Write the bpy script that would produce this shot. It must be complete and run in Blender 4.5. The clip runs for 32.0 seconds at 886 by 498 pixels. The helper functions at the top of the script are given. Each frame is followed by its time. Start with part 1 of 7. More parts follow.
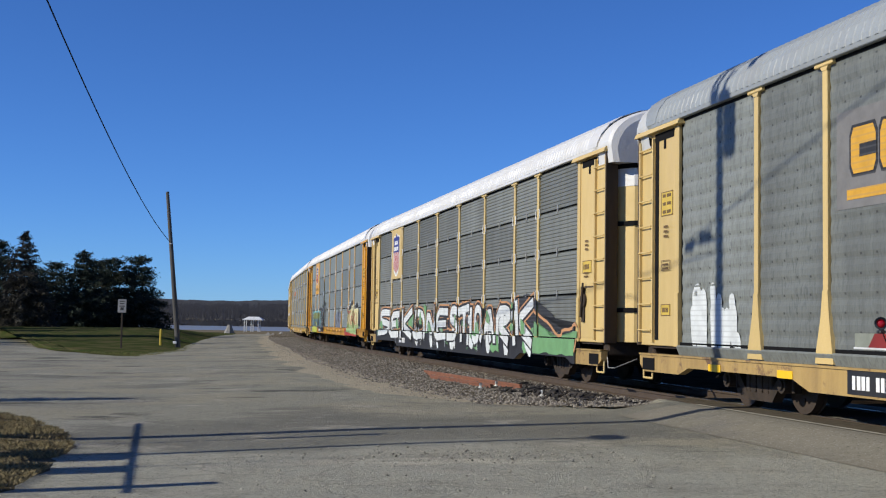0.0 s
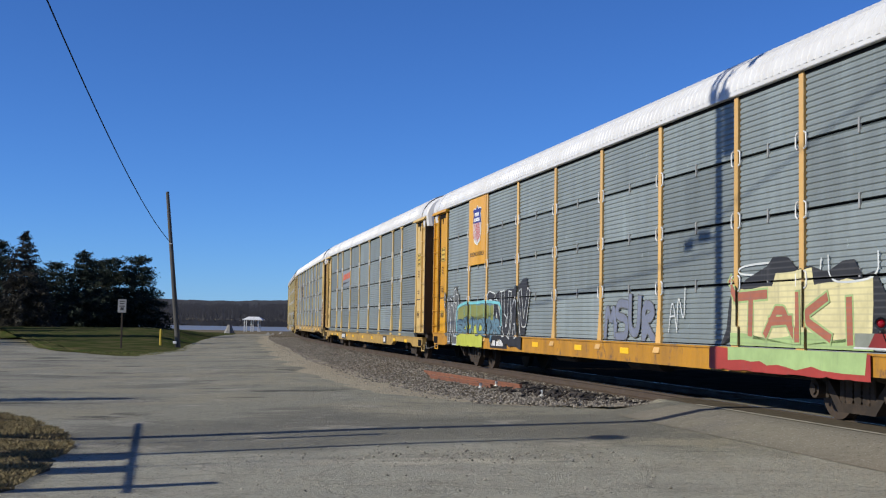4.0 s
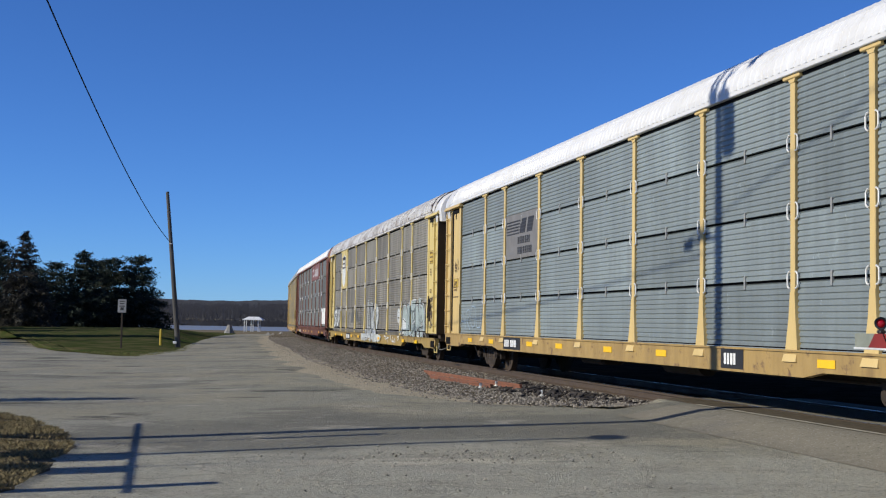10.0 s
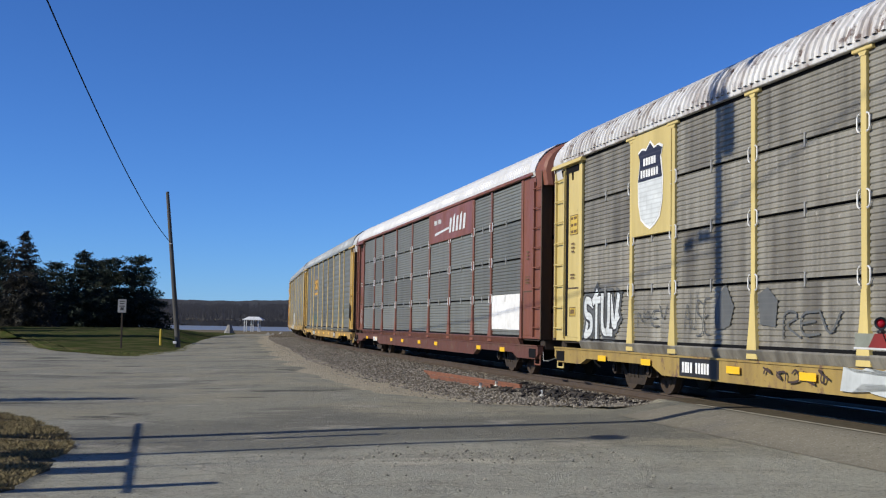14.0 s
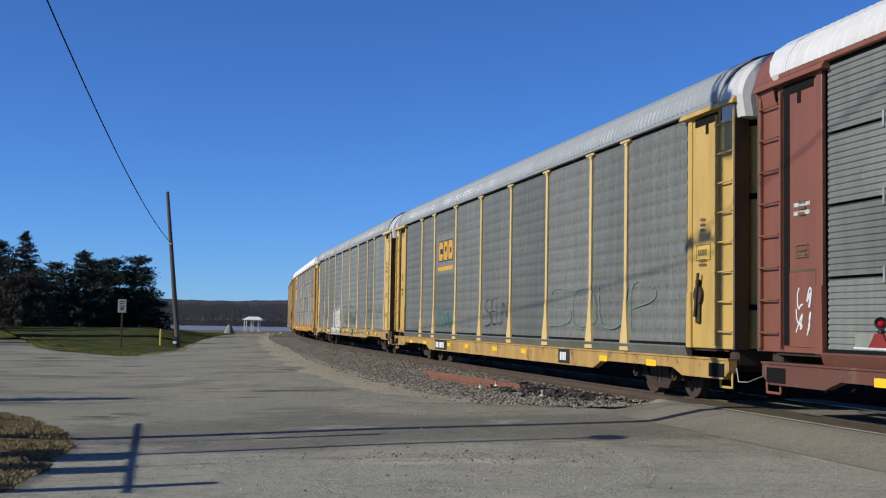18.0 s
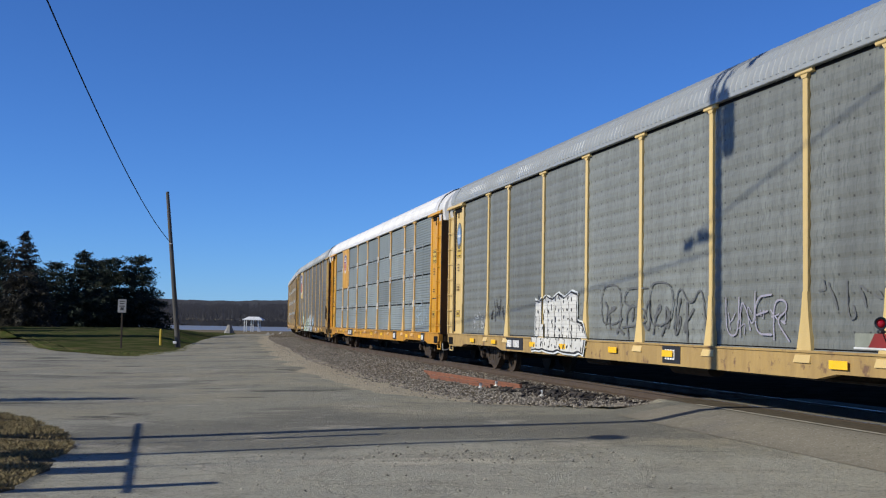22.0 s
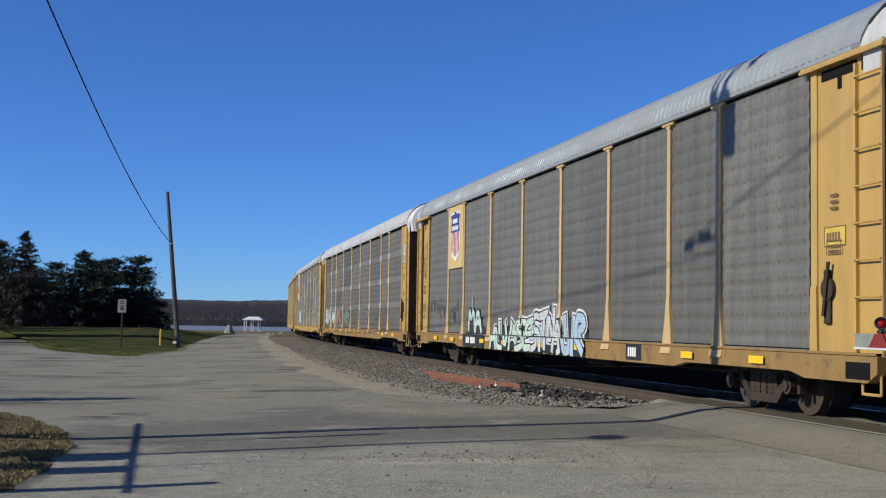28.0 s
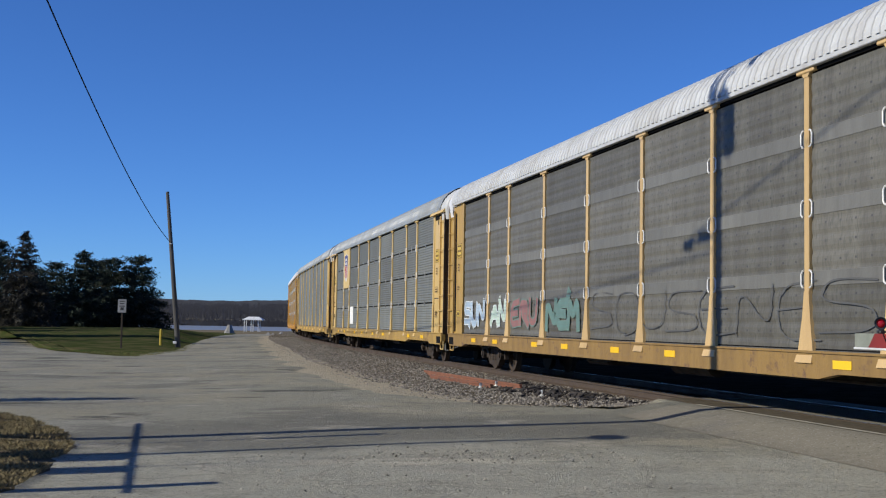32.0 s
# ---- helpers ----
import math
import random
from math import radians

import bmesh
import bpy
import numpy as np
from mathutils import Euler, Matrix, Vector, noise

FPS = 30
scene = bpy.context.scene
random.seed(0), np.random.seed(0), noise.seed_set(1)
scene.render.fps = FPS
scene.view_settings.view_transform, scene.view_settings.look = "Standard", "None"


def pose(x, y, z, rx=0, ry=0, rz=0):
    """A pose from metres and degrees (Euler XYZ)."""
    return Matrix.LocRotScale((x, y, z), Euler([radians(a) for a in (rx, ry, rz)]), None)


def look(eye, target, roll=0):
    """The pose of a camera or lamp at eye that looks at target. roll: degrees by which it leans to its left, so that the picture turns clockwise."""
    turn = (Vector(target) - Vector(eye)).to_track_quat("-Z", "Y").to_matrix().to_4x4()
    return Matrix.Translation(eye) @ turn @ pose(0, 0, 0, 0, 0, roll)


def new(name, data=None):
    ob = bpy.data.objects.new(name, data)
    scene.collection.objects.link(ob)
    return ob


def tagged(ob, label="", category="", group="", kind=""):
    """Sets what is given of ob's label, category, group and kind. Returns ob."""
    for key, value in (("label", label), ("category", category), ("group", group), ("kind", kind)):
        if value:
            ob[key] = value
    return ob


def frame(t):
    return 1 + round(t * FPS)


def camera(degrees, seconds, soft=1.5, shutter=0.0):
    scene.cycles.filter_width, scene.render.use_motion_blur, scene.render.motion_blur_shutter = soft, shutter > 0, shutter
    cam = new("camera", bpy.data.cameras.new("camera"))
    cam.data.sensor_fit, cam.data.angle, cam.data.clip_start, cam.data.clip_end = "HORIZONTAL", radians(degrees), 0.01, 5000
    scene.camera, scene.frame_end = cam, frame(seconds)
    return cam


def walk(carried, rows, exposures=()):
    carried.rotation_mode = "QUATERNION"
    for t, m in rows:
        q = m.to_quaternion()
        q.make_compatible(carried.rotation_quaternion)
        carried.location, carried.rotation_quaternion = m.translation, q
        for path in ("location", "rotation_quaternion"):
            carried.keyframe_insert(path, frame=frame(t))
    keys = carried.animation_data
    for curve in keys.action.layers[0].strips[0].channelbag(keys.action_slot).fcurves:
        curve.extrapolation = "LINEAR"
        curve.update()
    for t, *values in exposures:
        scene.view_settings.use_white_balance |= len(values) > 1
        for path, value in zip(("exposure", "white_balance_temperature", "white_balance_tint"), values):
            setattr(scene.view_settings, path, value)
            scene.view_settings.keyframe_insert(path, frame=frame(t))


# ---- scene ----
# ---- camera: stands still on a tripod beside the crossing ----
SECONDS = 32.0
EYE = 1.221
cam = camera(39.7, SECONDS, soft=1.15)
TILT = radians(3.486)
STAND = look((0, 0, EYE), (0, math.cos(TILT), EYE + math.sin(TILT)), 0.92)
walk(cam, [(0.0, STAND), (SECONDS, STAND)], [(0.0, 0.0), (SECONDS, 0.0)])

# ---- sky and sun: low sun from the west, behind the camera's left ----
SUN_WAY = Vector((0.9455, 0.3256, 0.0))          # the way the light runs over the ground
SUN_UP = radians(28)
world = bpy.data.worlds.new("sky")
scene.world = world
world.use_nodes = True
wn = world.node_tree
sky = wn.nodes.new("ShaderNodeTexSky")
sky.sky_type = "NISHITA"
sky.sun_disc = False
sky.sun_elevation = SUN_UP
sky.sun_rotation = math.atan2(-SUN_WAY.x, -SUN_WAY.y)
sky.altitude = 200
sky.air_density = 0.75
sky.dust_density = 0.0
sky.ozone_density = 8.0
wn.nodes["Background"].inputs[1].default_value = 0.088
tint = wn.nodes.new("ShaderNodeMix")
tint.data_type, tint.blend_type = "RGBA", "MULTIPLY"
tint.inputs[0].default_value = 1.0
tint.inputs[7].default_value = (0.80, 1.09, 1.47, 1.0)      # a clear dry winter sky
wn.links.new(sky.outputs[0], tint.inputs[6])
wn.links.new(tint.outputs[2], wn.nodes["Background"].inputs[0])
sun = new("sun", bpy.data.lights.new("sun", "SUN"))
sun.data.energy, sun.data.angle, sun.data.color = 5.0, radians(0.53), (1.0, 0.94, 0.80)
sun.matrix_world = look((0, 0, 60), Vector((0, 0, 60)) + SUN_WAY * math.cos(SUN_UP) - Vector((0, 0, math.sin(SUN_UP))))

# ---- the track's line: distance s grows away from the camera, rail tops at z = 0 ----
STEP = 0.5
S_GRID = np.arange(-380.0, 520.0, STEP)
BEND = np.where(S_GRID < -45, 0.0, np.interp(S_GRID, [0, 30, 60], [-0.000475, 0.001253, 0.00113]))
_turn = np.cumsum(BEND) * STEP
_zero = int(np.argmin(abs(S_GRID)))
TURN = _turn - _turn[_zero] + radians(-12.759)
_x, _y = np.cumsum(np.sin(TURN)) * STEP, np.cumsum(np.cos(TURN)) * STEP
TX, TY = _x - _x[_zero] + 4.478, _y - _y[_zero] + 25.0


def on_track(s, d=0.0):
    """The place on the track at s, d metres towards the camera's side, and the heading."""
    a = float(np.interp(s, S_GRID, TURN))
    x, y = float(np.interp(s, S_GRID, TX)), float(np.interp(s, S_GRID, TY))
    return x - math.cos(a) * d, y + math.sin(a) * d, a


def to_track(x, y):
    """The nearest s of a place, and how far it lies on the camera's side."""
    i = int(np.argmin((TX - x) ** 2 + (TY - y) ** 2))
    a = TURN[i]
    return float(S_GRID[i]), float((x - TX[i]) * -math.cos(a) + (y - TY[i]) * math.sin(a))


# how far the train has come, second by second
COME = [29.41, 39.71, 49.98, 60.17, 70.26, 80.22, 90.09, 99.93, 109.8, 119.73, 129.69, 139.63, 149.5, 159.26, 168.93, 178.53, 188.09,
        197.62, 207.11, 216.53, 225.85, 235.07, 244.18, 253.19, 262.1, 270.92, 279.65, 288.29, 296.84, 305.3, 313.69, 322.04, 330.37]


def come(t):
    """Distance run at t seconds: a smooth curve through the seconds."""
    i = min(int(t), 31)
    k = t - i
    p1, p2 = COME[i], COME[i + 1]
    p0 = COME[i - 1] if i else 2 * p1 - p2
    p3 = COME[i + 2] if i < 31 else 2 * p2 - p1
    return p1 + 0.5 * k * (p2 - p0 + k * (2 * p0 - 5 * p1 + 4 * p2 - p3 + k * (3 * (p1 - p2) + p3 - p0)))


# ---- materials ----
MATS = {}


def nodes_of(name):
    m = bpy.data.materials.new(name)
    m.use_nodes = True
    t = m.node_tree
    return m, t, t.nodes["Principled BSDF"]


def add_node(t, kind, **sets):
    n = t.nodes.new(kind)
    for k, v in sets.items():
        n.inputs[k.replace("_", " ")].default_value = v
    return n


def mixed(t, fac, a, b, mode="MIX"):
    n = t.nodes.new("ShaderNodeMix")
    n.data_type, n.blend_type = "RGBA", mode
    for i, v in ((0, fac), (6, a), (7, b)):
        if isinstance(v, (int, float)):
            n.inputs[i].default_value = v
        elif isinstance(v, tuple):
            n.inputs[i].default_value = (*v, 1.0)
        else:
            t.links.new(v, n.inputs[i])
    return n.outputs[2]


def noise_of(t, scale, detail=6.0, rough=0.6, stretch=(1, 1, 1), space="Object", lo=0.35, hi=0.7):
    """A noise from lo to hi brought to 0..1, in metres of the thing."""
    co = t.nodes.new("ShaderNodeTexCoord")
    mp = t.nodes.new("ShaderNodeMapping")
    mp.inputs["Scale"].default_value = stretch
    if space == "World":
        g = t.nodes.new("ShaderNodeNewGeometry")
        t.links.new(g.outputs["Position"], mp.inputs[0])
    else:
        # each piece takes its own stretch of the pattern
        info = t.nodes.new("ShaderNodeObjectInfo")
        far = t.nodes.new("ShaderNodeVectorMath")
        far.operation = "MULTIPLY_ADD"
        far.inputs[1].default_value = (37.0, 11.0, 23.0)
        t.links.new(info.outputs["Random"], far.inputs[0])
        t.links.new(co.outputs[space], far.inputs[2])
        t.links.new(far.outputs[0], mp.inputs[0])
    n = add_node(t, "ShaderNodeTexNoise", Scale=scale, Detail=detail, Roughness=rough)
    t.links.new(mp.outputs[0], n.inputs["Vector"])
    r = t.nodes.new("ShaderNodeMapRange")
    r.inputs[1].default_value, r.inputs[2].default_value = lo, hi
    t.links.new(n.outputs[0], r.inputs[0])
    return r.outputs[0]


def bump_of(t, bsdf, height, strength, distance):
    b = add_node(t, "ShaderNodeBump", Strength=strength, Distance=distance)
    t.links.new(height, b.inputs["Height"])
    t.links.new(b.outputs[0], bsdf.inputs["Normal"])


def paint(name, base, dirt, amount=0.5, rough=0.5, streak=True, metal=0.0, spot=None, fine=9.0, spread=0.6):
    """Weathered paint or metal: run-down streaks, blotches and specks of dirt over a base colour."""
    if name in MATS:
        return MATS[name]
    m, t, b = nodes_of(name)
    big = noise_of(t, 0.9, 5, 0.6, (1, 1, 0.35) if streak else (1, 1, 1), lo=0.4, hi=0.75)
    run = noise_of(t, 2.4, 4, 0.62, (1.3, 1.3, 0.22) if streak else (2, 2, 2), lo=0.42, hi=0.8)
    c = mixed(t, big, base, tuple(v * 0.82 for v in base))
    mul = t.nodes.new("ShaderNodeMath")
    mul.operation = "MULTIPLY"
    mul.inputs[1].default_value = amount
    t.links.new(run, mul.inputs[0])
    c = mixed(t, mul.outputs[0], c, dirt)
    if spot:
        sp = noise_of(t, 3.1, 8, 0.7, lo=spread, hi=spread + 0.09)
        c = mixed(t, sp, c, spot)
    info = t.nodes.new("ShaderNodeObjectInfo")
    rng = t.nodes.new("ShaderNodeMapRange")
    rng.inputs[3].default_value, rng.inputs[4].default_value = 0.9, 1.06
    t.links.new(info.outputs["Random"], rng.inputs[0])
    hsv = t.nodes.new("ShaderNodeHueSaturation")
    t.links.new(rng.outputs[0], hsv.inputs["Value"])
    t.links.new(c, hsv.inputs["Color"])
    t.links.new(hsv.outputs[0], b.inputs["Base Color"])
    b.inputs["Metallic"].default_value = metal
    rr = t.nodes.new("ShaderNodeMapRange")
    rr.inputs[3].default_value, rr.inputs[4].default_value = rough - 0.1, min(rough + 0.25, 1)
    t.links.new(big, rr.inputs[0])
    t.links.new(rr.outputs[0], b.inputs["Roughness"])
    bump_of(t, b, noise_of(t, fine, 4, 0.6), 0.25, 0.01)
    MATS[name] = m
    return m


def panel_paint(name, base, dirt, amount, dots=False, metal=0.08, rough=0.55, smear=0.0):
    """Galvanised side panel: streaks, smears, and for the perforated kind rows of holes."""
    m, t, b = nodes_of(name)
    big = noise_of(t, 0.55, 6, 0.65, (1, 1, 0.5), lo=0.35, hi=0.7)
    run = noise_of(t, 3.0, 7, 0.7, (1.5, 1.5, 0.1), lo=0.4, hi=0.72)
    c = mixed(t, big, base, tuple(v * 0.75 for v in base))
    mul = t.nodes.new("ShaderNodeMath")
    mul.operation = "MULTIPLY"
    mul.inputs[1].default_value = amount
    t.links.new(run, mul.inputs[0])
    c = mixed(t, mul.outputs[0], c, dirt)
    if smear:
        c = mixed(t, noise_of(t, 1.5, 4, 0.55, (1.0, 1.0, 0.12), lo=0.50, hi=0.72), c, mixed(t, smear, base, dirt))
        c = mixed(t, noise_of(t, 6.0, 6, 0.7, (1.2, 1.2, 0.5), lo=0.64, hi=0.7), c, tuple(v * 1.25 for v in base))
    if dots:
        co = t.nodes.new("ShaderNodeTexCoord")
        sep = t.nodes.new("ShaderNodeSeparateXYZ")
        t.links.new(co.outputs["Object"], sep.inputs[0])
        waves = []
        for axis, pitch in ((0, 0.36), (2, 0.245)):
            a = t.nodes.new("ShaderNodeMath")
            a.operation = "MULTIPLY"
            a.inputs[1].default_value = math.pi / pitch
            t.links.new(sep.outputs[axis], a.inputs[0])
            s = t.nodes.new("ShaderNodeMath")
            s.operation = "SINE"
            t.links.new(a.outputs[0], s.inputs[0])
            q = t.nodes.new("ShaderNodeMath")
            q.operation = "ABSOLUTE"
            t.links.new(s.outputs[0], q.inputs[0])
            waves.append(q.outputs[0])
        mx = t.nodes.new("ShaderNodeMath")
        mx.operation = "MAXIMUM"
        for i in (0, 1):
            t.links.new(waves[i], mx.inputs[i])
        lt = t.nodes.new("ShaderNodeMapRange")
        lt.inputs[1].default_value, lt.inputs[2].default_value = 0.24, 0.12
        t.links.new(mx.outputs[0], lt.inputs[0])
        c = mixed(t, lt.outputs[0], c, (0.045, 0.045, 0.047))
        c = mixed(t, noise_of(t, 26, 2, 0.5, (1, 1, 0.25), lo=0.5, hi=0.72), c, tuple(v * 0.55 for v in base))
        line = t.nodes.new("ShaderNodeMapRange")
        line.inputs[1].default_value, line.inputs[2].default_value = 0.06, 0.0
        line.inputs[4].default_value = 0.35
        t.links.new(waves[0], line.inputs[0])
        c = mixed(t, line.outputs[0], c, tuple(v * 0.55 for v in base))
    info = t.nodes.new("ShaderNodeObjectInfo")
    rng = t.nodes.new("ShaderNodeMapRange")
    rng.inputs[3].default_value, rng.inputs[4].default_value = 0.80, 1.12
    t.links.new(info.outputs["Random"], rng.inputs[0])
    hsv = t.nodes.new("ShaderNodeHueSaturation")
    t.links.new(rng.outputs[0], hsv.inputs["Value"])
    t.links.new(c, hsv.inputs["Color"])
    t.links.new(hsv.outputs[0], b.inputs["Base Color"])
    b.inputs["Metallic"].default_value, b.inputs["Roughness"].default_value = metal, rough
    bump_of(t, b, noise_of(t, 14, 4, 0.6), 0.2, 0.01)
    MATS[name] = m
    return m


def plain(name, base, rough=0.6, metal=0.0, vary=0.25, scale=4.0):
    if name in MATS:
        return MATS[name]
    m, t, b = nodes_of(name)
    c = mixed(t, noise_of(t, scale, 6, 0.65), base, tuple(v * (1 - vary) for v in base))
    t.links.new(c, b.inputs["Base Color"])
    b.inputs["Roughness"].default_value, b.inputs["Metallic"].default_value = rough, metal
    MATS[name] = m
    return m


def ground_paint(name, tones, scale, spread=1.0, bump=0.5, dist=0.02, rough=0.95, streak=None, streak_tone=None, grit=None):
    m, t, b = nodes_of(name)
    c = mixed(t, noise_of(t, scale, 8, 0.7, space="World", lo=0.3, hi=0.7), tones[0], tones[1])
    c = mixed(t, noise_of(t, scale * 0.12, 5, 0.6, space="World", lo=0.42, hi=0.62), c, tones[2])
    if streak:
        c = mixed(t, noise_of(t, 1.0, 6, 0.6, streak, space="World", lo=0.52, hi=0.68), c, streak_tone)
    if grit:
        c = mixed(t, noise_of(t, 38, 3, 0.5, space="World", lo=0.62, hi=0.68), c, grit)
        c = mixed(t, noise_of(t, 31, 3, 0.5, space="World", lo=0.38, hi=0.3), c, tuple(v * 0.35 for v in tones[0]))
    t.links.new(c, b.inputs["Base Color"])
    b.inputs["Roughness"].default_value = rough
    b.inputs["Specular IOR Level"].default_value = 0.0
    bump_of(t, b, noise_of(t, scale * 3.0, 8, 0.75, space="World", lo=0.2, hi=0.8), bump, dist)
    MATS[name] = m
    return m


YELLOW = paint("yellow_paint", (0.60, 0.415, 0.15), (0.22, 0.13, 0.055), 0.2, 0.45, spot=(0.20, 0.115, 0.05), spread=0.665)
ORANGE = paint("deep_yellow_paint", (0.62, 0.31, 0.018), (0.18, 0.085, 0.02), 0.2, 0.42, spot=(0.20, 0.115, 0.05), spread=0.665)
PEACH = paint("peach_post_paint", (0.62, 0.375, 0.125), (0.26, 0.16, 0.08), 0.2, 0.5, spot=(0.20, 0.115, 0.05), spread=0.665)
TAN = paint("tan_yellow_paint", (0.53, 0.350, 0.092), (0.20, 0.115, 0.05), 0.35, 0.5, spot=(0.20, 0.115, 0.05), spread=0.665)
OCHRE = paint("ochre_paint", (0.45, 0.288, 0.080), (0.18, 0.10, 0.045), 0.4, 0.5, spot=(0.18, 0.10, 0.045), spread=0.64)
DULL_POST = paint("dull_tan_post_paint", (0.53, 0.365, 0.165), (0.24, 0.145, 0.07), 0.35, 0.5)
CREAM = paint("faded_yellow_paint", (0.60, 0.44, 0.18), (0.27, 0.175, 0.085), 0.2, 0.5, spot=(0.20, 0.115, 0.05), spread=0.665)
LEMON = paint("light_yellow_paint", (0.60, 0.475, 0.18), (0.2, 0.14, 0.06), 0.25, 0.5, spot=(0.20, 0.115, 0.05), spread=0.665)
MAROON = paint("maroon_paint", (0.205, 0.072, 0.042), (0.08, 0.037, 0.03), 0.5, 0.5)
BLACK = paint("black_paint", (0.018, 0.018, 0.02), (0.05, 0.04, 0.03), 0.4, 0.5)
WHITE_ROOF = paint("white_roof", (0.63, 0.63, 0.63), (0.42, 0.40, 0.38), 0.4, 0.45)
WORN_ROOF = paint("worn_white_roof", (0.50, 0.51, 0.51), (0.27, 0.255, 0.24), 0.7, 0.5)
GREY_ROOF = paint("grey_roof", (0.265, 0.288, 0.30), (0.20, 0.195, 0.195), 0.4, 0.5)
RUST_ROOF = paint("rusty_roof", (0.64, 0.635, 0.62), (0.16, 0.11, 0.085), 0.9, 0.55, spot=(0.12, 0.075, 0.055), spread=0.55)
BLUEGREY = panel_paint("blue_grey_panel", (0.238, 0.278, 0.286), (0.10, 0.11, 0.108), 0.45, smear=0.3)
STEEL = panel_paint("grey_panel", (0.192, 0.204, 0.190), (0.085, 0.08, 0.072), 0.55, smear=0.35)
DULL = panel_paint("dull_brown_grey_panel", (0.305, 0.288, 0.242), (0.045, 0.038, 0.032), 0.7, smear=0.75)
PERF = panel_paint("perforated_grey_panel", (0.205, 0.220, 0.204), (0.085, 0.085, 0.078), 0.55, dots=True)
PERF_MID = panel_paint("perforated_mid_grey_panel", (0.172, 0.180, 0.160), (0.075, 0.073, 0.064), 0.6, dots=True)
PERF_DARK = panel_paint("perforated_dark_panel", (0.168, 0.164, 0.140), (0.05, 0.045, 0.04), 0.6, dots=True)
PERF_BROWN = panel_paint("perforated_brown_panel", (0.146, 0.140, 0.116), (0.05, 0.043, 0.036), 0.6, dots=True)
BAND = panel_paint("smooth_band", (0.17, 0.168, 0.15), (0.08, 0.075, 0.068), 0.5)
# dark brown for the shaded corner faces, and for the hatch gap lines
SHADE_BROWN = paint("shade_and_gap_brown", (0.085, 0.058, 0.036), (0.035, 0.026, 0.02), 0.7, 0.8)
LEVER = plain("dull_galvanised", (0.32, 0.32, 0.31), 0.6, 0.3)
IRON = paint("dirty_iron", (0.022, 0.015, 0.010), (0.066, 0.042, 0.026), 0.75, 0.85, streak=False)
WHEEL = paint("wheel_steel", (0.045, 0.031, 0.021), (0.068, 0.043, 0.027), 0.5, 0.7, streak=False, metal=0.1)
CLIP = plain("galvanised_clip", (0.72, 0.72, 0.70), 0.5, 0.2)
WHITE = plain("white_lettering", (0.78, 0.78, 0.76), 0.6)
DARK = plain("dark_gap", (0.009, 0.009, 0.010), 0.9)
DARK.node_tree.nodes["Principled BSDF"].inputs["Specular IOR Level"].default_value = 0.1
REFLECT_OLD = plain("faded_label_yellow", (0.60, 0.42, 0.07), 0.5, 0, 0.3)
REFLECT = plain("reflective_yellow_tape", (0.85, 0.50, 0.02), 0.35, 0, 0.1)
RAIL = paint("rail_steel", (0.088, 0.064, 0.046), (0.05, 0.034, 0.025), 0.6, 0.6, streak=False, metal=0.3)
TIE = paint("creosoted_wood", (0.10, 0.075, 0.055), (0.04, 0.03, 0.025), 0.6, 0.9, streak=False)
RUST = paint("orange_rust", (0.21, 0.08, 0.042), (0.08, 0.042, 0.03), 0.9, 0.9, streak=False, spot=(0.08, 0.055, 0.042), spread=0.58)
WOOD = paint("weathered_pole_wood", (0.085, 0.08, 0.074), (0.035, 0.033, 0.03), 0.7, 0.9)

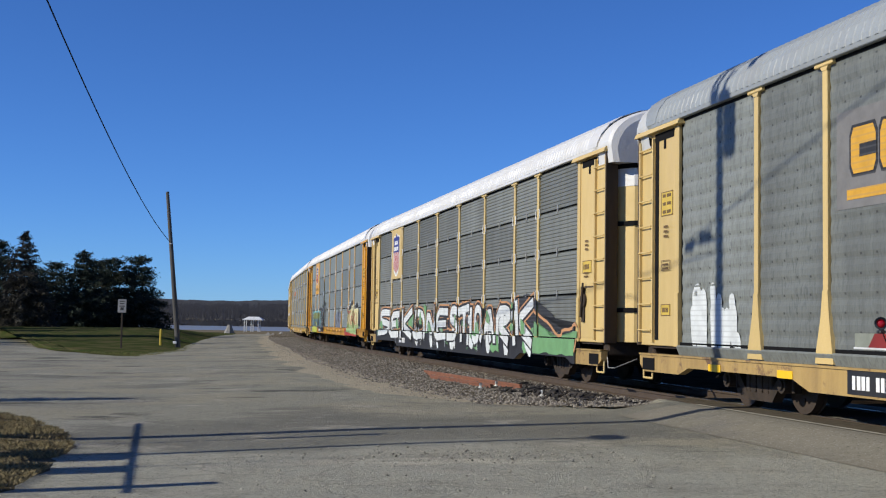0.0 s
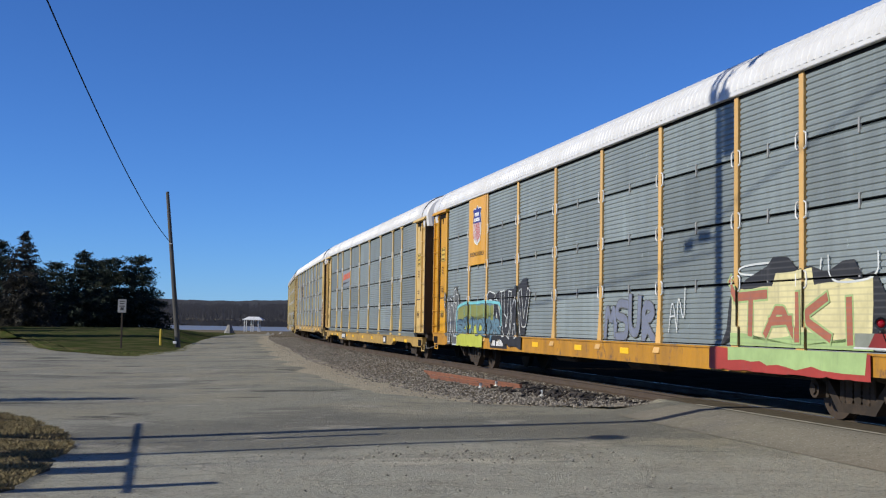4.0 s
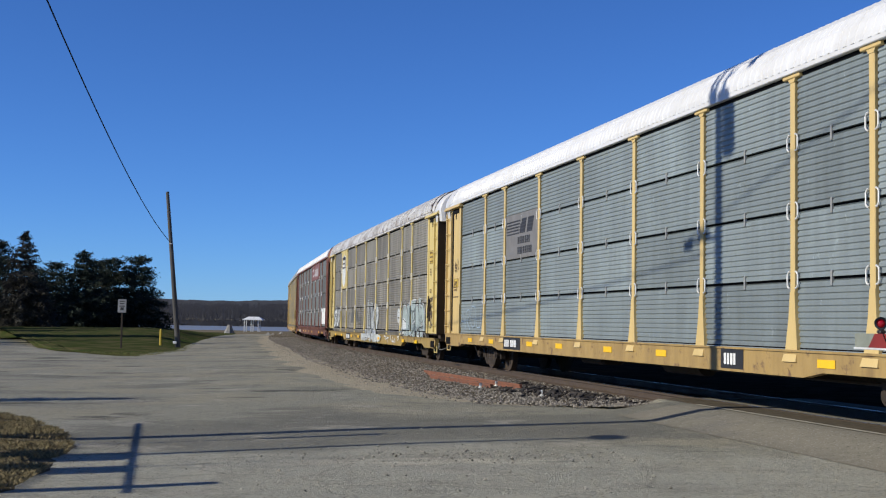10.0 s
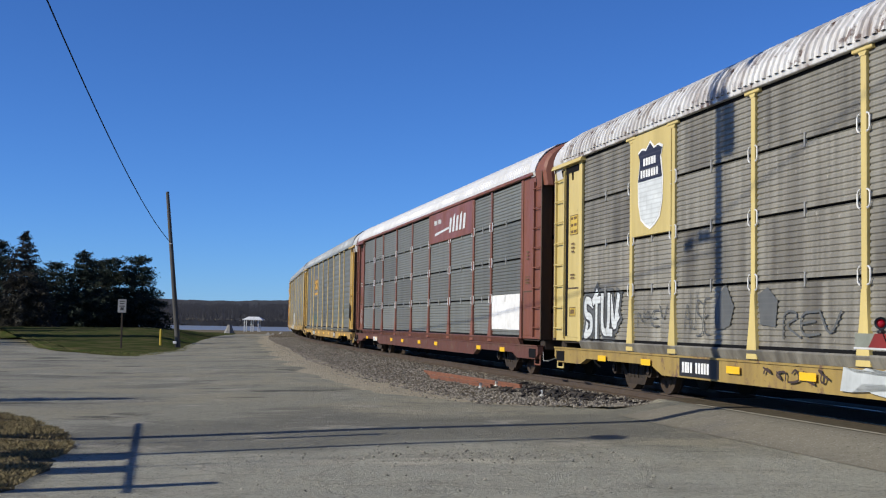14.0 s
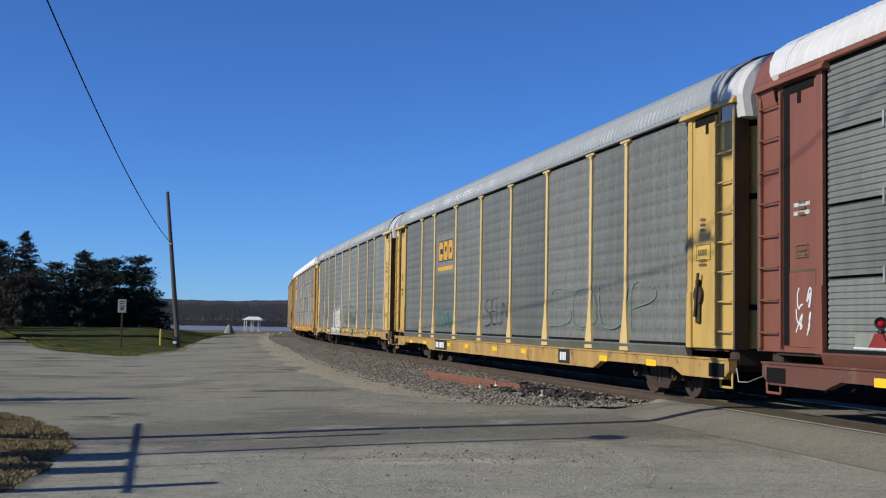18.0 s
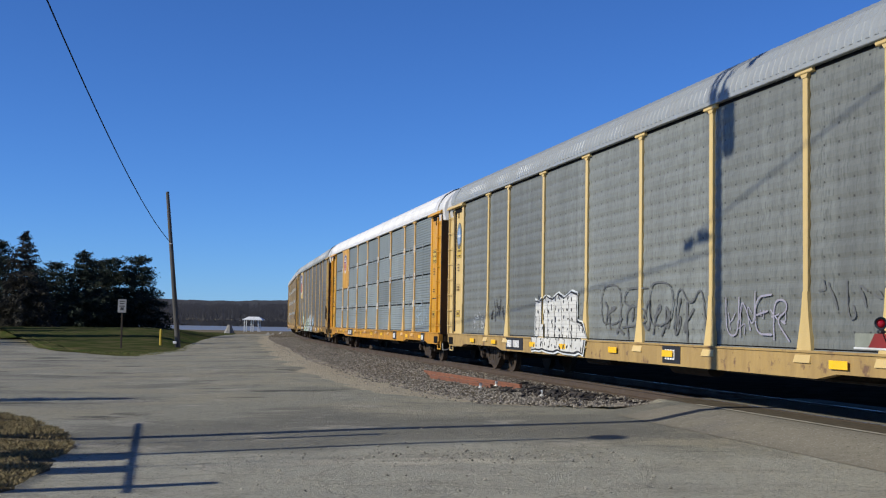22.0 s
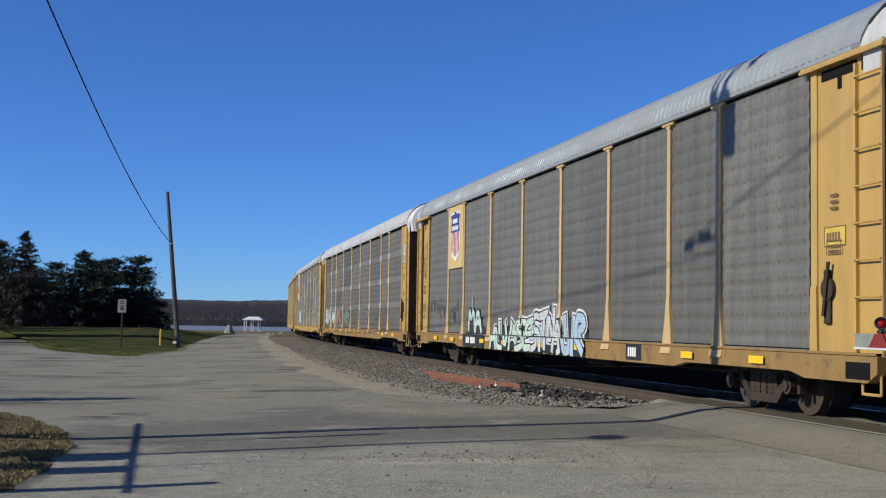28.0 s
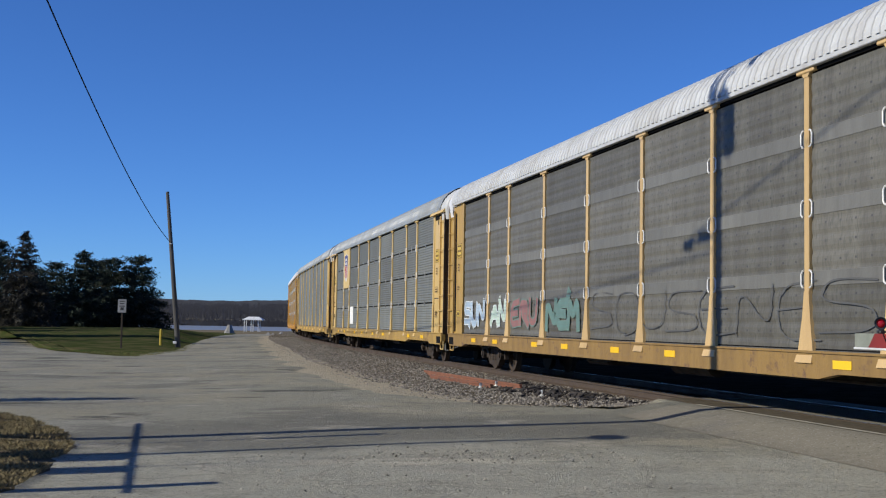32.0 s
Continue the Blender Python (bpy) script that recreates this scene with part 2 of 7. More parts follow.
def road_paint():
    """Worn road: grey-tan gravelled asphalt, darker newer patches by the crossing, dirt films, cracks and grit."""
    m, t, b = nodes_of("worn_asphalt")
    c = mixed(t, noise_of(t, 22, 6, 0.7, space="World", lo=0.3, hi=0.7), (0.325, 0.316, 0.248), (0.163, 0.158, 0.125))
    c = mixed(t, noise_of(t, 0.33, 7, 0.62, space="World", lo=0.46, hi=0.56), c, mixed(t, noise_of(t, 26, 6, 0.7, space="World", lo=0.3, hi=0.7), (0.352, 0.325, 0.239), (0.204, 0.190, 0.142)))
    c = mixed(t, noise_of(t, 0.34, 8, 0.66, (0.7, 1.0, 1), space="World", lo=0.53, hi=0.60), c, mixed(t, noise_of(t, 28, 6, 0.7, space="World", lo=0.3, hi=0.7), (0.235, 0.226, 0.182), (0.125, 0.120, 0.098)))
    c = mixed(t, noise_of(t, 0.5, 8, 0.68, (0.6, 1.0, 1), space="World", lo=0.575, hi=0.64), c, (0.088, 0.085, 0.071))
    geo = t.nodes.new("ShaderNodeNewGeometry")
    dot = t.nodes.new("ShaderNodeVectorMath")
    dot.operation = "DOT_PRODUCT"
    dot.inputs[1].default_value = (-0.45, -1.0, 0.0)
    t.links.new(geo.outputs["Position"], dot.inputs[0])
    edge = t.nodes.new("ShaderNodeMath")
    edge.operation = "MULTIPLY_ADD"
    edge.inputs[1].default_value = 5.0
    t.links.new(noise_of(t, 0.5, 6, 0.7, space="World", lo=0.2, hi=0.8), edge.inputs[0])
    t.links.new(dot.outputs["Value"], edge.inputs[2])
    zone = t.nodes.new("ShaderNodeMapRange")
    zone.inputs[1].default_value, zone.inputs[2].default_value, zone.inputs[4].default_value = -14.8, -12.0, 0.7
    t.links.new(edge.outputs[0], zone.inputs[0])
    c = mixed(t, zone.outputs[0], c, mixed(t, noise_of(t, 30, 5, 0.7, space="World", lo=0.3, hi=0.7), (0.47, 0.462, 0.385), (0.25, 0.245, 0.203)))
    # the darker, newer strip that leads over the crossing
    across = t.nodes.new("ShaderNodeVectorMath")
    across.operation = "DOT_PRODUCT"
    across.inputs[1].default_value = (-0.30, 1.0, 0.0)
    t.links.new(geo.outputs["Position"], across.inputs[0])
    off = t.nodes.new("ShaderNodeMath")
    off.operation = "MULTIPLY_ADD"
    off.inputs[1].default_value = 3.2
    t.links.new(noise_of(t, 0.45, 7, 0.65, (0.5, 1.0, 1), space="World", lo=0.25, hi=0.75), off.inputs[0])
    t.links.new(across.outputs["Value"], off.inputs[2])
    lane = t.nodes.new("ShaderNodeMath")
    lane.operation = "SUBTRACT"
    lane.inputs[1].default_value = 19.2
    t.links.new(off.outputs[0], lane.inputs[0])
    wide = t.nodes.new("ShaderNodeMath")
    wide.operation = "ABSOLUTE"
    t.links.new(lane.outputs[0], wide.inputs[0])
    strip_of = t.nodes.new("ShaderNodeMapRange")
    strip_of.inputs[1].default_value, strip_of.inputs[2].default_value, strip_of.inputs[4].default_value = 2.6, 1.4, 0.78
    t.links.new(wide.outputs[0], strip_of.inputs[0])
    c = mixed(t, strip_of.outputs[0], c, mixed(t, noise_of(t, 30, 5, 0.7, space="World", lo=0.3, hi=0.7), (0.185, 0.181, 0.152), (0.10, 0.097, 0.081)))
    # thin dirt films, scuffed pale drifts of grit
    for scale, lo, hi, k, a, b2, stretch in ((1.6, 0.52, 0.64, 0.34, (0.17, 0.165, 0.14), (0.075, 0.073, 0.062), (1.0, 1.0, 1)), (5.5, 0.54, 0.66, 0.28, (0.15, 0.146, 0.125), (0.08, 0.078, 0.066), (1.0, 1.0, 1)),
                                            (0.75, 0.57, 0.64, 0.6, (0.50, 0.465, 0.385), (0.25, 0.235, 0.195), (0.9, 1.0, 1))):
        film = t.nodes.new("ShaderNodeMath")
        film.operation = "MULTIPLY"
        film.inputs[1].default_value = k
        t.links.new(noise_of(t, scale, 8, 0.7, stretch, space="World", lo=lo, hi=hi), film.inputs[0])
        c = mixed(t, film.outputs[0], c, mixed(t, noise_of(t, 33, 5, 0.7, space="World", lo=0.3, hi=0.7), a, b2))
    # a drift of pale sand swept along the lane
    spot = t.nodes.new("ShaderNodeMapping")
    spot.inputs["Location"].default_value, spot.inputs["Scale"].default_value, spot.inputs["Rotation"].default_value = (-0.02, -36.0, 0.0), (0.42, 2.6, 0.0), (0, 0, 0.0)
    skew = t.nodes.new("ShaderNodeVectorMath")
    skew.operation = "MULTIPLY_ADD"
    skew.inputs[1].default_value = (0.0, 0.9, 0.0)
    wave = add_node(t, "ShaderNodeTexNoise", Scale=0.9, Detail=6.0, Roughness=0.65)
    t.links.new(geo.outputs["Position"], wave.inputs["Vector"])
    t.links.new(wave.outputs["Color"], skew.inputs[0])
    t.links.new(geo.outputs["Position"], skew.inputs[2])
    t.links.new(skew.outputs[0], spot.inputs["Vector"])
    far_off = t.nodes.new("ShaderNodeVectorMath")
    far_off.operation = "LENGTH"
    t.links.new(spot.outputs[0], far_off.inputs[0])
    heap = t.nodes.new("ShaderNodeMapRange")
    heap.inputs[1].default_value, heap.inputs[2].default_value, heap.inputs[4].default_value = 1.0, 0.2, 0.75
    t.links.new(far_off.outputs["Value"], heap.inputs[0])
    sandy = t.nodes.new("ShaderNodeMath")
    sandy.operation = "MULTIPLY"
    t.links.new(heap.outputs[0], sandy.inputs[0])
    t.links.new(noise_of(t, 2.6, 6, 0.7, (0.4, 1.6, 1), space="World", lo=0.40, hi=0.58), sandy.inputs[1])
    c = mixed(t, sandy.outputs[0], c, (0.54, 0.49, 0.39))
    for scale, keep in ((0.32, 0.016), (1.1, 0.013)):
        v = t.nodes.new("ShaderNodeTexVoronoi")
        v.feature = "DISTANCE_TO_EDGE"
        v.inputs["Scale"].default_value = scale
        warp = t.nodes.new("ShaderNodeVectorMath")
        warp.operation = "MULTIPLY_ADD"
        wob = add_node(t, "ShaderNodeTexNoise", Scale=1.3, Detail=5.0)
        t.links.new(geo.outputs["Position"], wob.inputs["Vector"])
        warp.inputs[1].default_value = (0.9, 0.9, 0.0)
        t.links.new(wob.outputs["Color"], warp.inputs[0])
        t.links.new(geo.outputs["Position"], warp.inputs[2])
        t.links.new(warp.outputs[0], v.inputs["Vector"])
        line = t.nodes.new("ShaderNodeMapRange")
        line.inputs[1].default_value, line.inputs[2].default_value = keep * scale, 0.0
        line.inputs[4].default_value = 0.4 if scale < 1 else 0.12
        t.links.new(v.outputs["Distance"], line.inputs[0])
        c = mixed(t, line.outputs[0], c, (0.041, 0.038, 0.032))
    c = mixed(t, noise_of(t, 45, 3, 0.5, space="World", lo=0.64, hi=0.70), c, (0.459, 0.420, 0.324))
    c = mixed(t, noise_of(t, 37, 3, 0.5, space="World", lo=0.37, hi=0.30), c, (0.061, 0.057, 0.047))
    t.links.new(c, b.inputs["Base Color"])
    b.inputs["Roughness"].default_value = 0.95
    b.inputs["Specular IOR Level"].default_value = 0.2
    bump_of(t, b, noise_of(t, 18, 8, 0.75, space="World", lo=0.2, hi=0.8), 1.0, 0.02)
    MATS["worn_asphalt"] = m
    return m


ROAD = road_paint()
DIRT = ground_paint("dry_earth", ((0.20, 0.165, 0.12), (0.13, 0.11, 0.08), (0.17, 0.15, 0.10)), 3.0)
LAWN = ground_paint("mown_grass", ((0.052, 0.072, 0.024), (0.034, 0.050, 0.017), (0.092, 0.084, 0.040)), 6.0, bump=0.8, dist=0.05)
STRAW = ground_paint("dead_grass_ground", ((0.15, 0.12, 0.07), (0.07, 0.058, 0.034), (0.17, 0.145, 0.10)), 7.0, bump=0.8, dist=0.03)
BALLAST = ground_paint("ballast_bed", ((0.235, 0.205, 0.162), (0.080, 0.068, 0.053), (0.175, 0.148, 0.115)), 14.0, bump=1.0, dist=0.06, grit=(0.367, 0.330, 0.270))
# near-black for the shade under the train, with oil stains between the rails
SHADED_BED = ground_paint("shaded_oily_ballast", ((0.040, 0.028, 0.019), (0.018, 0.013, 0.009), (0.048, 0.034, 0.023)), 14.0, bump=1.0, dist=0.05)
CONCRETE = ground_paint("crossing_surface", ((0.225, 0.210, 0.168), (0.162, 0.151, 0.121), (0.203, 0.187, 0.150)), 6.0, bump=0.35, dist=0.008,
                        streak=(0.3, 0.5, 0.3), streak_tone=(0.14, 0.135, 0.125), grit=(0.36, 0.34, 0.30))
TARRED = ground_paint("tarred_strip", ((0.133, 0.115, 0.086), (0.066, 0.058, 0.045), (0.102, 0.085, 0.063)), 9.0)
EDGING = ground_paint("pale_edging", ((0.428, 0.400, 0.324), (0.224, 0.205, 0.162), (0.367, 0.340, 0.270)), 5.0)
WATER, _t, _b = nodes_of("river_water")
_b.inputs["Base Color"].default_value, _b.inputs["Roughness"].default_value = (0.20, 0.215, 0.235, 1), 0.45
bump_of(_t, _b, noise_of(_t, 0.6, 4, 0.6, space="World"), 0.25, 0.2)


# ---- mesh building ----
SILLS = {}


def sill_paint(colour):
    """The same paint, rubbed and rusty as it is low on the car."""
    if colour.name not in SILLS:
        base = {"yellow_paint": (0.40, 0.255, 0.066), "deep_yellow_paint": (0.470, 0.222, 0.015), "faded_yellow_paint": (0.39, 0.262, 0.093),
                "light_yellow_paint": (0.327, 0.228, 0.065), "tan_yellow_paint": (0.40, 0.25, 0.07), "ochre_paint": (0.28, 0.172, 0.052), "maroon_paint": (0.125, 0.045, 0.030)}[colour.name]
        SILLS[colour.name] = paint("rusty_" + colour.name, base, (0.09, 0.05, 0.03), 0.5, 0.6, True, spot=(0.14, 0.08, 0.045), spread=0.56)
    return SILLS[colour.name]


class Form:
    """Gathers verts and faces of one mesh."""

    def __init__(self):
        self.v, self.f = [], []

    def add(self, verts, faces):
        o = len(self.v)
        self.v += [tuple(p) for p in verts]
        self.f += [tuple(i + o for i in q) for q in faces]
        return self

    def box(self, a, b, cut=0.0):
        (x0, y0, z0), (x1, y1, z1) = a, b
        if cut <= 0:
            vs = [(x, y, z) for z in (z0, z1) for y in (y0, y1) for x in (x0, x1)]
            return self.add(vs, [(0, 2, 3, 1), (4, 5, 7, 6), (0, 1, 5, 4), (2, 6, 7, 3), (0, 4, 6, 2), (1, 3, 7, 5)])
        c = min(cut, (x1 - x0) * 0.45, (y1 - y0) * 0.45, (z1 - z0) * 0.45)
        rings = []
        for z, i in ((z0, c), (z0 + c, 0), (z1 - c, 0), (z1, c)):
            k = c
            rings.append([(x0 + i + k, y0 + i, z), (x1 - i - k, y0 + i, z), (x1 - i, y0 + i + k, z), (x1 - i, y1 - i - k, z),
                          (x1 - i - k, y1 - i, z), (x0 + i + k, y1 - i, z), (x0 + i, y1 - i - k, z), (x0 + i, y0 + i + k, z)])
        vs = [p for r in rings for p in r]
        fs = [tuple(range(7, -1, -1)), tuple(range(24, 32))]
        for r in range(3):
            for i in range(8):
                j = (i + 1) % 8
                fs.append((r * 8 + i, r * 8 + j, r * 8 + 8 + j, r * 8 + 8 + i))
        return self.add(vs, fs)

    def along(self, shape, a, b, axis=0, caps=True):
        """A closed outline in the two other axes, drawn out from a to b along an axis."""
        n = len(shape)

        def put(u, p, q):
            return ((u, p, q), (p, u, q), (p, q, u))[axis]
        vs = [put(u, p, q) for u in (a, b) for p, q in shape]
        fs = [(i, (i + 1) % n, n + (i + 1) % n, n + i) for i in range(n)]
        if caps:
            fs += [tuple(range(n - 1, -1, -1)), tuple(range(n, 2 * n))]
        return self.add(vs, fs)

    def rod(self, a, b, r, n=8, r2=None):
        a, b = Vector(a), Vector(b)
        w = (b - a).normalized()
        u = w.orthogonal().normalized()
        k = w.cross(u)
        r2 = r if r2 is None else r2
        vs = [p + (u * math.cos(i * math.tau / n) + k * math.sin(i * math.tau / n)) * q for p, q in ((a, r), (b, r2)) for i in range(n)]
        fs = [(i, (i + 1) % n, n + (i + 1) % n, n + i) for i in range(n)] + [tuple(range(n - 1, -1, -1)), tuple(range(n, 2 * n))]
        return self.add(vs, fs)

    def pipe(self, pts, r, n=6):
        for a, b in zip(pts[:-1], pts[1:]):
            self.rod(a, b, r, n)
        return self

    def mesh(self, name, material, smooth=False, normals=True):
        me = bpy.data.meshes.new(name)
        me.from_pydata(self.v, [], self.f)
        if normals:
            bm = bmesh.new()
            bm.from_mesh(me)
            bmesh.ops.recalc_face_normals(bm, faces=bm.faces)
            bm.to_mesh(me)
            bm.free()
        me.materials.append(material)
        if smooth:
            me.polygons.foreach_set("use_smooth", [True] * len(me.polygons))
        return me


def part(name, form, material, parent=None, label="", smooth=False, at=None, normals=True):
    """Links a form, or a mesh made before, as one object under a thing or a part."""
    me = form.mesh(name, material, smooth, normals) if isinstance(form, Form) else form
    ob = new(name, me)
    if parent:
        ob.parent = parent
    if at is not None:
        ob.matrix_basis = at
    if label:
        ob["label"] = label
    return ob


def thing(name, label, category, group="", at=None, kind=""):
    ob = new(name)
    ob.empty_display_size = 0.2
    if at is not None:
        ob.matrix_basis = at
    return tagged(ob, label, category, group, kind)


KEPT = {}


def kept(key, make, material, smooth=False):
    """A mesh shared by alike pieces of one material."""
    k = (key, material.name)
    if k not in KEPT:
        KEPT[k] = make().mesh(key, material, smooth)
    return KEPT[k]


# ---- the ground ----
LOW = -0.42


def fall(y):
    """The ground falls gently to the river."""
    return float(np.interp(y, [-4000, 120, 330, 345, 600, 612, 700, 1500, 6000], [LOW, LOW, -1.45, -4.0, -4.0, -1.3, 1.0, 9.0, 9.0]))


def sheet(name, xs, ys, height, material, label, kind="structure"):
    f = Form()
    f.v = [(x, y, height(x, y)) for y in ys for x in xs]
    n = len(xs)
    f.f = [(j * n + i, j * n + i + 1, (j + 1) * n + i + 1, (j + 1) * n + i) for j in range(len(ys) - 1) for i in range(n - 1)]
    ob = part(name, f, material, None, "", True, normals=False)
    return tagged(ob, label, name, kind=kind)


def strip(name, ss, ds, height, material, label, shift=None):
    """A sheet that follows the track: rows along s, columns across it."""
    f = Form()
    n = len(ds)
    for s in ss:
        for i, d in enumerate(ds):
            q = shift(s, d) if shift else d
            x, y, _ = on_track(s, q)
            f.v.append((x, y, height(s, q) + (fall(y) - LOW) * min(1, max(0, (abs(q) - 1.5) / 1.8))))
    f.f = [(j * n + i, (j + 1) * n + i, (j + 1) * n + i + 1, j * n + i + 1) for j in range(len(ss) - 1) for i in range(n - 1)]
    ob = part(name, f, material, None, "", True)
    return tagged(ob, label, name, kind="structure")


GX = [-5000, -2000, -900, -400, -200, -100, -60, -30, -10, 10, 30, 60, 100, 200, 400, 900, 2000, 5000]
GY = [-4000, -1500, -600, -200, -80, -30, 0, 30, 60, 90, 120, 225, 330, 345, 450, 600, 612, 700, 1500, 6000]
sheet("ground", GX, GY, lambda x, y: fall(y), DIRT, "dry brown earth reaching to the river and beyond")

ROAD_Z = -0.35


def road_z(s, d):
    """The road rises towards the rails, and steeply at the crossing itself."""
    z = float(np.interp(d, [1.3, 1.75, 2.6, 4, 7, 10.2, 14], [-0.02, -0.045, -0.20, -0.225, -0.265, -0.34, -0.36]))
    if s > -3.5:
        z = min(z, -0.235)
    return z


def road_edge(y):
    """The road's side towards the lawn."""
    return float(np.interp(y, [-60, 40, 60, 98, 111, 140], [-60, -60, -40, -27, -22, -25]))


f = Form()
rows = [-60, -30, -12, 0, 6] + [8 + 0.75 * k for k in range(36)] + [36, 38, 40, 44, 50, 60, 75, 98, 111, 126, 145]
cols = 60
for y in rows:
    i = int(np.argmin(abs(TY - y)))
    right = float(TX[i]) - 1.4
    left = road_edge(y)
    for k in range(cols + 1):
        q = k / cols
        x = left + (right - left) * (1 - (1 - q) ** 2.2)
        f.v.append((x, y, road_z(*to_track(x, y)) + min(0, fall(y) - LOW)))
f.f = [(j * (cols + 1) + i, j * (cols + 1) + i + 1, (j + 1) * (cols + 1) + i + 1, (j + 1) * (cols + 1) + i) for j in range(len(rows) - 1) for i in range(cols)]
tagged(part("road", f, ROAD, None, "", True), "worn patched grey asphalt road with gravel on it", "road", kind="structure")


def patch(name, centre, edge, height, material, label, rings=14, ragged=0.3, seed=3, wave=0.7):
    """A sheet with an uneven outline: rings drawn in from its edge to a centre."""
    rng = random.Random(seed)
    pts = []
    for (x0, y0), (x1, y1) in zip(edge, edge[1:] + edge[:1]):
        n = max(2, int(math.hypot(x1 - x0, y1 - y0) / wave))
        for k in range(n):
            pts.append((x0 + (x1 - x0) * k / n + rng.uniform(-ragged, ragged), y0 + (y1 - y0) * k / n + rng.uniform(-ragged, ragged)))
    g = Form()
    n = len(pts)
    for r in range(rings):
        k = (r / rings) ** 1.6
        for x, y in pts:
            px, py = x + (centre[0] - x) * k, y + (centre[1] - y) * k
            g.v.append((px, py, height(px, py, math.hypot(px - x, py - y))))
    g.v.append((*centre, height(*centre, 30)))
    for r in range(rings - 1):
        for i in range(n):
            j = (i + 1) % n
            g.f.append((r * n + i, r * n + j, r * n + n + j, r * n + n + i))
    g.f += [((rings - 1) * n + i, (rings - 1) * n + (i + 1) % n, len(g.v) - 1) for i in range(n)]
    return tagged(part(name, g, material, None, "", True), label, name, kind="structure")


def lawn_z(x, y, d):
    k = min(1, d / 7)
    crest = float(np.interp(y, [50, 58, 74, 90, 108, 122, 136, 150], [-0.34, -0.30, 0.0, 0.46, 0.50, 0.34, -0.1, -0.36]))
    return -0.34 + (crest + 0.34) * k * k * (3 - 2 * k) + 0.03 * k * noise.noise((x * 0.3, y * 0.3, 0))


LAWN_EDGE = [(-90, 112), (-47, 103), (-29.5, 88), (-26.6, 82), (-20.6, 63.2), (-18.1, 57.9), (-15.9, 54.9), (-13.6, 51.4), (-12.5, 51.3), (-12.4, 54.1), (-12.6, 60.6), (-15.6, 79), (-18.2, 99), (-19.6, 112), (-26, 156), (-90, 176)]
patch("lawn", (-42, 112), LAWN_EDGE, lawn_z, LAWN, "mown green lawn rising to the trees, with brown patches", ragged=0.12)
STRAW_EDGE = [(-30, 23), (-7.1, 19.8), (-6.2, 18.7), (-5.15, 16.8), (-4.45, 15.1), (-4.3, 14.2), (-4.0, 12.8), (-3.85, 11.3), (-4.3, 9.7), (-30, 2)]
patch("verge", (-12, 13), STRAW_EDGE, lambda x, y, d: -0.345 + 0.05 * min(1, d / 1.0), STRAW, "dry yellow dead grass verge at the roadside", 12, 0.1, 5, 0.3)


# ---- the track bed ----
def bed_edge(s):
    return float(np.interp(s, [-400, -14.5, -14, -3.6, -2.6, -1.5, 2, 9, 20, 42, 82, 500], [3.4, 3.2, 1.3, 1.3, 2.2, 3.9, 4.5, 4.7, 4.5, 3.5, 3.3, 3.3]))


def bed_shift(s, d):
    e = bed_edge(s)
    if d > 1.5:
        return 1.5 + (d - 1.5) / 3.0 * max(e - 1.5, 0.02) + (0.12 * noise.noise((s * 0.9, d, 3)) if d > 4 else 0)
    return d


def bed_z(s, d):
    near = abs(d)
    top = -0.20 if near < 0.65 else -0.185
    z = top if near <= 1.45 else top - 0.045 * min(1, (near - 1.45) / 2.6)
    return z + 0.018 * noise.noise((s * 2.1, d * 2.1, 0)) + 0.012 * noise.noise((s * 5, d * 5, 4))


bed_s = list(np.arange(-380, -20, 12.0)) + list(np.arange(-20, 60, 0.4)) + list(np.arange(60, 130, 2.0)) + list(np.arange(130, 515, 8.0))
strip("track_bed", bed_s, [-5.0, -3.5, -2.4, -1.5, -1.0, -0.5, 0, 0.5, 1.0, 1.45, 1.8, 2.2, 2.6, 3.0, 3.4, 3.8, 4.2, 4.5], bed_z, BALLAST,
      "bed of grey and brown crushed stone ballast under the track", bed_shift)


# strip reaching beyond the rails, the train's shade put into its colour
strip("track_bed", bed_s, [-16.0, -9.0, -4.9, -3.4, -2.3, -1.6, -1.2, -0.85, -0.4, 0, 0.4, 0.72], lambda s, d: bed_z(s, d) + 0.012, SHADED_BED, "oily ballast coloured near black for the shade under the train")


def ramp_z(s, d):
    return road_z(-9.0, abs(d)) + 0.006


def cross_shift(s, d):
    return d if d <= 2.7 else 2.75 + 0.02 * noise.noise((s, 0, 0))


strip("crossing", list(np.arange(-14.2, -4.2, 0.5)), [0.86, 1.05, 1.3, 1.5, 1.75, 2.0, 2.3, 2.6, 3.2], ramp_z, CONCRETE, "pale worn road surface ramping up to the rails at the crossing", cross_shift)
strip("crossing_edge", list(np.arange(-14.2, -3.0, 0.4)), [0.84, 1.0, 1.2, 1.40], lambda s, d: ramp_z(s, d) + 0.010, TARRED, "dark tarred strip beside the rail")
strip("crossing_edge", list(np.arange(-14.2, -4.6, 0.3)), [1.41, 1.48], lambda s, d: ramp_z(s, d) + 0.012, EDGING, "pale worn edging line along the crossing")
strip("crossing", list(np.arange(-14.2, -2.9, 0.5)), [-6.0, -4.6, -3.4, -2.4, -1.7, -1.3, -0.86], ramp_z, CONCRETE, "pale worn road surface beyond the rails at the crossing")
strip("crossing", list(np.arange(-14.2, -2.9, 0.5)), [-0.62, -0.3, 0, 0.3, 0.62], lambda s, d: -0.012, CONCRETE, "dirty timber and asphalt infill between the rails")


SHOULDER = ground_paint("tan_gravel", ((0.43, 0.385, 0.295), (0.26, 0.23, 0.175), (0.38, 0.335, 0.25)), 16.0, bump=0.9, dist=0.03, grit=(0.46, 0.42, 0.35))


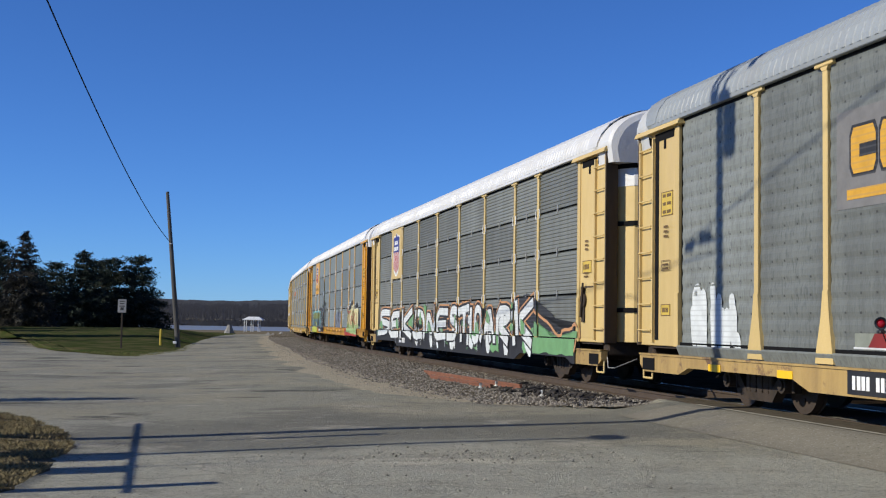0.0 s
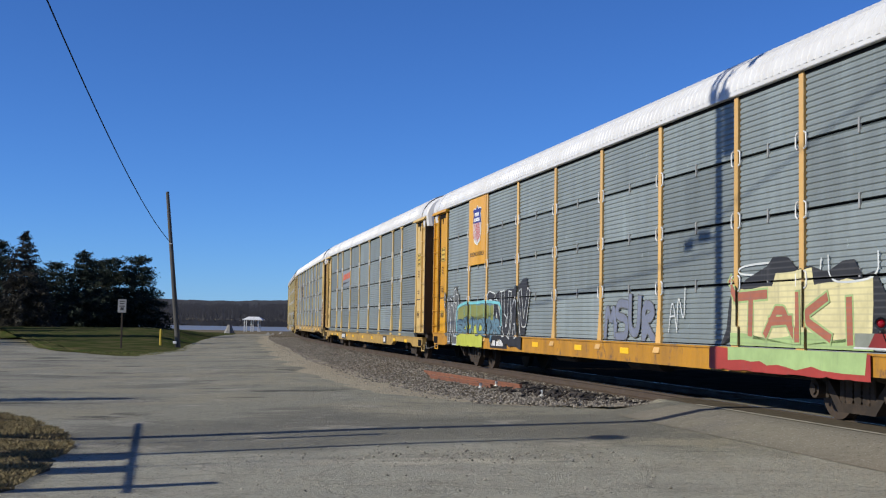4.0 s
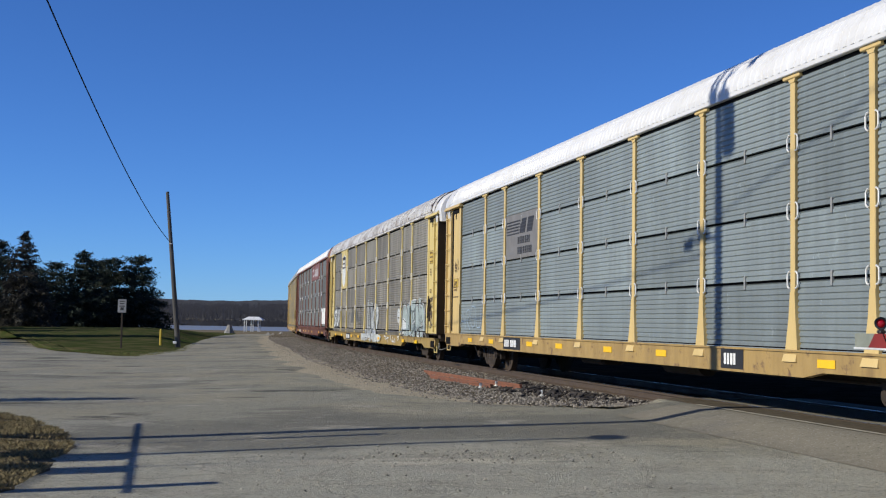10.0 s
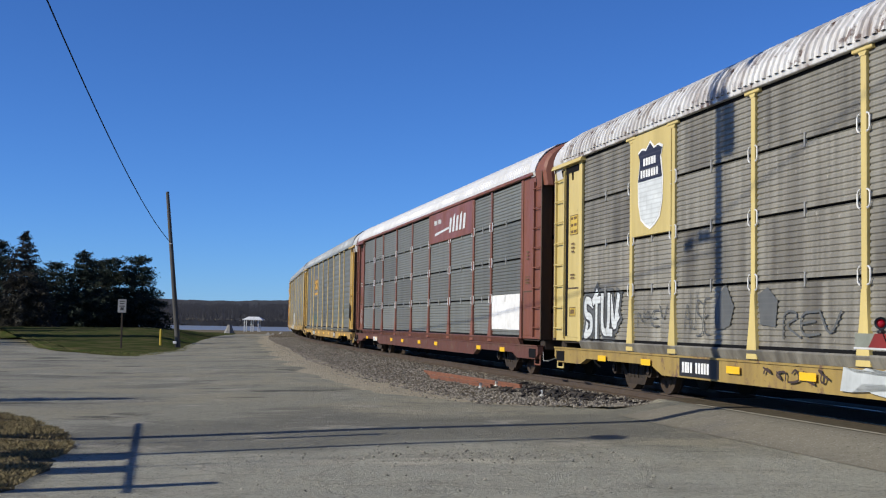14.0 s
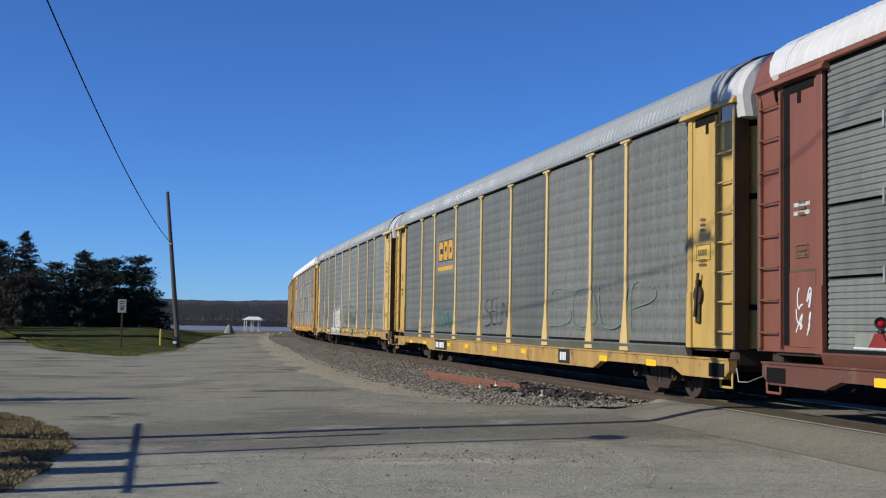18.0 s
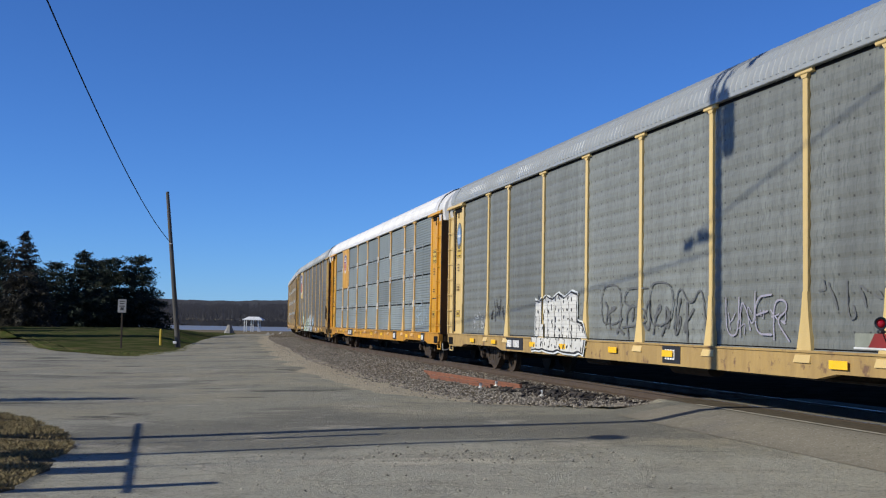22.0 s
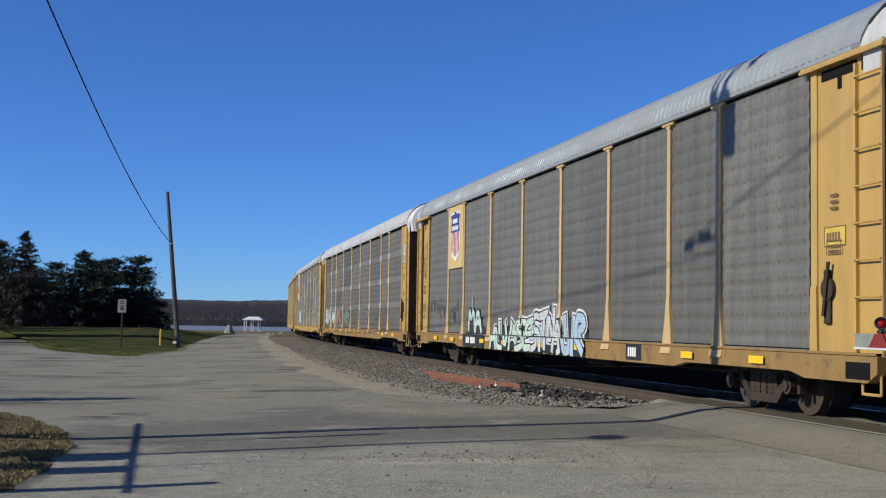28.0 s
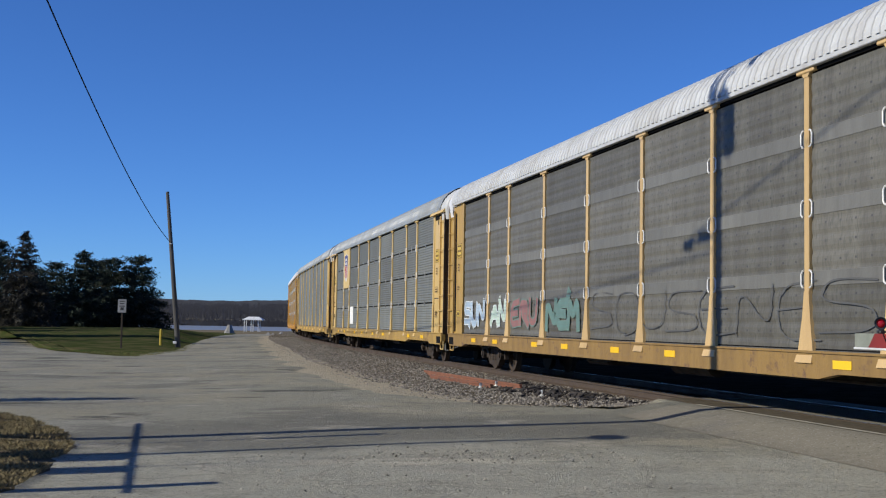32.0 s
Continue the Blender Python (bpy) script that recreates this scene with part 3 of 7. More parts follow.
def shoulder_shift(s, d):
    e = bed_edge(s)
    w = 0.5 + 1.3 * float(np.interp(s, [-2, 3, 40, 90], [0.1, 0.8, 1.0, 0.5])) + 0.6 * noise.noise((s * 0.35, 7, 0)) + 0.3 * noise.noise((s * 1.9, 3, 0)) + 0.2 * noise.noise((s * 4.7, 5, 0))
    return e - 0.35 + d * max(w, 0.1)


strip("gravel_shoulder", list(np.arange(-2.2, 40, 0.15)) + list(np.arange(40, 100, 0.5)), [0, 0.25, 0.5, 0.75, 1.0], lambda s, d: road_z(0.0, d) - 0.003 + 0.012 * min(1, max(0, shoulder_shift(s, 1.0) - d) / 0.5), SHOULDER, "pale tan gravel shoulder between road and ballast", shoulder_shift)


def rail_line(d):
    shape = [(-0.07, -0.175), (0.07, -0.175), (0.07, -0.16), (0.012, -0.14), (0.012, -0.045), (0.036, -0.035), (0.036, -0.004), (0.03, 0.0),
             (-0.03, 0.0), (-0.036, -0.004), (-0.036, -0.035), (-0.012, -0.045), (-0.012, -0.14), (-0.07, -0.16)]
    ss = list(np.arange(-380, -30, 10.0)) + list(np.arange(-30, 130, 1.0)) + list(np.arange(130, 515, 5.0))
    g = Form()
    n = len(shape)
    for s in ss:
        for a, z in shape:
            x, y, _ = on_track(s, d + a)
            g.v.append((x, y, z))
    g.f = [(j * n + i, j * n + (i + 1) % n, (j + 1) * n + (i + 1) % n, (j + 1) * n + i) for j in range(len(ss) - 1) for i in range(n)]
    return g


def rail_head(d):
    """The strip of rail top that the wheels keep bright."""
    ss = list(np.arange(-380, -30, 10.0)) + list(np.arange(-30, 130, 1.0)) + list(np.arange(130, 515, 5.0))
    g = Form()
    for s in ss:
        for a in (-0.024, 0.024):
            x, y, _ = on_track(s, d + a)
            g.v.append((x, y, 0.003))
    g.f = [(2 * j, 2 * j + 1, 2 * j + 3, 2 * j + 2) for j in range(len(ss) - 1)]
    return g


for d in (-0.755, 0.755):
    ob = part("rail_head", rail_head(d), paint("bright_rail_top", (0.30, 0.27, 0.24), (0.14, 0.10, 0.08), 0.6, 0.35, streak=False, metal=0.7))
    tagged(ob, "wheel-polished top strip of the rail", "rail", "rails of the track", "structure")
    ob = part("rail", rail_line(d), RAIL)
    tagged(ob, "rust-brown steel rail with a worn top on wooden ties", "rail", "rails of the track", "structure")


# ---- autorack cars ----
HALF = 13.9
SIDE = -1.46                       # outer face of the side panels
POSTS = [12.1, 9.3, 7.35, 4.42, 1.47, -1.47, -4.42, -7.35, -9.3, -12.1]
FLOOR, EAVE = 0.95, 4.73


def corrugated(w, h, pitch=0.085, deep=0.017, thick=0.03):
    n = max(2, round(h / pitch))
    out = []
    for i in range(n):
        z = h * i / n
        q = h / n
        out += [(0, z), (0, z + q * 0.5), (deep, z + q * 0.68), (deep, z + q * 0.82)]
    out.append((0, h))
    shape = [(y, z) for y, z in out] + [(thick + deep, h), (thick + deep, 0)]
    return Form().along(shape, 0.012, w - 0.012, 0)


def ribbed(w, h):
    """Full-height perforated sheet with shallow pressed ribs."""
    out = []
    n = round(h / 0.245)
    for i in range(n):
        z, q = h * i / n, h / n
        out += [(0, z), (0, z + q * 0.34), (0.011, z + q * 0.60), (0.011, z + q * 0.72)]
    out.append((0, h))
    return Form().along(out + [(0.05, h), (0.05, 0)], 0.012, w - 0.012, 0)


def side_post(gusset, tee, low=False):
    g = Form()
    g.box((-0.06, -0.034, 0.0), (0.06, 0.03, EAVE - FLOOR), 0.01)
    if tee:
        g.box((-0.23, -0.058, EAVE - FLOOR - 0.055), (0.23, 0.02, EAVE - FLOOR + 0.025), 0.01)
        g.along([(-0.06, EAVE - FLOOR - 0.11), (0.06, EAVE - FLOOR - 0.11), (0.10, EAVE - FLOOR - 0.055), (-0.10, EAVE - FLOOR - 0.055)], -0.042, 0.02, 1)
    # the foot flares in a hollow curve and runs on over the sill
    top, out = (0.78, -0.050) if gusset > 0.14 else (0.55, -0.046)
    vs = []
    for z, w, y in ((top, 0.062, -0.037), (top * 0.55, 0.062 + (gusset - 0.062) * 0.30, -0.041), (0.10, 0.062 + (gusset - 0.062) * 0.78, out), (0.0, gusset * 0.95, out - 0.004), (-0.17, gusset + 0.02, -0.050 if low else -0.096)):
        vs += [(-w, y, z), (w, y, z), (w, 0.02, z), (-w, 0.02, z)]
    fs = [(0, 1, 2, 3), (19, 18, 17, 16)]
    for r in (0, 4, 8, 12):
        fs += [(r + i, r + (i + 1) % 4, r + 4 + (i + 1) % 4, r + 4 + i) for i in range(4)]
    g.add(vs, fs)
    return g


ROOF_ARC = [(1.55, 4.87), (1.545, 4.96), (1.49, 5.14), (1.36, 5.34), (1.12, 5.515), (0.78, 5.64), (0.4, 5.695), (0.0, 5.712)]
ROOF_ARC = [(y, 4.80 + (z - 4.87) * 0.91) for y, z in ROOF_ARC]
ROOF_ARC = ROOF_ARC + [(-y, z) for y, z in ROOF_ARC[-2::-1]]


def roof_form(ridge):
    g = Form()
    xs, offs = [], []
    pitch = 0.19
    n = int(2 * 13.2 / pitch)
    for i in range(n):
        x = -13.2 + i * pitch
        for k, o in ((0, 0), (0.45, 0), (0.55, ridge), (0.95, ridge)):
            xs.append(x + k * pitch)
            offs.append(o)
    m = len(ROOF_ARC)
    for x, o in zip(xs, offs):
        for y, z in ROOF_ARC:
            k = Vector((y / 1.55, (z - 4.6) / 1.15)).normalized()
            g.v.append((x, y + k.x * o, z + k.y * o))
    g.f = [(j * m + i, j * m + i + 1, (j + 1) * m + i + 1, (j + 1) * m + i) for j in range(len(xs) - 1) for i in range(m - 1)]
    return g


DOOR_PLAN = [(13.45, -1.42), (13.66, -1.22), (14.02, -0.98), (14.16, -0.62), (14.20, 0.0), (14.16, 0.62), (14.02, 0.98), (13.66, 1.22), (13.45, 1.42), (13.2, 1.42), (13.2, -1.42)]


def roof_cap_form():
    """The plain roof end that reaches out over the end doors."""
    g = Form()
    n = len(ROOF_ARC) + 2
    arc = [ROOF_ARC[0]] + rounded(ROOF_ARC, 1)[1:-1] + [ROOF_ARC[-1]]
    n = len(arc) + 2
    for x, k, lift in ((13.38, 0.99, -0.010), (13.98, 0.98, -0.025), (14.06, 0.955, -0.06), (14.10, 0.88, -0.14)):
        g.v += [(x, y * k, z + lift) for y, z in arc] + [(x, -1.5 * k, 4.42), (x, 1.5 * k, 4.42)]
    g.f = [(r * n + i, r * n + (i + 1) % n, r * n + n + (i + 1) % n, r * n + n + i) for r in range(3) for i in range(n)]
    g.f += [tuple(range(n)), tuple(range(3 * n, 4 * n))]
    return g


def leaned(g):
    """The roof's edge reaches further out at the crown than at the eaves."""
    g.v = [(x + 0.42 * min(1, max(0, (z - 4.70) / 0.82)) if x > 13.2 else x, y, z) for x, y, z in g.v]
    return g


def roof_seam_form():
    """The dark gap between the roof and its end."""
    return leaned(Form().along([(y * 0.985, z - 0.006) for y, z in ROOF_ARC] + [(-1.50, 4.46), (1.50, 4.46)], 13.36, 13.385, 0))


def low_roof_end_form():
    """The last stretch of plain roof before the end."""
    return leaned(Form().along([(y * 1.004, z + 0.009) for y, z in ROOF_ARC] + [(-1.50, 4.70), (1.50, 4.70)], 12.985, 13.36, 0))


def sill_form(low):
    """Side sill, drawn up over the bogies; the low kind hangs deeper."""
    top, deep, arch, end = (0.76, 0.40, 0.56, 0.44) if low else (0.945, 0.58, 0.66, 0.58)
    half = [(0, deep), (7.7, deep), (8.2, arch), (11.6, arch), (12.0, end), (13.5, end), (13.72, end + 0.12), (13.72, top)]
    shape = half + [(-x, z) for x, z in half[::-1]]
    g = Form().along(shape[:-1], -1.53, -1.40, 1)
    g.box((-13.72, -1.55, top - 0.03), (13.72, -1.38, top))
    return g


def skirt_form(low):
    if low:
        return Form().along([(-1.475, 0.76), (-1.528, 0.90), (-1.50, 0.925), (-1.40, 0.925), (-1.40, 0.76)], -12.1, 12.1, 0)
    return Form().along([(-1.49, 0.92), (-1.47, 0.955), (-1.40, 0.955), (-1.40, 0.92)], -12.1, 12.1, 0)


def end_panel_form():
    return Form().box((0.10, -0.005, 0), (1.74, 0.035, EAVE - 0.9), 0.01)


def end_post_form():
    return Form().box((0.0, -0.036, 0), (0.15, 0.035, EAVE - 0.9), 0.012).along([(-0.02, 0.0), (0.17, 0.0), (0.15, 0.9), (0.0, 0.9)], -0.043, 0.03, 1)


def corner_post_form():
    return Form().along([(1.72, -0.06), (1.78, -0.06), (1.69, 0.22), (1.63, 0.22)], 0, EAVE - 0.9 + 0.06, 2)


def stile_form():
    return Form().box((-0.02, -0.062, 0), (0.02, -0.0, 3.62), 0.006)


def rung_form():
    return Form().pipe([(0.0, -0.02, 0.0), (0.02, -0.075, 0.0), (0.60, -0.075, 0.0), (0.62, -0.02, 0.0)], 0.013, 6)


def hood_form():
    return Form().along([(-0.12, 0.05), (-0.12, 0.08), (-0.08, 0.14), (0.06, 0.14), (0.06, 0.05)], 0, 1.98, 0)


def end_door_form():
    n = len(DOOR_PLAN)
    g = Form()
    g.v = [(x, y * 0.995, z) for z in (0.92, 4.34) for x, y in DOOR_PLAN]
    g.f = [(i, (i + 1) % n, n + (i + 1) % n, n + i) for i in range(n)] + [tuple(range(n)), tuple(range(n, 2 * n))]
    return g


def door_top_form():
    n = len(DOOR_PLAN)
    g = Form()
    g.v = [(x + 0.006 * (x > 13.3), y * 1.002, z) for z in (3.98, 4.335) for x, y in DOOR_PLAN]
    g.f = [(i, (i + 1) % n, n + (i + 1) % n, n + i) for i in range(n)] + [tuple(range(n)), tuple(range(n, 2 * n))]
    return g


def door_bar_form():
    """A dark latch bar that follows the door's bulge."""
    n = len(DOOR_PLAN)
    g = Form()
    g.v = [(x + 0.03 * (x > 13.3), y * 1.01, z) for z in (0.0, 0.09) for x, y in DOOR_PLAN]
    g.f = [(i, (i + 1) % n, n + (i + 1) % n, n + i) for i in range(n)] + [tuple(range(n)), tuple(range(n, 2 * n))]
    return g


def coupler_form():
    g = Form().box((0, -0.09, -0.09), (0.62, 0.09, 0.09), 0.02)
    g.box((0.50, -0.17, -0.14), (0.72, 0.15, 0.14), 0.04)
    g.box((0.62, -0.03, -0.13), (0.80, 0.15, 0.13), 0.04)
    return g


def side_frame_form():
    """Cast truss frame: top chord, bottom chord, columns and bearing jaws."""
    g = Form()
    g.along([(-1.14, 0.50), (-1.14, 0.62), (-0.55, 0.70), (-0.34, 0.80), (0.34, 0.80), (0.55, 0.70), (1.14, 0.62), (1.14, 0.50), (0.5, 0.58), (0.3, 0.66), (-0.3, 0.66), (-0.5, 0.58)], -0.08, 0.08, 1)
    g.along([(-0.80, 0.52), (-0.66, 0.54), (-0.36, 0.26), (0.36, 0.26), (0.66, 0.54), (0.80, 0.52), (0.44, 0.14), (-0.44, 0.14)], -0.08, 0.08, 1)
    for x in (-0.36, 0.36):
        g.box((x - 0.06, -0.07, 0.2), (x + 0.06, 0.07, 0.72), 0.015)
    for x in (-0.89, 0.89):
        g.box((x - 0.22, -0.10, 0.52), (x + 0.22, 0.06, 0.60), 0.02)
        for k in (-0.18, 0.18):
            g.box((x + k - 0.035, -0.09, 0.30), (x + k + 0.035, 0.05, 0.55), 0.015)
        g.rod((x, -0.17, 0.42), (x, 0.1, 0.42), 0.125, 14)
        g.rod((x, -0.20, 0.42), (x, -0.17, 0.42), 0.075, 10)
    return g


def springs_form():
    """A nest of coil springs under the bolster end, one turned body."""
    g = Form()
    shape = [(-0.30, 0.24), (0.30, 0.24), (0.30, 0.56), (-0.30, 0.56)]
    for x0, x1 in ((-0.29, -0.11), (-0.09, 0.09), (0.11, 0.29)):
        n = 9
        left = [(x0 + (0.02 if k % 2 else 0), 0.24 + 0.32 * k / n) for k in range(n + 1)]
        right = [(x1 - (0.02 if k % 2 else 0), 0.24 + 0.32 * k / n) for k in range(n, -1, -1)]
        g.along(left + right, -0.06, 0.06, 1)
    g.box((-0.36, -0.1, 0.555), (0.36, 0.12, 0.70), 0.03)
    g.along(shape, -0.03, 0.03, 1)
    return g


def wheelset_form():
    g = Form()
    g.rod((0, -1.0, 0), (0, 1.0, 0), 0.075, 12)
    for s in (-1, 1):
        a = s * 0.72
        g.rod((0, a, 0), (0, a + s * 0.11, 0), 0.42, 28)
        g.rod((0, a - s * 0.03, 0), (0, a, 0), 0.445, 28)
        g.rod((0, a + s * 0.11, 0), (0, a + s * 0.125, 0), 0.31, 20, 0.16)
        for k in range(5):
            c, q = math.cos(k * math.tau / 5), math.sin(k * math.tau / 5)
            g.rod((c * 0.22, a + s * 0.10, q * 0.22), (c * 0.22, a + s * 0.135, q * 0.22), 0.035, 6)
    return g


def bogie(car, x):
    b = part("bogie", kept("bolster", lambda: Form().box((-0.22, -1.0, 0.42), (0.22, 1.0, 0.70), 0.03).box((-0.5, -0.35, 0.5), (0.5, 0.35, 0.66), 0.04), IRON), IRON, car, "dirty dark iron bogie", at=pose(x, 0, 0))
    for s in (-1, 1):
        part("side_frame", kept("side_frame", side_frame_form, IRON), IRON, b, at=pose(0, s * 1.02, 0, 0, 0, 0 if s < 0 else 180))
        part("spring_pack", kept("spring_pack", springs_form, IRON), IRON, b, at=pose(0, s * 1.02, 0))
    wheels = []
    for a in (-0.89, 0.89):
        wheels.append(part("wheelset", kept("wheelset", wheelset_form, WHEEL), WHEEL, b, at=pose(a, 0, 0.42)))
    return wheels


STROKES = {
    "S": [[(0.95, 0.92), (0.3, 1.0), (0.08, 0.85), (0.12, 0.58), (0.8, 0.5), (0.92, 0.3), (0.85, 0.06), (0.05, 0.02)]],
    "E": [[(0.9, 1), (0.1, 0.95), (0.1, 0), (0.95, 0.05)], [(0.1, 0.5), (0.75, 0.55)]],
    "K": [[(0.12, 0), (0.12, 1)], [(0.85, 1), (0.15, 0.5), (0.95, 0)]],
    "O": [[(0.45, 0), (0.12, 0.08), (0.1, 0.9), (0.5, 1), (0.88, 0.88), (0.9, 0.1), (0.45, 0)]],
    "N": [[(0.1, 0), (0.12, 1), (0.85, 0.05), (0.9, 1)]],
    "T": [[(0.05, 0.95), (0.95, 1)], [(0.5, 0.95), (0.48, 0)]],
    "M": [[(0.08, 0), (0.18, 1), (0.5, 0.4), (0.8, 1), (0.95, 0)]],
    "A": [[(0.05, 0), (0.5, 1), (0.95, 0)], [(0.22, 0.36), (0.8, 0.4)]],
    "R": [[(0.12, 0), (0.12, 0.95), (0.75, 0.95), (0.85, 0.65), (0.2, 0.5), (0.95, 0)]],
    "I": [[(0.5, 0), (0.5, 1)]],
    "L": [[(0.15, 1), (0.12, 0.05), (0.9, 0)]],
    "V": [[(0.05, 1), (0.5, 0), (0.95, 1)]],
    "U": [[(0.1, 1), (0.15, 0.15), (0.5, 0), (0.85, 0.15), (0.9, 1)]],
    "P": [[(0.12, 0), (0.12, 1), (0.8, 0.9), (0.85, 0.6), (0.15, 0.45)]],
    "Z": [[(0.1, 1), (0.9, 0.95), (0.1, 0.05), (0.95, 0)]],
}


def rounded(pts, times=2):
    """Corner cutting, so that strokes bend as if drawn by arm."""
    for _ in range(times):
        out = [pts[0]]
        for (x0, z0), (x1, z1) in zip(pts[:-1], pts[1:]):
            out += [(x0 * 0.75 + x1 * 0.25, z0 * 0.75 + z1 * 0.25), (x0 * 0.25 + x1 * 0.75, z0 * 0.25 + z1 * 0.75)]
        pts = out + [pts[-1]]
    return pts


def ribbon(g, pts, width, y, square=False):
    """A flat painted stroke with round ends and joints, each piece a hair in front of the one before."""
    r = width / 2
    if square and len(pts) > 1:
        # cut the ends off straight, a little beyond the last points
        def beyond(a, b):
            ln = math.hypot(a[0] - b[0], a[1] - b[1]) or 1
            return a[0] + (a[0] - b[0]) / ln * r * 0.9, a[1] + (a[1] - b[1]) / ln * r * 0.9
        pts = [beyond(pts[0], pts[1])] + list(pts[1:-1]) + [beyond(pts[-1], pts[-2])]
    for k, (x, z) in enumerate(pts):
        yy = y - 0.00006 * k
        if not (square and k in (0, len(pts) - 1)):
            o = len(g.v)
            n = 8 if width < 0.3 else 18
            g.v += [(x + r * math.cos(i * math.tau / n), yy, z + r * math.sin(i * math.tau / n)) for i in range(n)]
            g.f.append(tuple(range(o, o + n)))
        if k + 1 < len(pts):
            x1, z1 = pts[k + 1]
            ln = math.hypot(x1 - x, z1 - z) or 1
            nx, nz = -(z1 - z) / ln * r, (x1 - x) / ln * r
            o = len(g.v)
            g.v += [(x + nx, yy - 0.00003, z + nz), (x1 + nx, yy - 0.00003, z1 + nz), (x1 - nx, yy - 0.00003, z1 - nz), (x - nx, yy - 0.00003, z - nz)]
            g.f.append((o, o + 3, o + 2, o + 1))


SPRAY = {}


def spray(name, colour):
    """Spray paint: patchy, run down in places, with the shade of the panel's grooves painted in as darker lines."""
    if name in SPRAY:
        return SPRAY[name]
    m, t, b = nodes_of("spray_paint_" + name)
    c = mixed(t, noise_of(t, 3.0, 6, 0.65), colour, tuple(v * 0.74 for v in colour))
    c = mixed(t, noise_of(t, 4.0, 6, 0.7, (1.4, 1.4, 0.16), lo=0.56, hi=0.82), c, tuple(v * 0.45 + 0.05 for v in colour))
    co = t.nodes.new("ShaderNodeTexCoord")
    sep = t.nodes.new("ShaderNodeSeparateXYZ")
    t.links.new(co.outputs["Object"], sep.inputs[0])
    a = t.nodes.new("ShaderNodeMath")
    a.operation = "MULTIPLY"
    a.inputs[1].default_value = math.tau / 0.0823
    t.links.new(sep.outputs[2], a.inputs[0])
    q = t.nodes.new("ShaderNodeMath")
    q.operation = "SINE"
    t.links.new(a.outputs[0], q.inputs[0])
    above = t.nodes.new("ShaderNodeMapRange")
    above.inputs[1].default_value, above.inputs[2].default_value = 0.95, 0.98
    t.links.new(sep.outputs[2], above.inputs[0])
    groove_shade = t.nodes.new("ShaderNodeMapRange")
    groove_shade.inputs[1].default_value, groove_shade.inputs[2].default_value, groove_shade.inputs[4].default_value = 0.45, 0.85, 0.5
    t.links.new(q.outputs[0], groove_shade.inputs[0])
    both = t.nodes.new("ShaderNodeMath")
    both.operation = "MULTIPLY"
    t.links.new(groove_shade.outputs[0], both.inputs[0])
    t.links.new(above.outputs[0], both.inputs[1])
    c = mixed(t, both.outputs[0], c, tuple(v * 0.5 + 0.06 for v in colour))
    t.links.new(c, b.inputs["Base Color"])
    b.inputs["Roughness"].default_value = 0.6
    SPRAY[name] = m
    return m


JOINTS = ((0.945, 0.972), (1.882, 1.908))


GUSSETS = {}


def clipped(poly, axis, edge, sign):
    """The part of a flat outline on one side of an edge."""
    out = []
    for p, q in zip(poly, poly[1:] + poly[:1]):
        dp, dq = (p[axis] - edge) * sign, (q[axis] - edge) * sign
        if dp >= 0:
            out.append(p)
        if dp * dq < 0:
            k = dp / (dp - dq)
            out.append(tuple(u + (v - u) * k for u, v in zip(p, q)))
    return out


def carve(g, low, gaps=JOINTS, gusset=None):
    """Keeps what lies above the lower edge of the car and outside the gaps between its panels; over the panels it lies back on them, on posts and sill it stands proud."""
    bands, z = [], low
    for a, b in gaps:
        bands.append((z, a))
        z = b
    bands.append((z, 9.0))
    if gusset is not None:
        bands = [q for a, b in bands for q in ([(a, 1.25), (1.25, b)] if a < 1.25 < b else [(a, b)])]
    out = Form()
    for face in g.f:
        pts = [g.v[i] for i in face]
        lo, hi = min(p[2] for p in pts), max(p[2] for p in pts)
        for a, b in bands:
            if hi <= a or lo >= b:
                continue
            poly = clipped(clipped(pts, 2, a, 1), 2, b, -1)
            if len(poly) < 3:
                continue
            pieces = [(poly, 0.0)]
            if gusset is not None and b > 0.95:
                half = gusset + 0.02 if b <= 1.25 else 0.075
                cuts = [-14.0] + [v for p in POSTS[::-1] for v in (p - half, p + half)] + [14.0]
                x0, x1 = min(p[0] for p in poly), max(p[0] for p in poly)
                pieces = []
                for k, (u, v) in enumerate(zip(cuts[:-1], cuts[1:])):
                    if u < x1 and v > x0:
                        bit = clipped(clipped(poly, 0, u, 1), 0, v, -1)
                        if len(bit) > 2:
                            pieces.append((bit, 0.085 if k % 2 == 0 else 0.040))
            for bit, back in pieces:
                o = len(out.v)
                out.v += [(x, y + back, z_) for x, y, z_ in bit]
                out.f.append(tuple(range(o, o + len(bit))))
    return out


def sprayed(car, g, material, low=0.0, label="spray-painted graffiti", gaps=JOINTS):
    g = carve(g, low, gaps, GUSSETS.get(car.name) if g.v and g.v[0][1] < -1.556 else None)
    if g.f:
        part("graffiti", g, material, car, label, normals=False)["kind"] = "stuff"


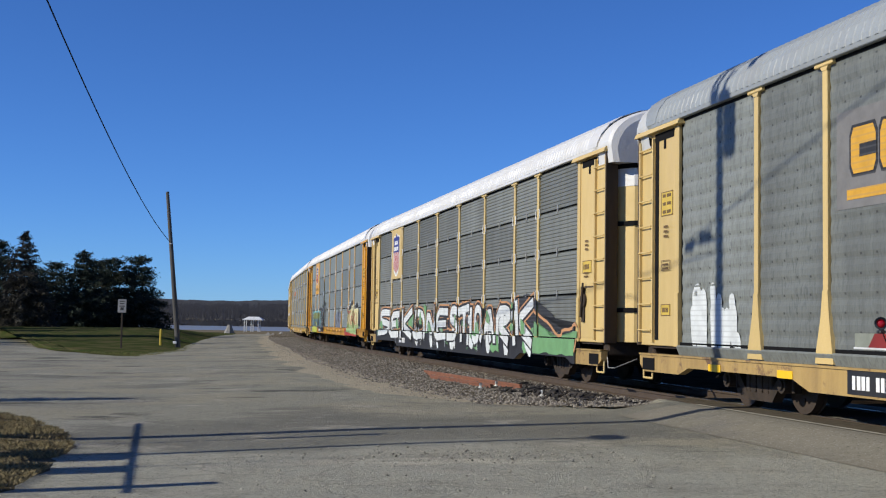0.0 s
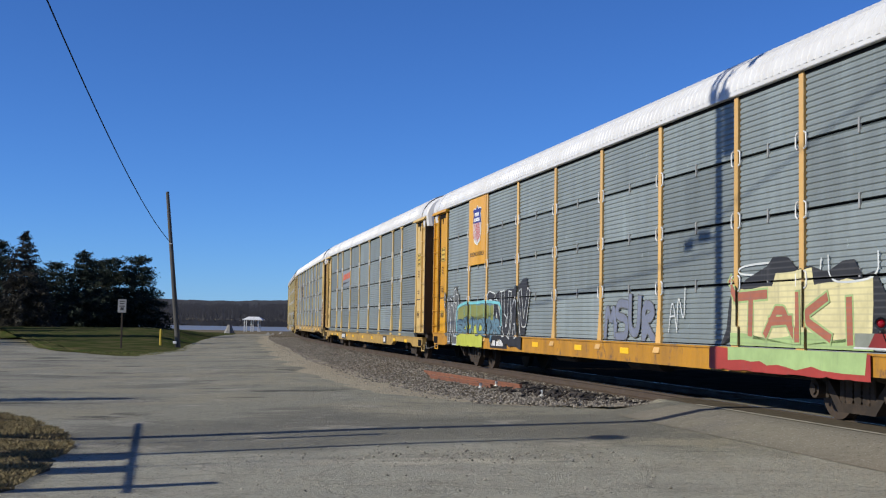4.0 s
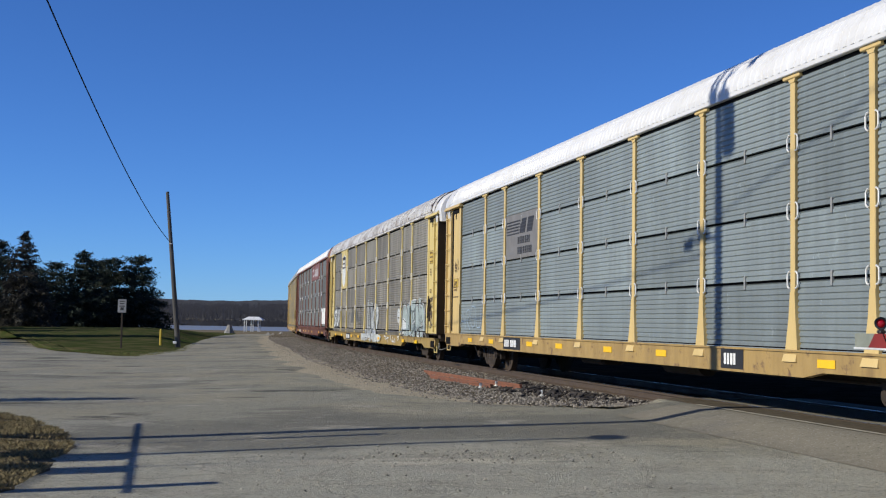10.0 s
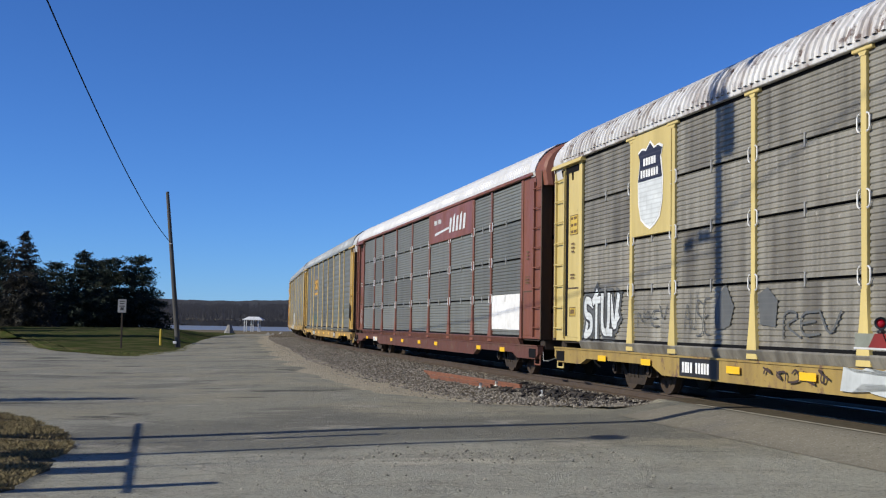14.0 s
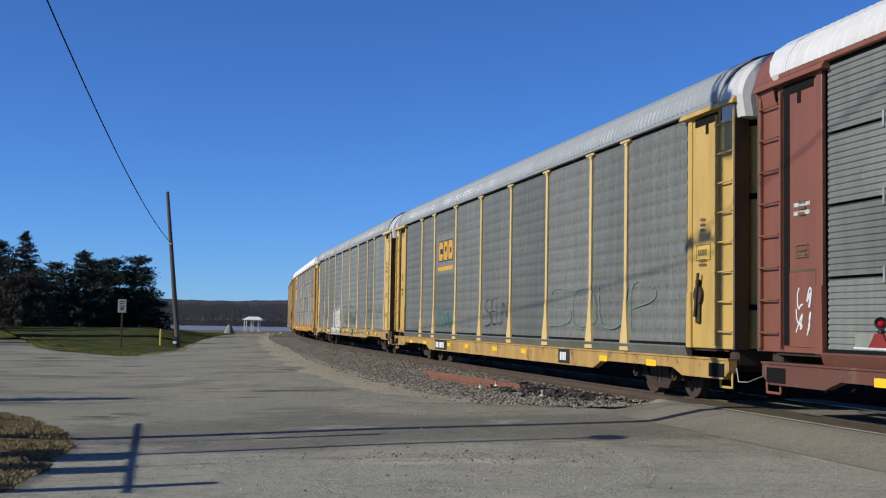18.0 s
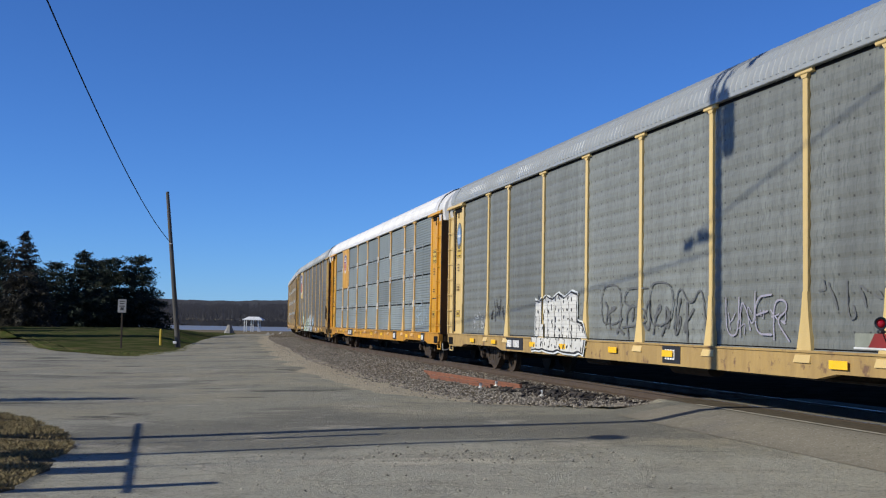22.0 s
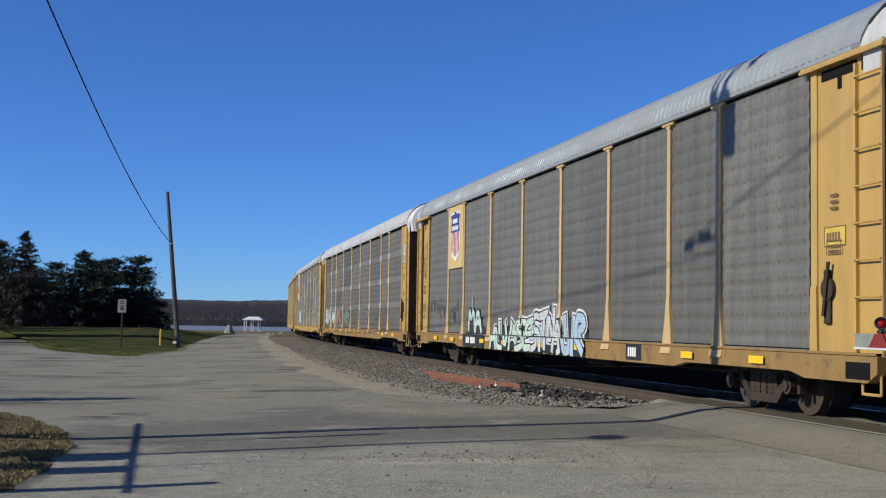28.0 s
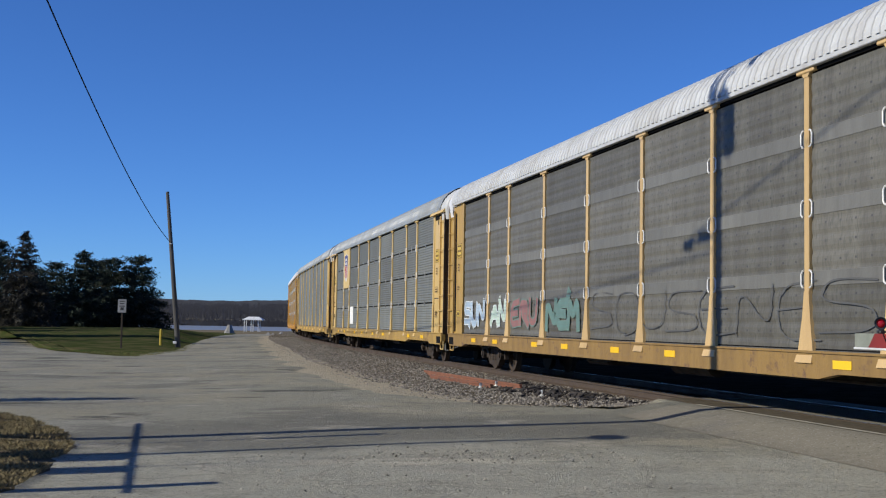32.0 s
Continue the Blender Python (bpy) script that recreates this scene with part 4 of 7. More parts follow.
def blotch(car, pts, material, y=-1.5465, low=0.0, seed=0, ragged=0.04, gaps=JOINTS, label="sprayed patch of paint"):
    """A sprayed field with an uneven hand-made edge, filled from its middle."""
    rng = random.Random(seed)
    ring = []
    for (x0, z0), (x1, z1) in zip(pts, pts[1:] + pts[:1]):
        n = max(1, int(math.hypot(x1 - x0, z1 - z0) / 0.25))
        for k in range(n):
            ring.append((x0 + (x1 - x0) * k / n + rng.uniform(-ragged, ragged), z0 + (z1 - z0) * k / n + rng.uniform(-ragged, ragged)))
    cx, cz = sum(p[0] for p in pts) / len(pts), sum(p[1] for p in pts) / len(pts)
    g = Form()
    g.v = [(x, y, z) for x, z in ring] + [(cx, y, cz)]
    g.f = [(i, (i + 1) % len(ring), len(ring)) for i in range(len(ring))]
    sprayed(car, g, material, low, label, gaps)


def graffiti(car, word, x0, x1, z0, z1, fill, edge, thick=0.13, seed=1, y=SIDE - 0.016, cloud=None, label="spray-painted graffiti", wild=0.05,
             rim=None, grow=0.1, line=0.03, low=0.0, gaps=JOINTS, spans=None, drips=0, push=1.16, rim_low=0.8):
    """Painted letters packed side by side: a rim and a dark field behind, then each letter with its thin outline over the one before."""
    rng = random.Random(seed)
    n = len(word)
    spans = spans or [(x0 + (x1 - x0) * i / n, x0 + (x1 - x0) * (i + 1) / n) for i in range(n)]
    if not fill:
        thick = min(thick, 0.035)
    back, out = Form(), Form()
    step = 0.0018
    layers = []
    for i, (ch, (a, b)) in enumerate(zip(word, spans)):
        w = (b - a) * push - thick * 0.8
        a0 = (a + b) / 2 - w / 2
        foot, tall = z0 + thick * 0.5 + rng.uniform(-0.05, 0.05), (z1 - z0 - thick) * rng.uniform(0.92, 1.04)
        lean = rng.uniform(-0.08, 0.12)
        lines = []
        for stroke in STROKES.get(ch, STROKES["I"]):
            pts = [(p + rng.uniform(-wild, wild), q + rng.uniform(-wild, wild)) for p, q in stroke]
            lines.append(rounded([(a0 + w * p + lean * q * w * 0.4, foot + tall * q) for p, q in pts], 1 if fill else 2))
        if fill and rng.random() < 0.5:
            p = rng.choice(lines[0])
            lines.append([p, (p[0] + rng.uniform(-0.3, 0.3), p[1] + rng.uniform(-0.25, 0.25))])
        for m_, pts in enumerate(lines):
            dy = 0.0004 * m_ + 0.0006 * (i % 2)
            if cloud:
                ribbon(back, pts, thick + grow * 2, y + step - dy, True)
            if rim:
                ribbon(out, pts, thick + grow * 2 + 0.10, y + step * 2 - dy, True)
        layers.append(lines)
    if rim:
        sprayed(car, out, rim, max(low, rim_low), label, gaps)
    if cloud:
        sprayed(car, back, cloud, low, label, gaps)
    under, over = Form(), Form()
    for i, lines in enumerate(layers):
        yy = y - step * (2.2 * (i % 3) + 0.4)
        for m_, pts in enumerate(lines):
            wide = thick * rng.uniform(0.88, 1.12)
            if fill:
                ribbon(under, pts, wide + line * 2, yy - 0.0003 * m_, True)
                ribbon(over, pts, wide, yy - step - 0.0003 * m_, True)
            else:
                ribbon(under, pts, wide, yy - 0.0003 * m_)
        if drips and fill:
            for _ in range(drips):
                px, pz = rng.choice(rng.choice(lines))
                ribbon(over, [(px, pz), (px + 0.01, pz - rng.uniform(0.15, 0.5))], rng.uniform(0.015, 0.05), yy - step - 0.0014)
    sprayed(car, under, edge, low, label, gaps)
    if fill:
        sprayed(car, over, fill, low, label, gaps)


def scrawl(car, x0, x1, z0, z1, ink, seed, y=SIDE - 0.012, lines=5, width=0.035, label="thin scrawled tag"):
    rng = random.Random(seed)
    g = Form()
    for i in range(lines):
        a = x0 + (x1 - x0) * i / lines
        w = (x1 - x0) / lines
        n = rng.choice((4, 5, 6))
        pts = rounded([(a + w * rng.uniform(-0.1, 1.05), z0 + (z1 - z0) * rng.uniform(0, 1)) for _ in range(n)])
        ribbon(g, pts, width, y)
    sprayed(car, g, ink, 0.42, label)


def flat(points, y0, y1):
    """A flat plate with an outline in x and z."""
    return Form().along(points, y0, y1, 1)


def bars_of_text(g, x0, z0, h, count, y, gap=0.62, seed=0):
    """Plain bars in the size of stencilled characters."""
    rng = random.Random(seed)
    w = h * gap
    for i in range(count):
        if i == 4 and count in (9, 10, 11):
            continue                   # the gap between letters and figures
        a = x0 + i * w
        k = w * rng.uniform(0.62, 0.80)
        g.box((a, y, z0), (a + k, y + 0.004, z0 + h))
    return g


def sill_marks(car, x, marks, dark, seed, base=0.62, y=-1.537):
    """A black stencil field on the side sill with plain white bars."""
    h = 0.20
    w = marks * h * 0.62 + 0.25
    if dark:
        part("stencil_field", Form().box((x - w / 2, y, base), (x + w / 2, y + 0.008, base + 0.30)), BLACK, car, "black stencil field")
    part("stencil", bars_of_text(Form(), x - w / 2 + 0.12, base + 0.06, h * 0.85, marks, y - 0.005, seed=seed), WHITE, car, "white stencilled marks")["kind"] = "stuff"


def shield(car, x, z, w, h, top, low, stripes):
    """A railway shield: pointed outline, upper field, lower field with stripes."""
    y = SIDE - 0.05
    out = [(-0.5, 0.40), (-0.42, 0.30), (-0.5, 0.05), (-0.48, -0.2), (-0.38, -0.38), (-0.18, -0.46), (0, -0.5)]
    out = out + [(-p, q) for p, q in out[-2::-1]] + [(0.34, 0.44), (0.16, 0.42), (0, 0.5), (-0.16, 0.42), (-0.34, 0.44)]
    pts = [(x + p * w, z + q * h) for p, q in out]
    rim = [(x + p * w * 1.07, z + q * h * 1.06) for p, q in out]
    part("emblem_rim", flat(rim, y - 0.004, y), WHITE, car)
    part("emblem_field", flat(pts, y - 0.008, y - 0.004), low, car, "shield-shaped railway emblem")
    if stripes:
        g = Form()
        for k in range(6):
            a = -0.42 + k * 0.155
            deep = -0.5 + 0.12 * abs(a + 0.03) / 0.42 + 0.05
            g.box((x + a * w, y - 0.012, z + deep * h), (x + (a + 0.075) * w, y - 0.008, z + 0.10 * h))
        part("emblem_stripes", g, spray("emblem_red", (0.45, 0.03, 0.03)), car)
    head = [(p, q) for p, q in out if q > 0.04]
    hp = [(x + p * w, z + q * h) for p, q in head]
    part("emblem_top", flat([(x - 0.5 * w, z + 0.06 * h)] + hp[:2][::-1] + [(x - 0.34 * w, z + 0.44 * h), (x - 0.16 * w, z + 0.42 * h), (x, z + 0.5 * h), (x + 0.16 * w, z + 0.42 * h), (x + 0.34 * w, z + 0.44 * h), (x + 0.5 * w, z + 0.40 * h), (x + 0.42 * w, z + 0.30 * h), (x + 0.5 * w, z + 0.06 * h)], y - 0.0125, y - 0.008), top, car)
    g = Form()
    for q, n in ((0.24, 5), (0.10, 7)):
        bars_of_text(g, x - n * 0.055 * w, z + q * h, 0.09 * h, n, y - 0.016, 0.11 * w / (0.09 * h), seed=n)
    part("emblem_print", g, WHITE, car)["kind"] = "stuff"


def autorack(index, kind, colour, roof, panel, roof_word, label, gusset=0.21, tee=True, hood=(True, True), ridge=0.009, brake=False, post_colour=None, low=False, cap=None, tape=0.006):
    """One covered car carrier: thing with its body, bogies and wheels as parts."""
    car = thing("autorack_car", label, "rail car", "cars of the train")
    about = pose(0, 0, 0, 0, 0, 180)
    here = pose(0, 0, 0)
    GUSSETS[car.name] = gusset
    wheels = []
    for x in (10.0, -10.0):
        wheels += bogie(car, x)
    part("centre_sill", kept("centre_sill", lambda: Form().box((-13.3, -0.33, 0.50), (13.3, 0.33, 0.9), 0.02).box((-13.5, -1.42, 0.86), (13.5, 1.42, 0.92)), IRON), IRON, car)
    part("brake_pipe", kept("brake_pipe", lambda: Form().rod((-9, -0.7, 0.52), (9, -0.7, 0.52), 0.03, 6), IRON), IRON, car)
    part("brake_valve", kept("brake_valve", lambda: Form().box((-3, -0.95, 0.42), (-1.6, -0.4, 0.86), 0.06), IRON), IRON, car)
    part("air_reservoir", kept("air_reservoir", lambda: Form().rod((1.5, -0.75, 0.58), (3.1, -0.75, 0.58), 0.19, 14), IRON), IRON, car)
    part("roof", kept("roof%d" % int(ridge * 1000), lambda: roof_form(ridge), roof), roof, car, roof_word)
    for turn in (here, about):
        part("side_sill", kept("side_sill%d" % low, lambda: sill_form(low), sill_paint(colour)), colour, car, at=turn)
        part("skirt", kept("skirt%d" % low, lambda: skirt_form(low), sill_paint(colour) if cap else panel), panel, car, at=turn)
        part("eave", kept("eave%d" % bool(cap), lambda: Form().box((-13.2, -1.55, EAVE), (13.2, -1.46, EAVE + 0.085), 0.01), cap or roof), cap or roof, car, at=turn)
        # added near-black sheet behind the panels; stands in for the dark inside
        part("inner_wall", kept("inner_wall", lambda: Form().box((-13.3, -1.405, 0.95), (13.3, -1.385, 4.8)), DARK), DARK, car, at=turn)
        part("roof_end", kept("roof_end", roof_cap_form, cap or (WORN_ROOF if roof is GREY_ROOF else WHITE_ROOF)), roof, car, at=turn)
        part("roof_seam", kept("roof_seam", roof_seam_form, DARK), DARK, car, at=turn)
        part("roof_edge", kept("roof_edge", low_roof_end_form, roof), roof, car, at=turn)
        door = part("end_door", kept("end_door", end_door_form, colour), colour, car, at=turn)
        if not cap and roof is not GREY_ROOF:
            part("door_top", kept("door_top", door_top_form, WHITE_ROOF), WHITE_ROOF, door, "white painted top of the door")
        for z in (1.5, 3.2, 4.33):
            part("latch_bar", kept("latch_bar", door_bar_form, DARK), DARK, door, at=pose(0, 0, z))
        part("coupler", kept("coupler", coupler_form, IRON), IRON, car, at=turn @ pose(13.52, 0, 0.82))
        part("end_sill", kept("end_sill", lambda: Form().box((0, -1.38, -0.28), (0.3, 1.38, 0.0), 0.03), IRON), IRON, car, at=turn @ pose(13.42, 0, 0.93))
        part("air_hose", kept("air_hose", lambda: Form().pipe([(0, -0.3, 0.75), (0.25, -0.32, 0.6), (0.45, -0.28, 0.38), (0.55, -0.2, 0.30)], 0.025), DARK), DARK, car, at=turn @ pose(13.7, 0, 0))
        part("cut_lever", kept("cut_lever", lambda: Form().pipe([(0, -1.4, 0.62), (0.1, -1.42, 0.42), (0.26, -1.35, 0.42), (0.30, -0.9, 0.60)], 0.009), LEVER), LEVER, car, at=turn @ pose(13.72, 0, 0))
        for lead in (0, 1):
            # the leading end runs from 12.12 to 13.9; the trailing one is its mirror image
            m = turn @ (pose(12.11, SIDE, 0.9) if lead == 0 else Matrix.Translation((-12.11, SIDE, 0.9)) @ Matrix.Diagonal((-1, 1, 1, 1)))
            part("end_panel", kept("end_panel", end_panel_form, colour), colour, car, at=m)
            if kind == "band":
                hatch = part("end_hatch", kept("end_hatch", lambda: Form().box((0.22, -0.012, 0.08), (1.0, -0.003, 1.10), 0.004), colour), colour, car, at=m)
                part("hatch_gap", kept("hatch_gap", lambda: Form().box((0.18, -0.009, 1.10), (1.04, -0.003, 1.135)).box((0.18, -0.009, 0.06), (0.215, -0.003, 1.10)), SHADE_BROWN), SHADE_BROWN, hatch)
            part("end_post", kept("end_post", end_post_form, colour), colour, car, at=m)
            # shade of the car's end face is put into the corner post's colour
            part("corner_post", kept("corner_post", corner_post_form, SHADE_BROWN), SHADE_BROWN, car, at=m)
            m2 = turn @ (pose(13.22, SIDE, 0.95) if lead == 0 else pose(-13.82, SIDE, 0.95))
            ladder = part("ladder", kept("stile", stile_form, colour), colour, car, at=m2)
            part("stile", kept("stile", stile_form, colour), colour, ladder, at=pose(0.60, 0, 0))
            for k in range(8):
                part("rung", kept("rung", rung_form, colour), colour, ladder, at=pose(-0.01, 0, 0.22 + k * 0.46))
            # flat dark strip standing in for the shaded slot between ladder and panel
            if lead == 1:
                part("end_slot", kept("end_slot", lambda: Form().box((-0.075, -0.012, 0.0), (0.075, -0.001, 3.5)), DARK), DARK, car, at=turn @ pose(-13.10, SIDE - 0.004, 1.0))
            if hood[lead]:
                part("hood", kept("hood", hood_form, colour), colour, car, at=turn @ pose(11.95 if lead == 0 else -13.93, SIDE, EAVE - 0.13))
                # flat dark plate for the shadowed recess under the hood, with its hanging notch
                part("hood_recess", kept("hood_recess", lambda: Form().box((-0.42, -0.012, -0.10), (0.42, 0.0, 0.04)).box((-0.02, -0.014, -0.26), (0.07, 0.0, -0.09)), DARK), DARK, car, at=turn @ pose(12.78 if lead == 0 else -12.78, SIDE - 0.003, EAVE - 0.14))
            zs = 0.47 if low else 0.62
            # no hole here: a dark plate gives the shade inside the step's hollow
            part("step_opening", kept("step_opening%d" % low, lambda: Form().box((-0.27, -0.012, zs), (0.27, 0.0, zs + 0.21)), DARK), DARK, car, at=turn @ pose(13.3 if lead == 0 else -13.3, -1.527, 0))
            part("step", kept("step", lambda: Form().pipe([(-0.2, 0, 0.3), (-0.2, 0, 0.02), (0.2, 0, 0.02), (0.2, 0, 0.3)], 0.02), colour), colour, car, at=turn @ pose(13.5 if lead == 0 else -13.5, -1.46, 0.30 if low else 0.42))
    if brake:
        wheel = part("hand_brake", kept("hand_brake", lambda: Form().rod((0, 0, 0), (0, -0.04, 0), 0.15, 14), IRON), IRON, car, at=pose(12.55, SIDE - 0.02, 1.75))
        part("brake_housing", kept("brake_housing", lambda: Form().box((-0.10, -0.03, -0.45), (0.06, 0.0, 0.25), 0.02), IRON), IRON, wheel)
        part("brake_lever", kept("brake_lever", lambda: Form().rod((0.08, -0.06, 0.35), (-0.05, -0.06, -0.35), 0.025, 6), IRON), IRON, wheel)
    # side panels on the seen side piece by piece, the far side joined
    pc = post_colour or colour
    far = Form()
    for a, b in zip(POSTS[1:], POSTS[:-1]):
        w = b - a - 0.15
        if kind == "band":
            q = (EAVE - FLOOR) / 4
            for r in range(4):
                part("panel", kept("panel%d" % round(w * 100), lambda: corrugated(w, q - 0.04), panel), panel, car, at=pose(a + 0.075, SIDE, FLOOR + r * q + 0.02))
            for r in (1, 2, 3):
                part("clip", kept("gap_clip", lambda: Form().box((-0.018, -0.02, -0.1), (0.018, 0.02, 0.1), 0.005), LEVER), LEVER, car, at=pose((a + b) / 2, SIDE, FLOOR + r * q))
        elif kind == "strip":
            q = (EAVE - FLOOR) / 4
            for r in range(4):
                part("panel", kept("perf%d" % round(w * 100), lambda: ribbed(w, q - 0.08), panel), panel, car, at=pose(a + 0.075, SIDE, FLOOR + r * q + 0.0))
                if r < 3:
                    part("band", kept("band%d" % round(w * 100), lambda: Form().box((0, -0.005, 0), (w, 0.03, 0.20), 0.004), BAND), BAND, car, at=pose(a + 0.075, SIDE, FLOOR + (r + 1) * q - 0.175 + 0.08))
        else:
            part("panel", kept("full%d" % round(w * 100), lambda: ribbed(w, EAVE - FLOOR - 0.01), panel), panel, car, at=pose(a + 0.075, SIDE, FLOOR))
        far.box((a + 0.02, 1.43, FLOOR), (b - 0.02, 1.455, EAVE))
    part("far_side_wall", far, panel, car)
    # dark strips laid on for the shadow gaps above and below the panels
    part("eave_gap", kept("eave_gap", lambda: Form().box((-12.1, SIDE - 0.006, EAVE - 0.045), (12.1, SIDE + 0.01, EAVE)), DARK), DARK, car)
    part("floor_gap", kept("floor_gap", lambda: Form().box((-12.1, SIDE - 0.008, FLOOR - 0.035), (12.1, SIDE + 0.01, FLOOR + 0.025)), DARK), DARK, car)
    for x in POSTS[1:-1]:
        part("post", kept("post%d%d%d" % (gusset * 100, tee, low), lambda: side_post(gusset, tee, low), pc), pc, car, at=pose(x, SIDE, FLOOR))
        part("post", kept("post%d%d%d" % (gusset * 100, tee, low), lambda: side_post(gusset, tee, low), pc), pc, car, at=pose(x, -SIDE, FLOOR, 0, 0, 180))
        if kind in ("band", "strip"):
            def brackets():
                g = Form()
                for r in (1, 2, 3):
                    z = (EAVE - FLOOR) / 4 * r
                    for s in (-1, 1):
                        g.pipe([(s * 0.075, -0.03, z - 0.115), (s * 0.115, -0.03, z - 0.105), (s * 0.14, -0.03, z - 0.07), (s * 0.14, -0.03, z + 0.07), (s * 0.115, -0.03, z + 0.105), (s * 0.075, -0.03, z + 0.115)], 0.013, 5)
                return g
            part("bracket", kept("bracket", brackets, CLIP), CLIP, car, at=pose(x, SIDE, FLOOR))["kind"] = "stuff"
    # reflective tape
    for x in (-10.6, -8.35, -4.9, -2.7, 0.3, 2.9, 8.3, 10.7) if tape else ():
        part("reflector", kept("reflector%d" % (tape * 1000), lambda: Form().box((-0.22, -tape, -0.055), (0.22, 0.006 - tape, 0.055), 0.002), REFLECT), REFLECT, car, at=pose(x, -1.534, 0.60 if low else 0.78))
    return car, wheels


def emblem_panel(car, colour, x0=-9.22, x1=-7.43, z0=2.86, z1=EAVE - 0.005):
    part("emblem_panel", Form().box((x0, SIDE - 0.045, z0), (x1, SIDE + 0.01, z1), 0.008), colour, car, "flat painted emblem panel")


def letters(car, words, x, z, h, material, y):
    """Words in the built-in font on a side."""
    cu = bpy.data.curves.new("words", "FONT")
    cu.body, cu.size, cu.align_x = words, h, "CENTER"
    tmp = new("words", cu)
    me = bpy.data.meshes.new_from_object(tmp.evaluated_get(bpy.context.evaluated_depsgraph_get()))
    bpy.data.objects.remove(tmp)
    me.materials.clear()
    me.materials.append(material)
    part("lettering", me, material, car, at=pose(x, y, z, 90, 0, 0))


def notice(car, x, z, w, h, rows, seed, ink=None, y=SIDE - 0.034, frame_too=True):
    """A stencilled notice of unreadable lines in a thin box."""
    ink = ink or plain("brown_stencil_ink", (0.16, 0.10, 0.045), 0.7)
    g = Form()
    if frame_too:
        for a, b, c, e in ((0, 0, w, 0.012), (0, h - 0.012, w, h), (0, 0, 0.012, h), (w - 0.012, 0, w, h)):
            g.box((x + a, y, z + b), (x + c, y + 0.003, z + e))
    for i in range(rows):
        q = h / (rows + 0.6)
        ch = min(q * 0.5, 0.055)
        bars_of_text(g, x + 0.05, z + 0.25 * q + i * q, ch, int((w - 0.1) / (ch * 0.62)), y, 0.62, seed + i)
    part("notice", g, ink, car, "small stencilled notice")["kind"] = "stuff"


BLUE = spray("emblem_blue", (0.02, 0.035, 0.22))
NAVY = spray("emblem_navy", (0.012, 0.014, 0.035))
PAINT_WHITE = spray("white", (0.62, 0.65, 0.65))
PAINT_BLACK = spray("black", (0.02, 0.02, 0.022))
PAINT_GREEN = spray("green", (0.15, 0.32, 0.14))
PAINT_MINT = spray("pale_green", (0.47, 0.60, 0.51))
PAINT_TEAL = spray("teal", (0.03, 0.24, 0.26))
PAINT_LIME = spray("lime", (0.42, 0.45, 0.06))
PAINT_RED = spray("red", (0.34, 0.04, 0.03))
PAINT_SKY = spray("pale_blue", (0.36, 0.47, 0.58))
PAINT_PALE = spray("pale_yellow", (0.62, 0.56, 0.30))
PAINT_GHOST = spray("faded_green", (0.13, 0.21, 0.18))
PAINT_ORANGE = spray("orange", (0.60, 0.11, 0.03))
PAINT_BLUE = spray("slate_blue", (0.10, 0.19, 0.25))
PAINT_OLIVE = spray("olive", (0.21, 0.23, 0.055))
PAINT_CYAN = spray("light_teal", (0.16, 0.50, 0.55))
PAINT_GHOSTBLUE = spray("faded_blue", (0.17, 0.19, 0.26))
PAINT_LEAF = spray("light_green", (0.33, 0.46, 0.19))
PAINT_RUST = spray("rust_red", (0.36, 0.12, 0.07))
PAINT_PALEGREY = spray("pale_grey", (0.50, 0.53, 0.53))
PAINT_BLOCK = spray("off_white", (0.60, 0.60, 0.57))
PAINT_GREY = spray("grey_haze", (0.36, 0.38, 0.39))
PAINT_TAN = spray("orange_tan", (0.50, 0.25, 0.11))
PAINT_FAINT = spray("faded_black", (0.10, 0.105, 0.105))
PAINT_BROWN = spray("dark_brown", (0.05, 0.03, 0.025))

TRAIN = []


def add_car(index, shift, *args, **kw):
    car, wheels = autorack(index, *args, **kw)
    TRAIN.append((car, wheels, index * 28.65 + HALF - shift))
    colour = args[1]
    for lead, x in ((0, 12.5), (1, -12.85)):
        notice(car, x, 2.2, 0.36, 0.18, 2, index * 5 + lead, frame_too=index % 2 == 0)
        notice(car, x + 0.05, 2.75, 0.3, 0.3, 3, index * 3 + lead, frame_too=False)
    for lead, x in ((0, 12.42), (1, -12.9)) if colour is not MAROON else ():
        for z, w, h in ((3.15, 0.5, 0.42), (1.42, 0.4, 0.2)) if index % 3 != 1 else ((2.3, 0.52, 0.26),):
            plate = part("label_plate", Form().box((x, SIDE - 0.012, z), (x + w, SIDE - 0.004, z + h), 0.002), REFLECT_OLD, car, "yellow label plate")
            g = Form()
            for a, b, c_, e in ((0, 0, w, 0.014), (0, h - 0.014, w, h), (0, 0, 0.014, h), (w - 0.014, 0, w, h)):
                g.box((x + a, SIDE - 0.016, z + b), (x + c_, SIDE - 0.0125, z + e))
            rows = 3 if h > 0.3 else 1
            for k in range(rows):
                bars_of_text(g, x + 0.06, z + h * (k + 0.3) / rows, h / rows * 0.4, int((w - 0.12) / (h / rows * 0.27)), SIDE - 0.016, 0.66, index + k)
            part("label_print", g, plain("brown_stencil_ink", (0.16, 0.10, 0.045), 0.7), plate)["kind"] = "stuff"
    return car


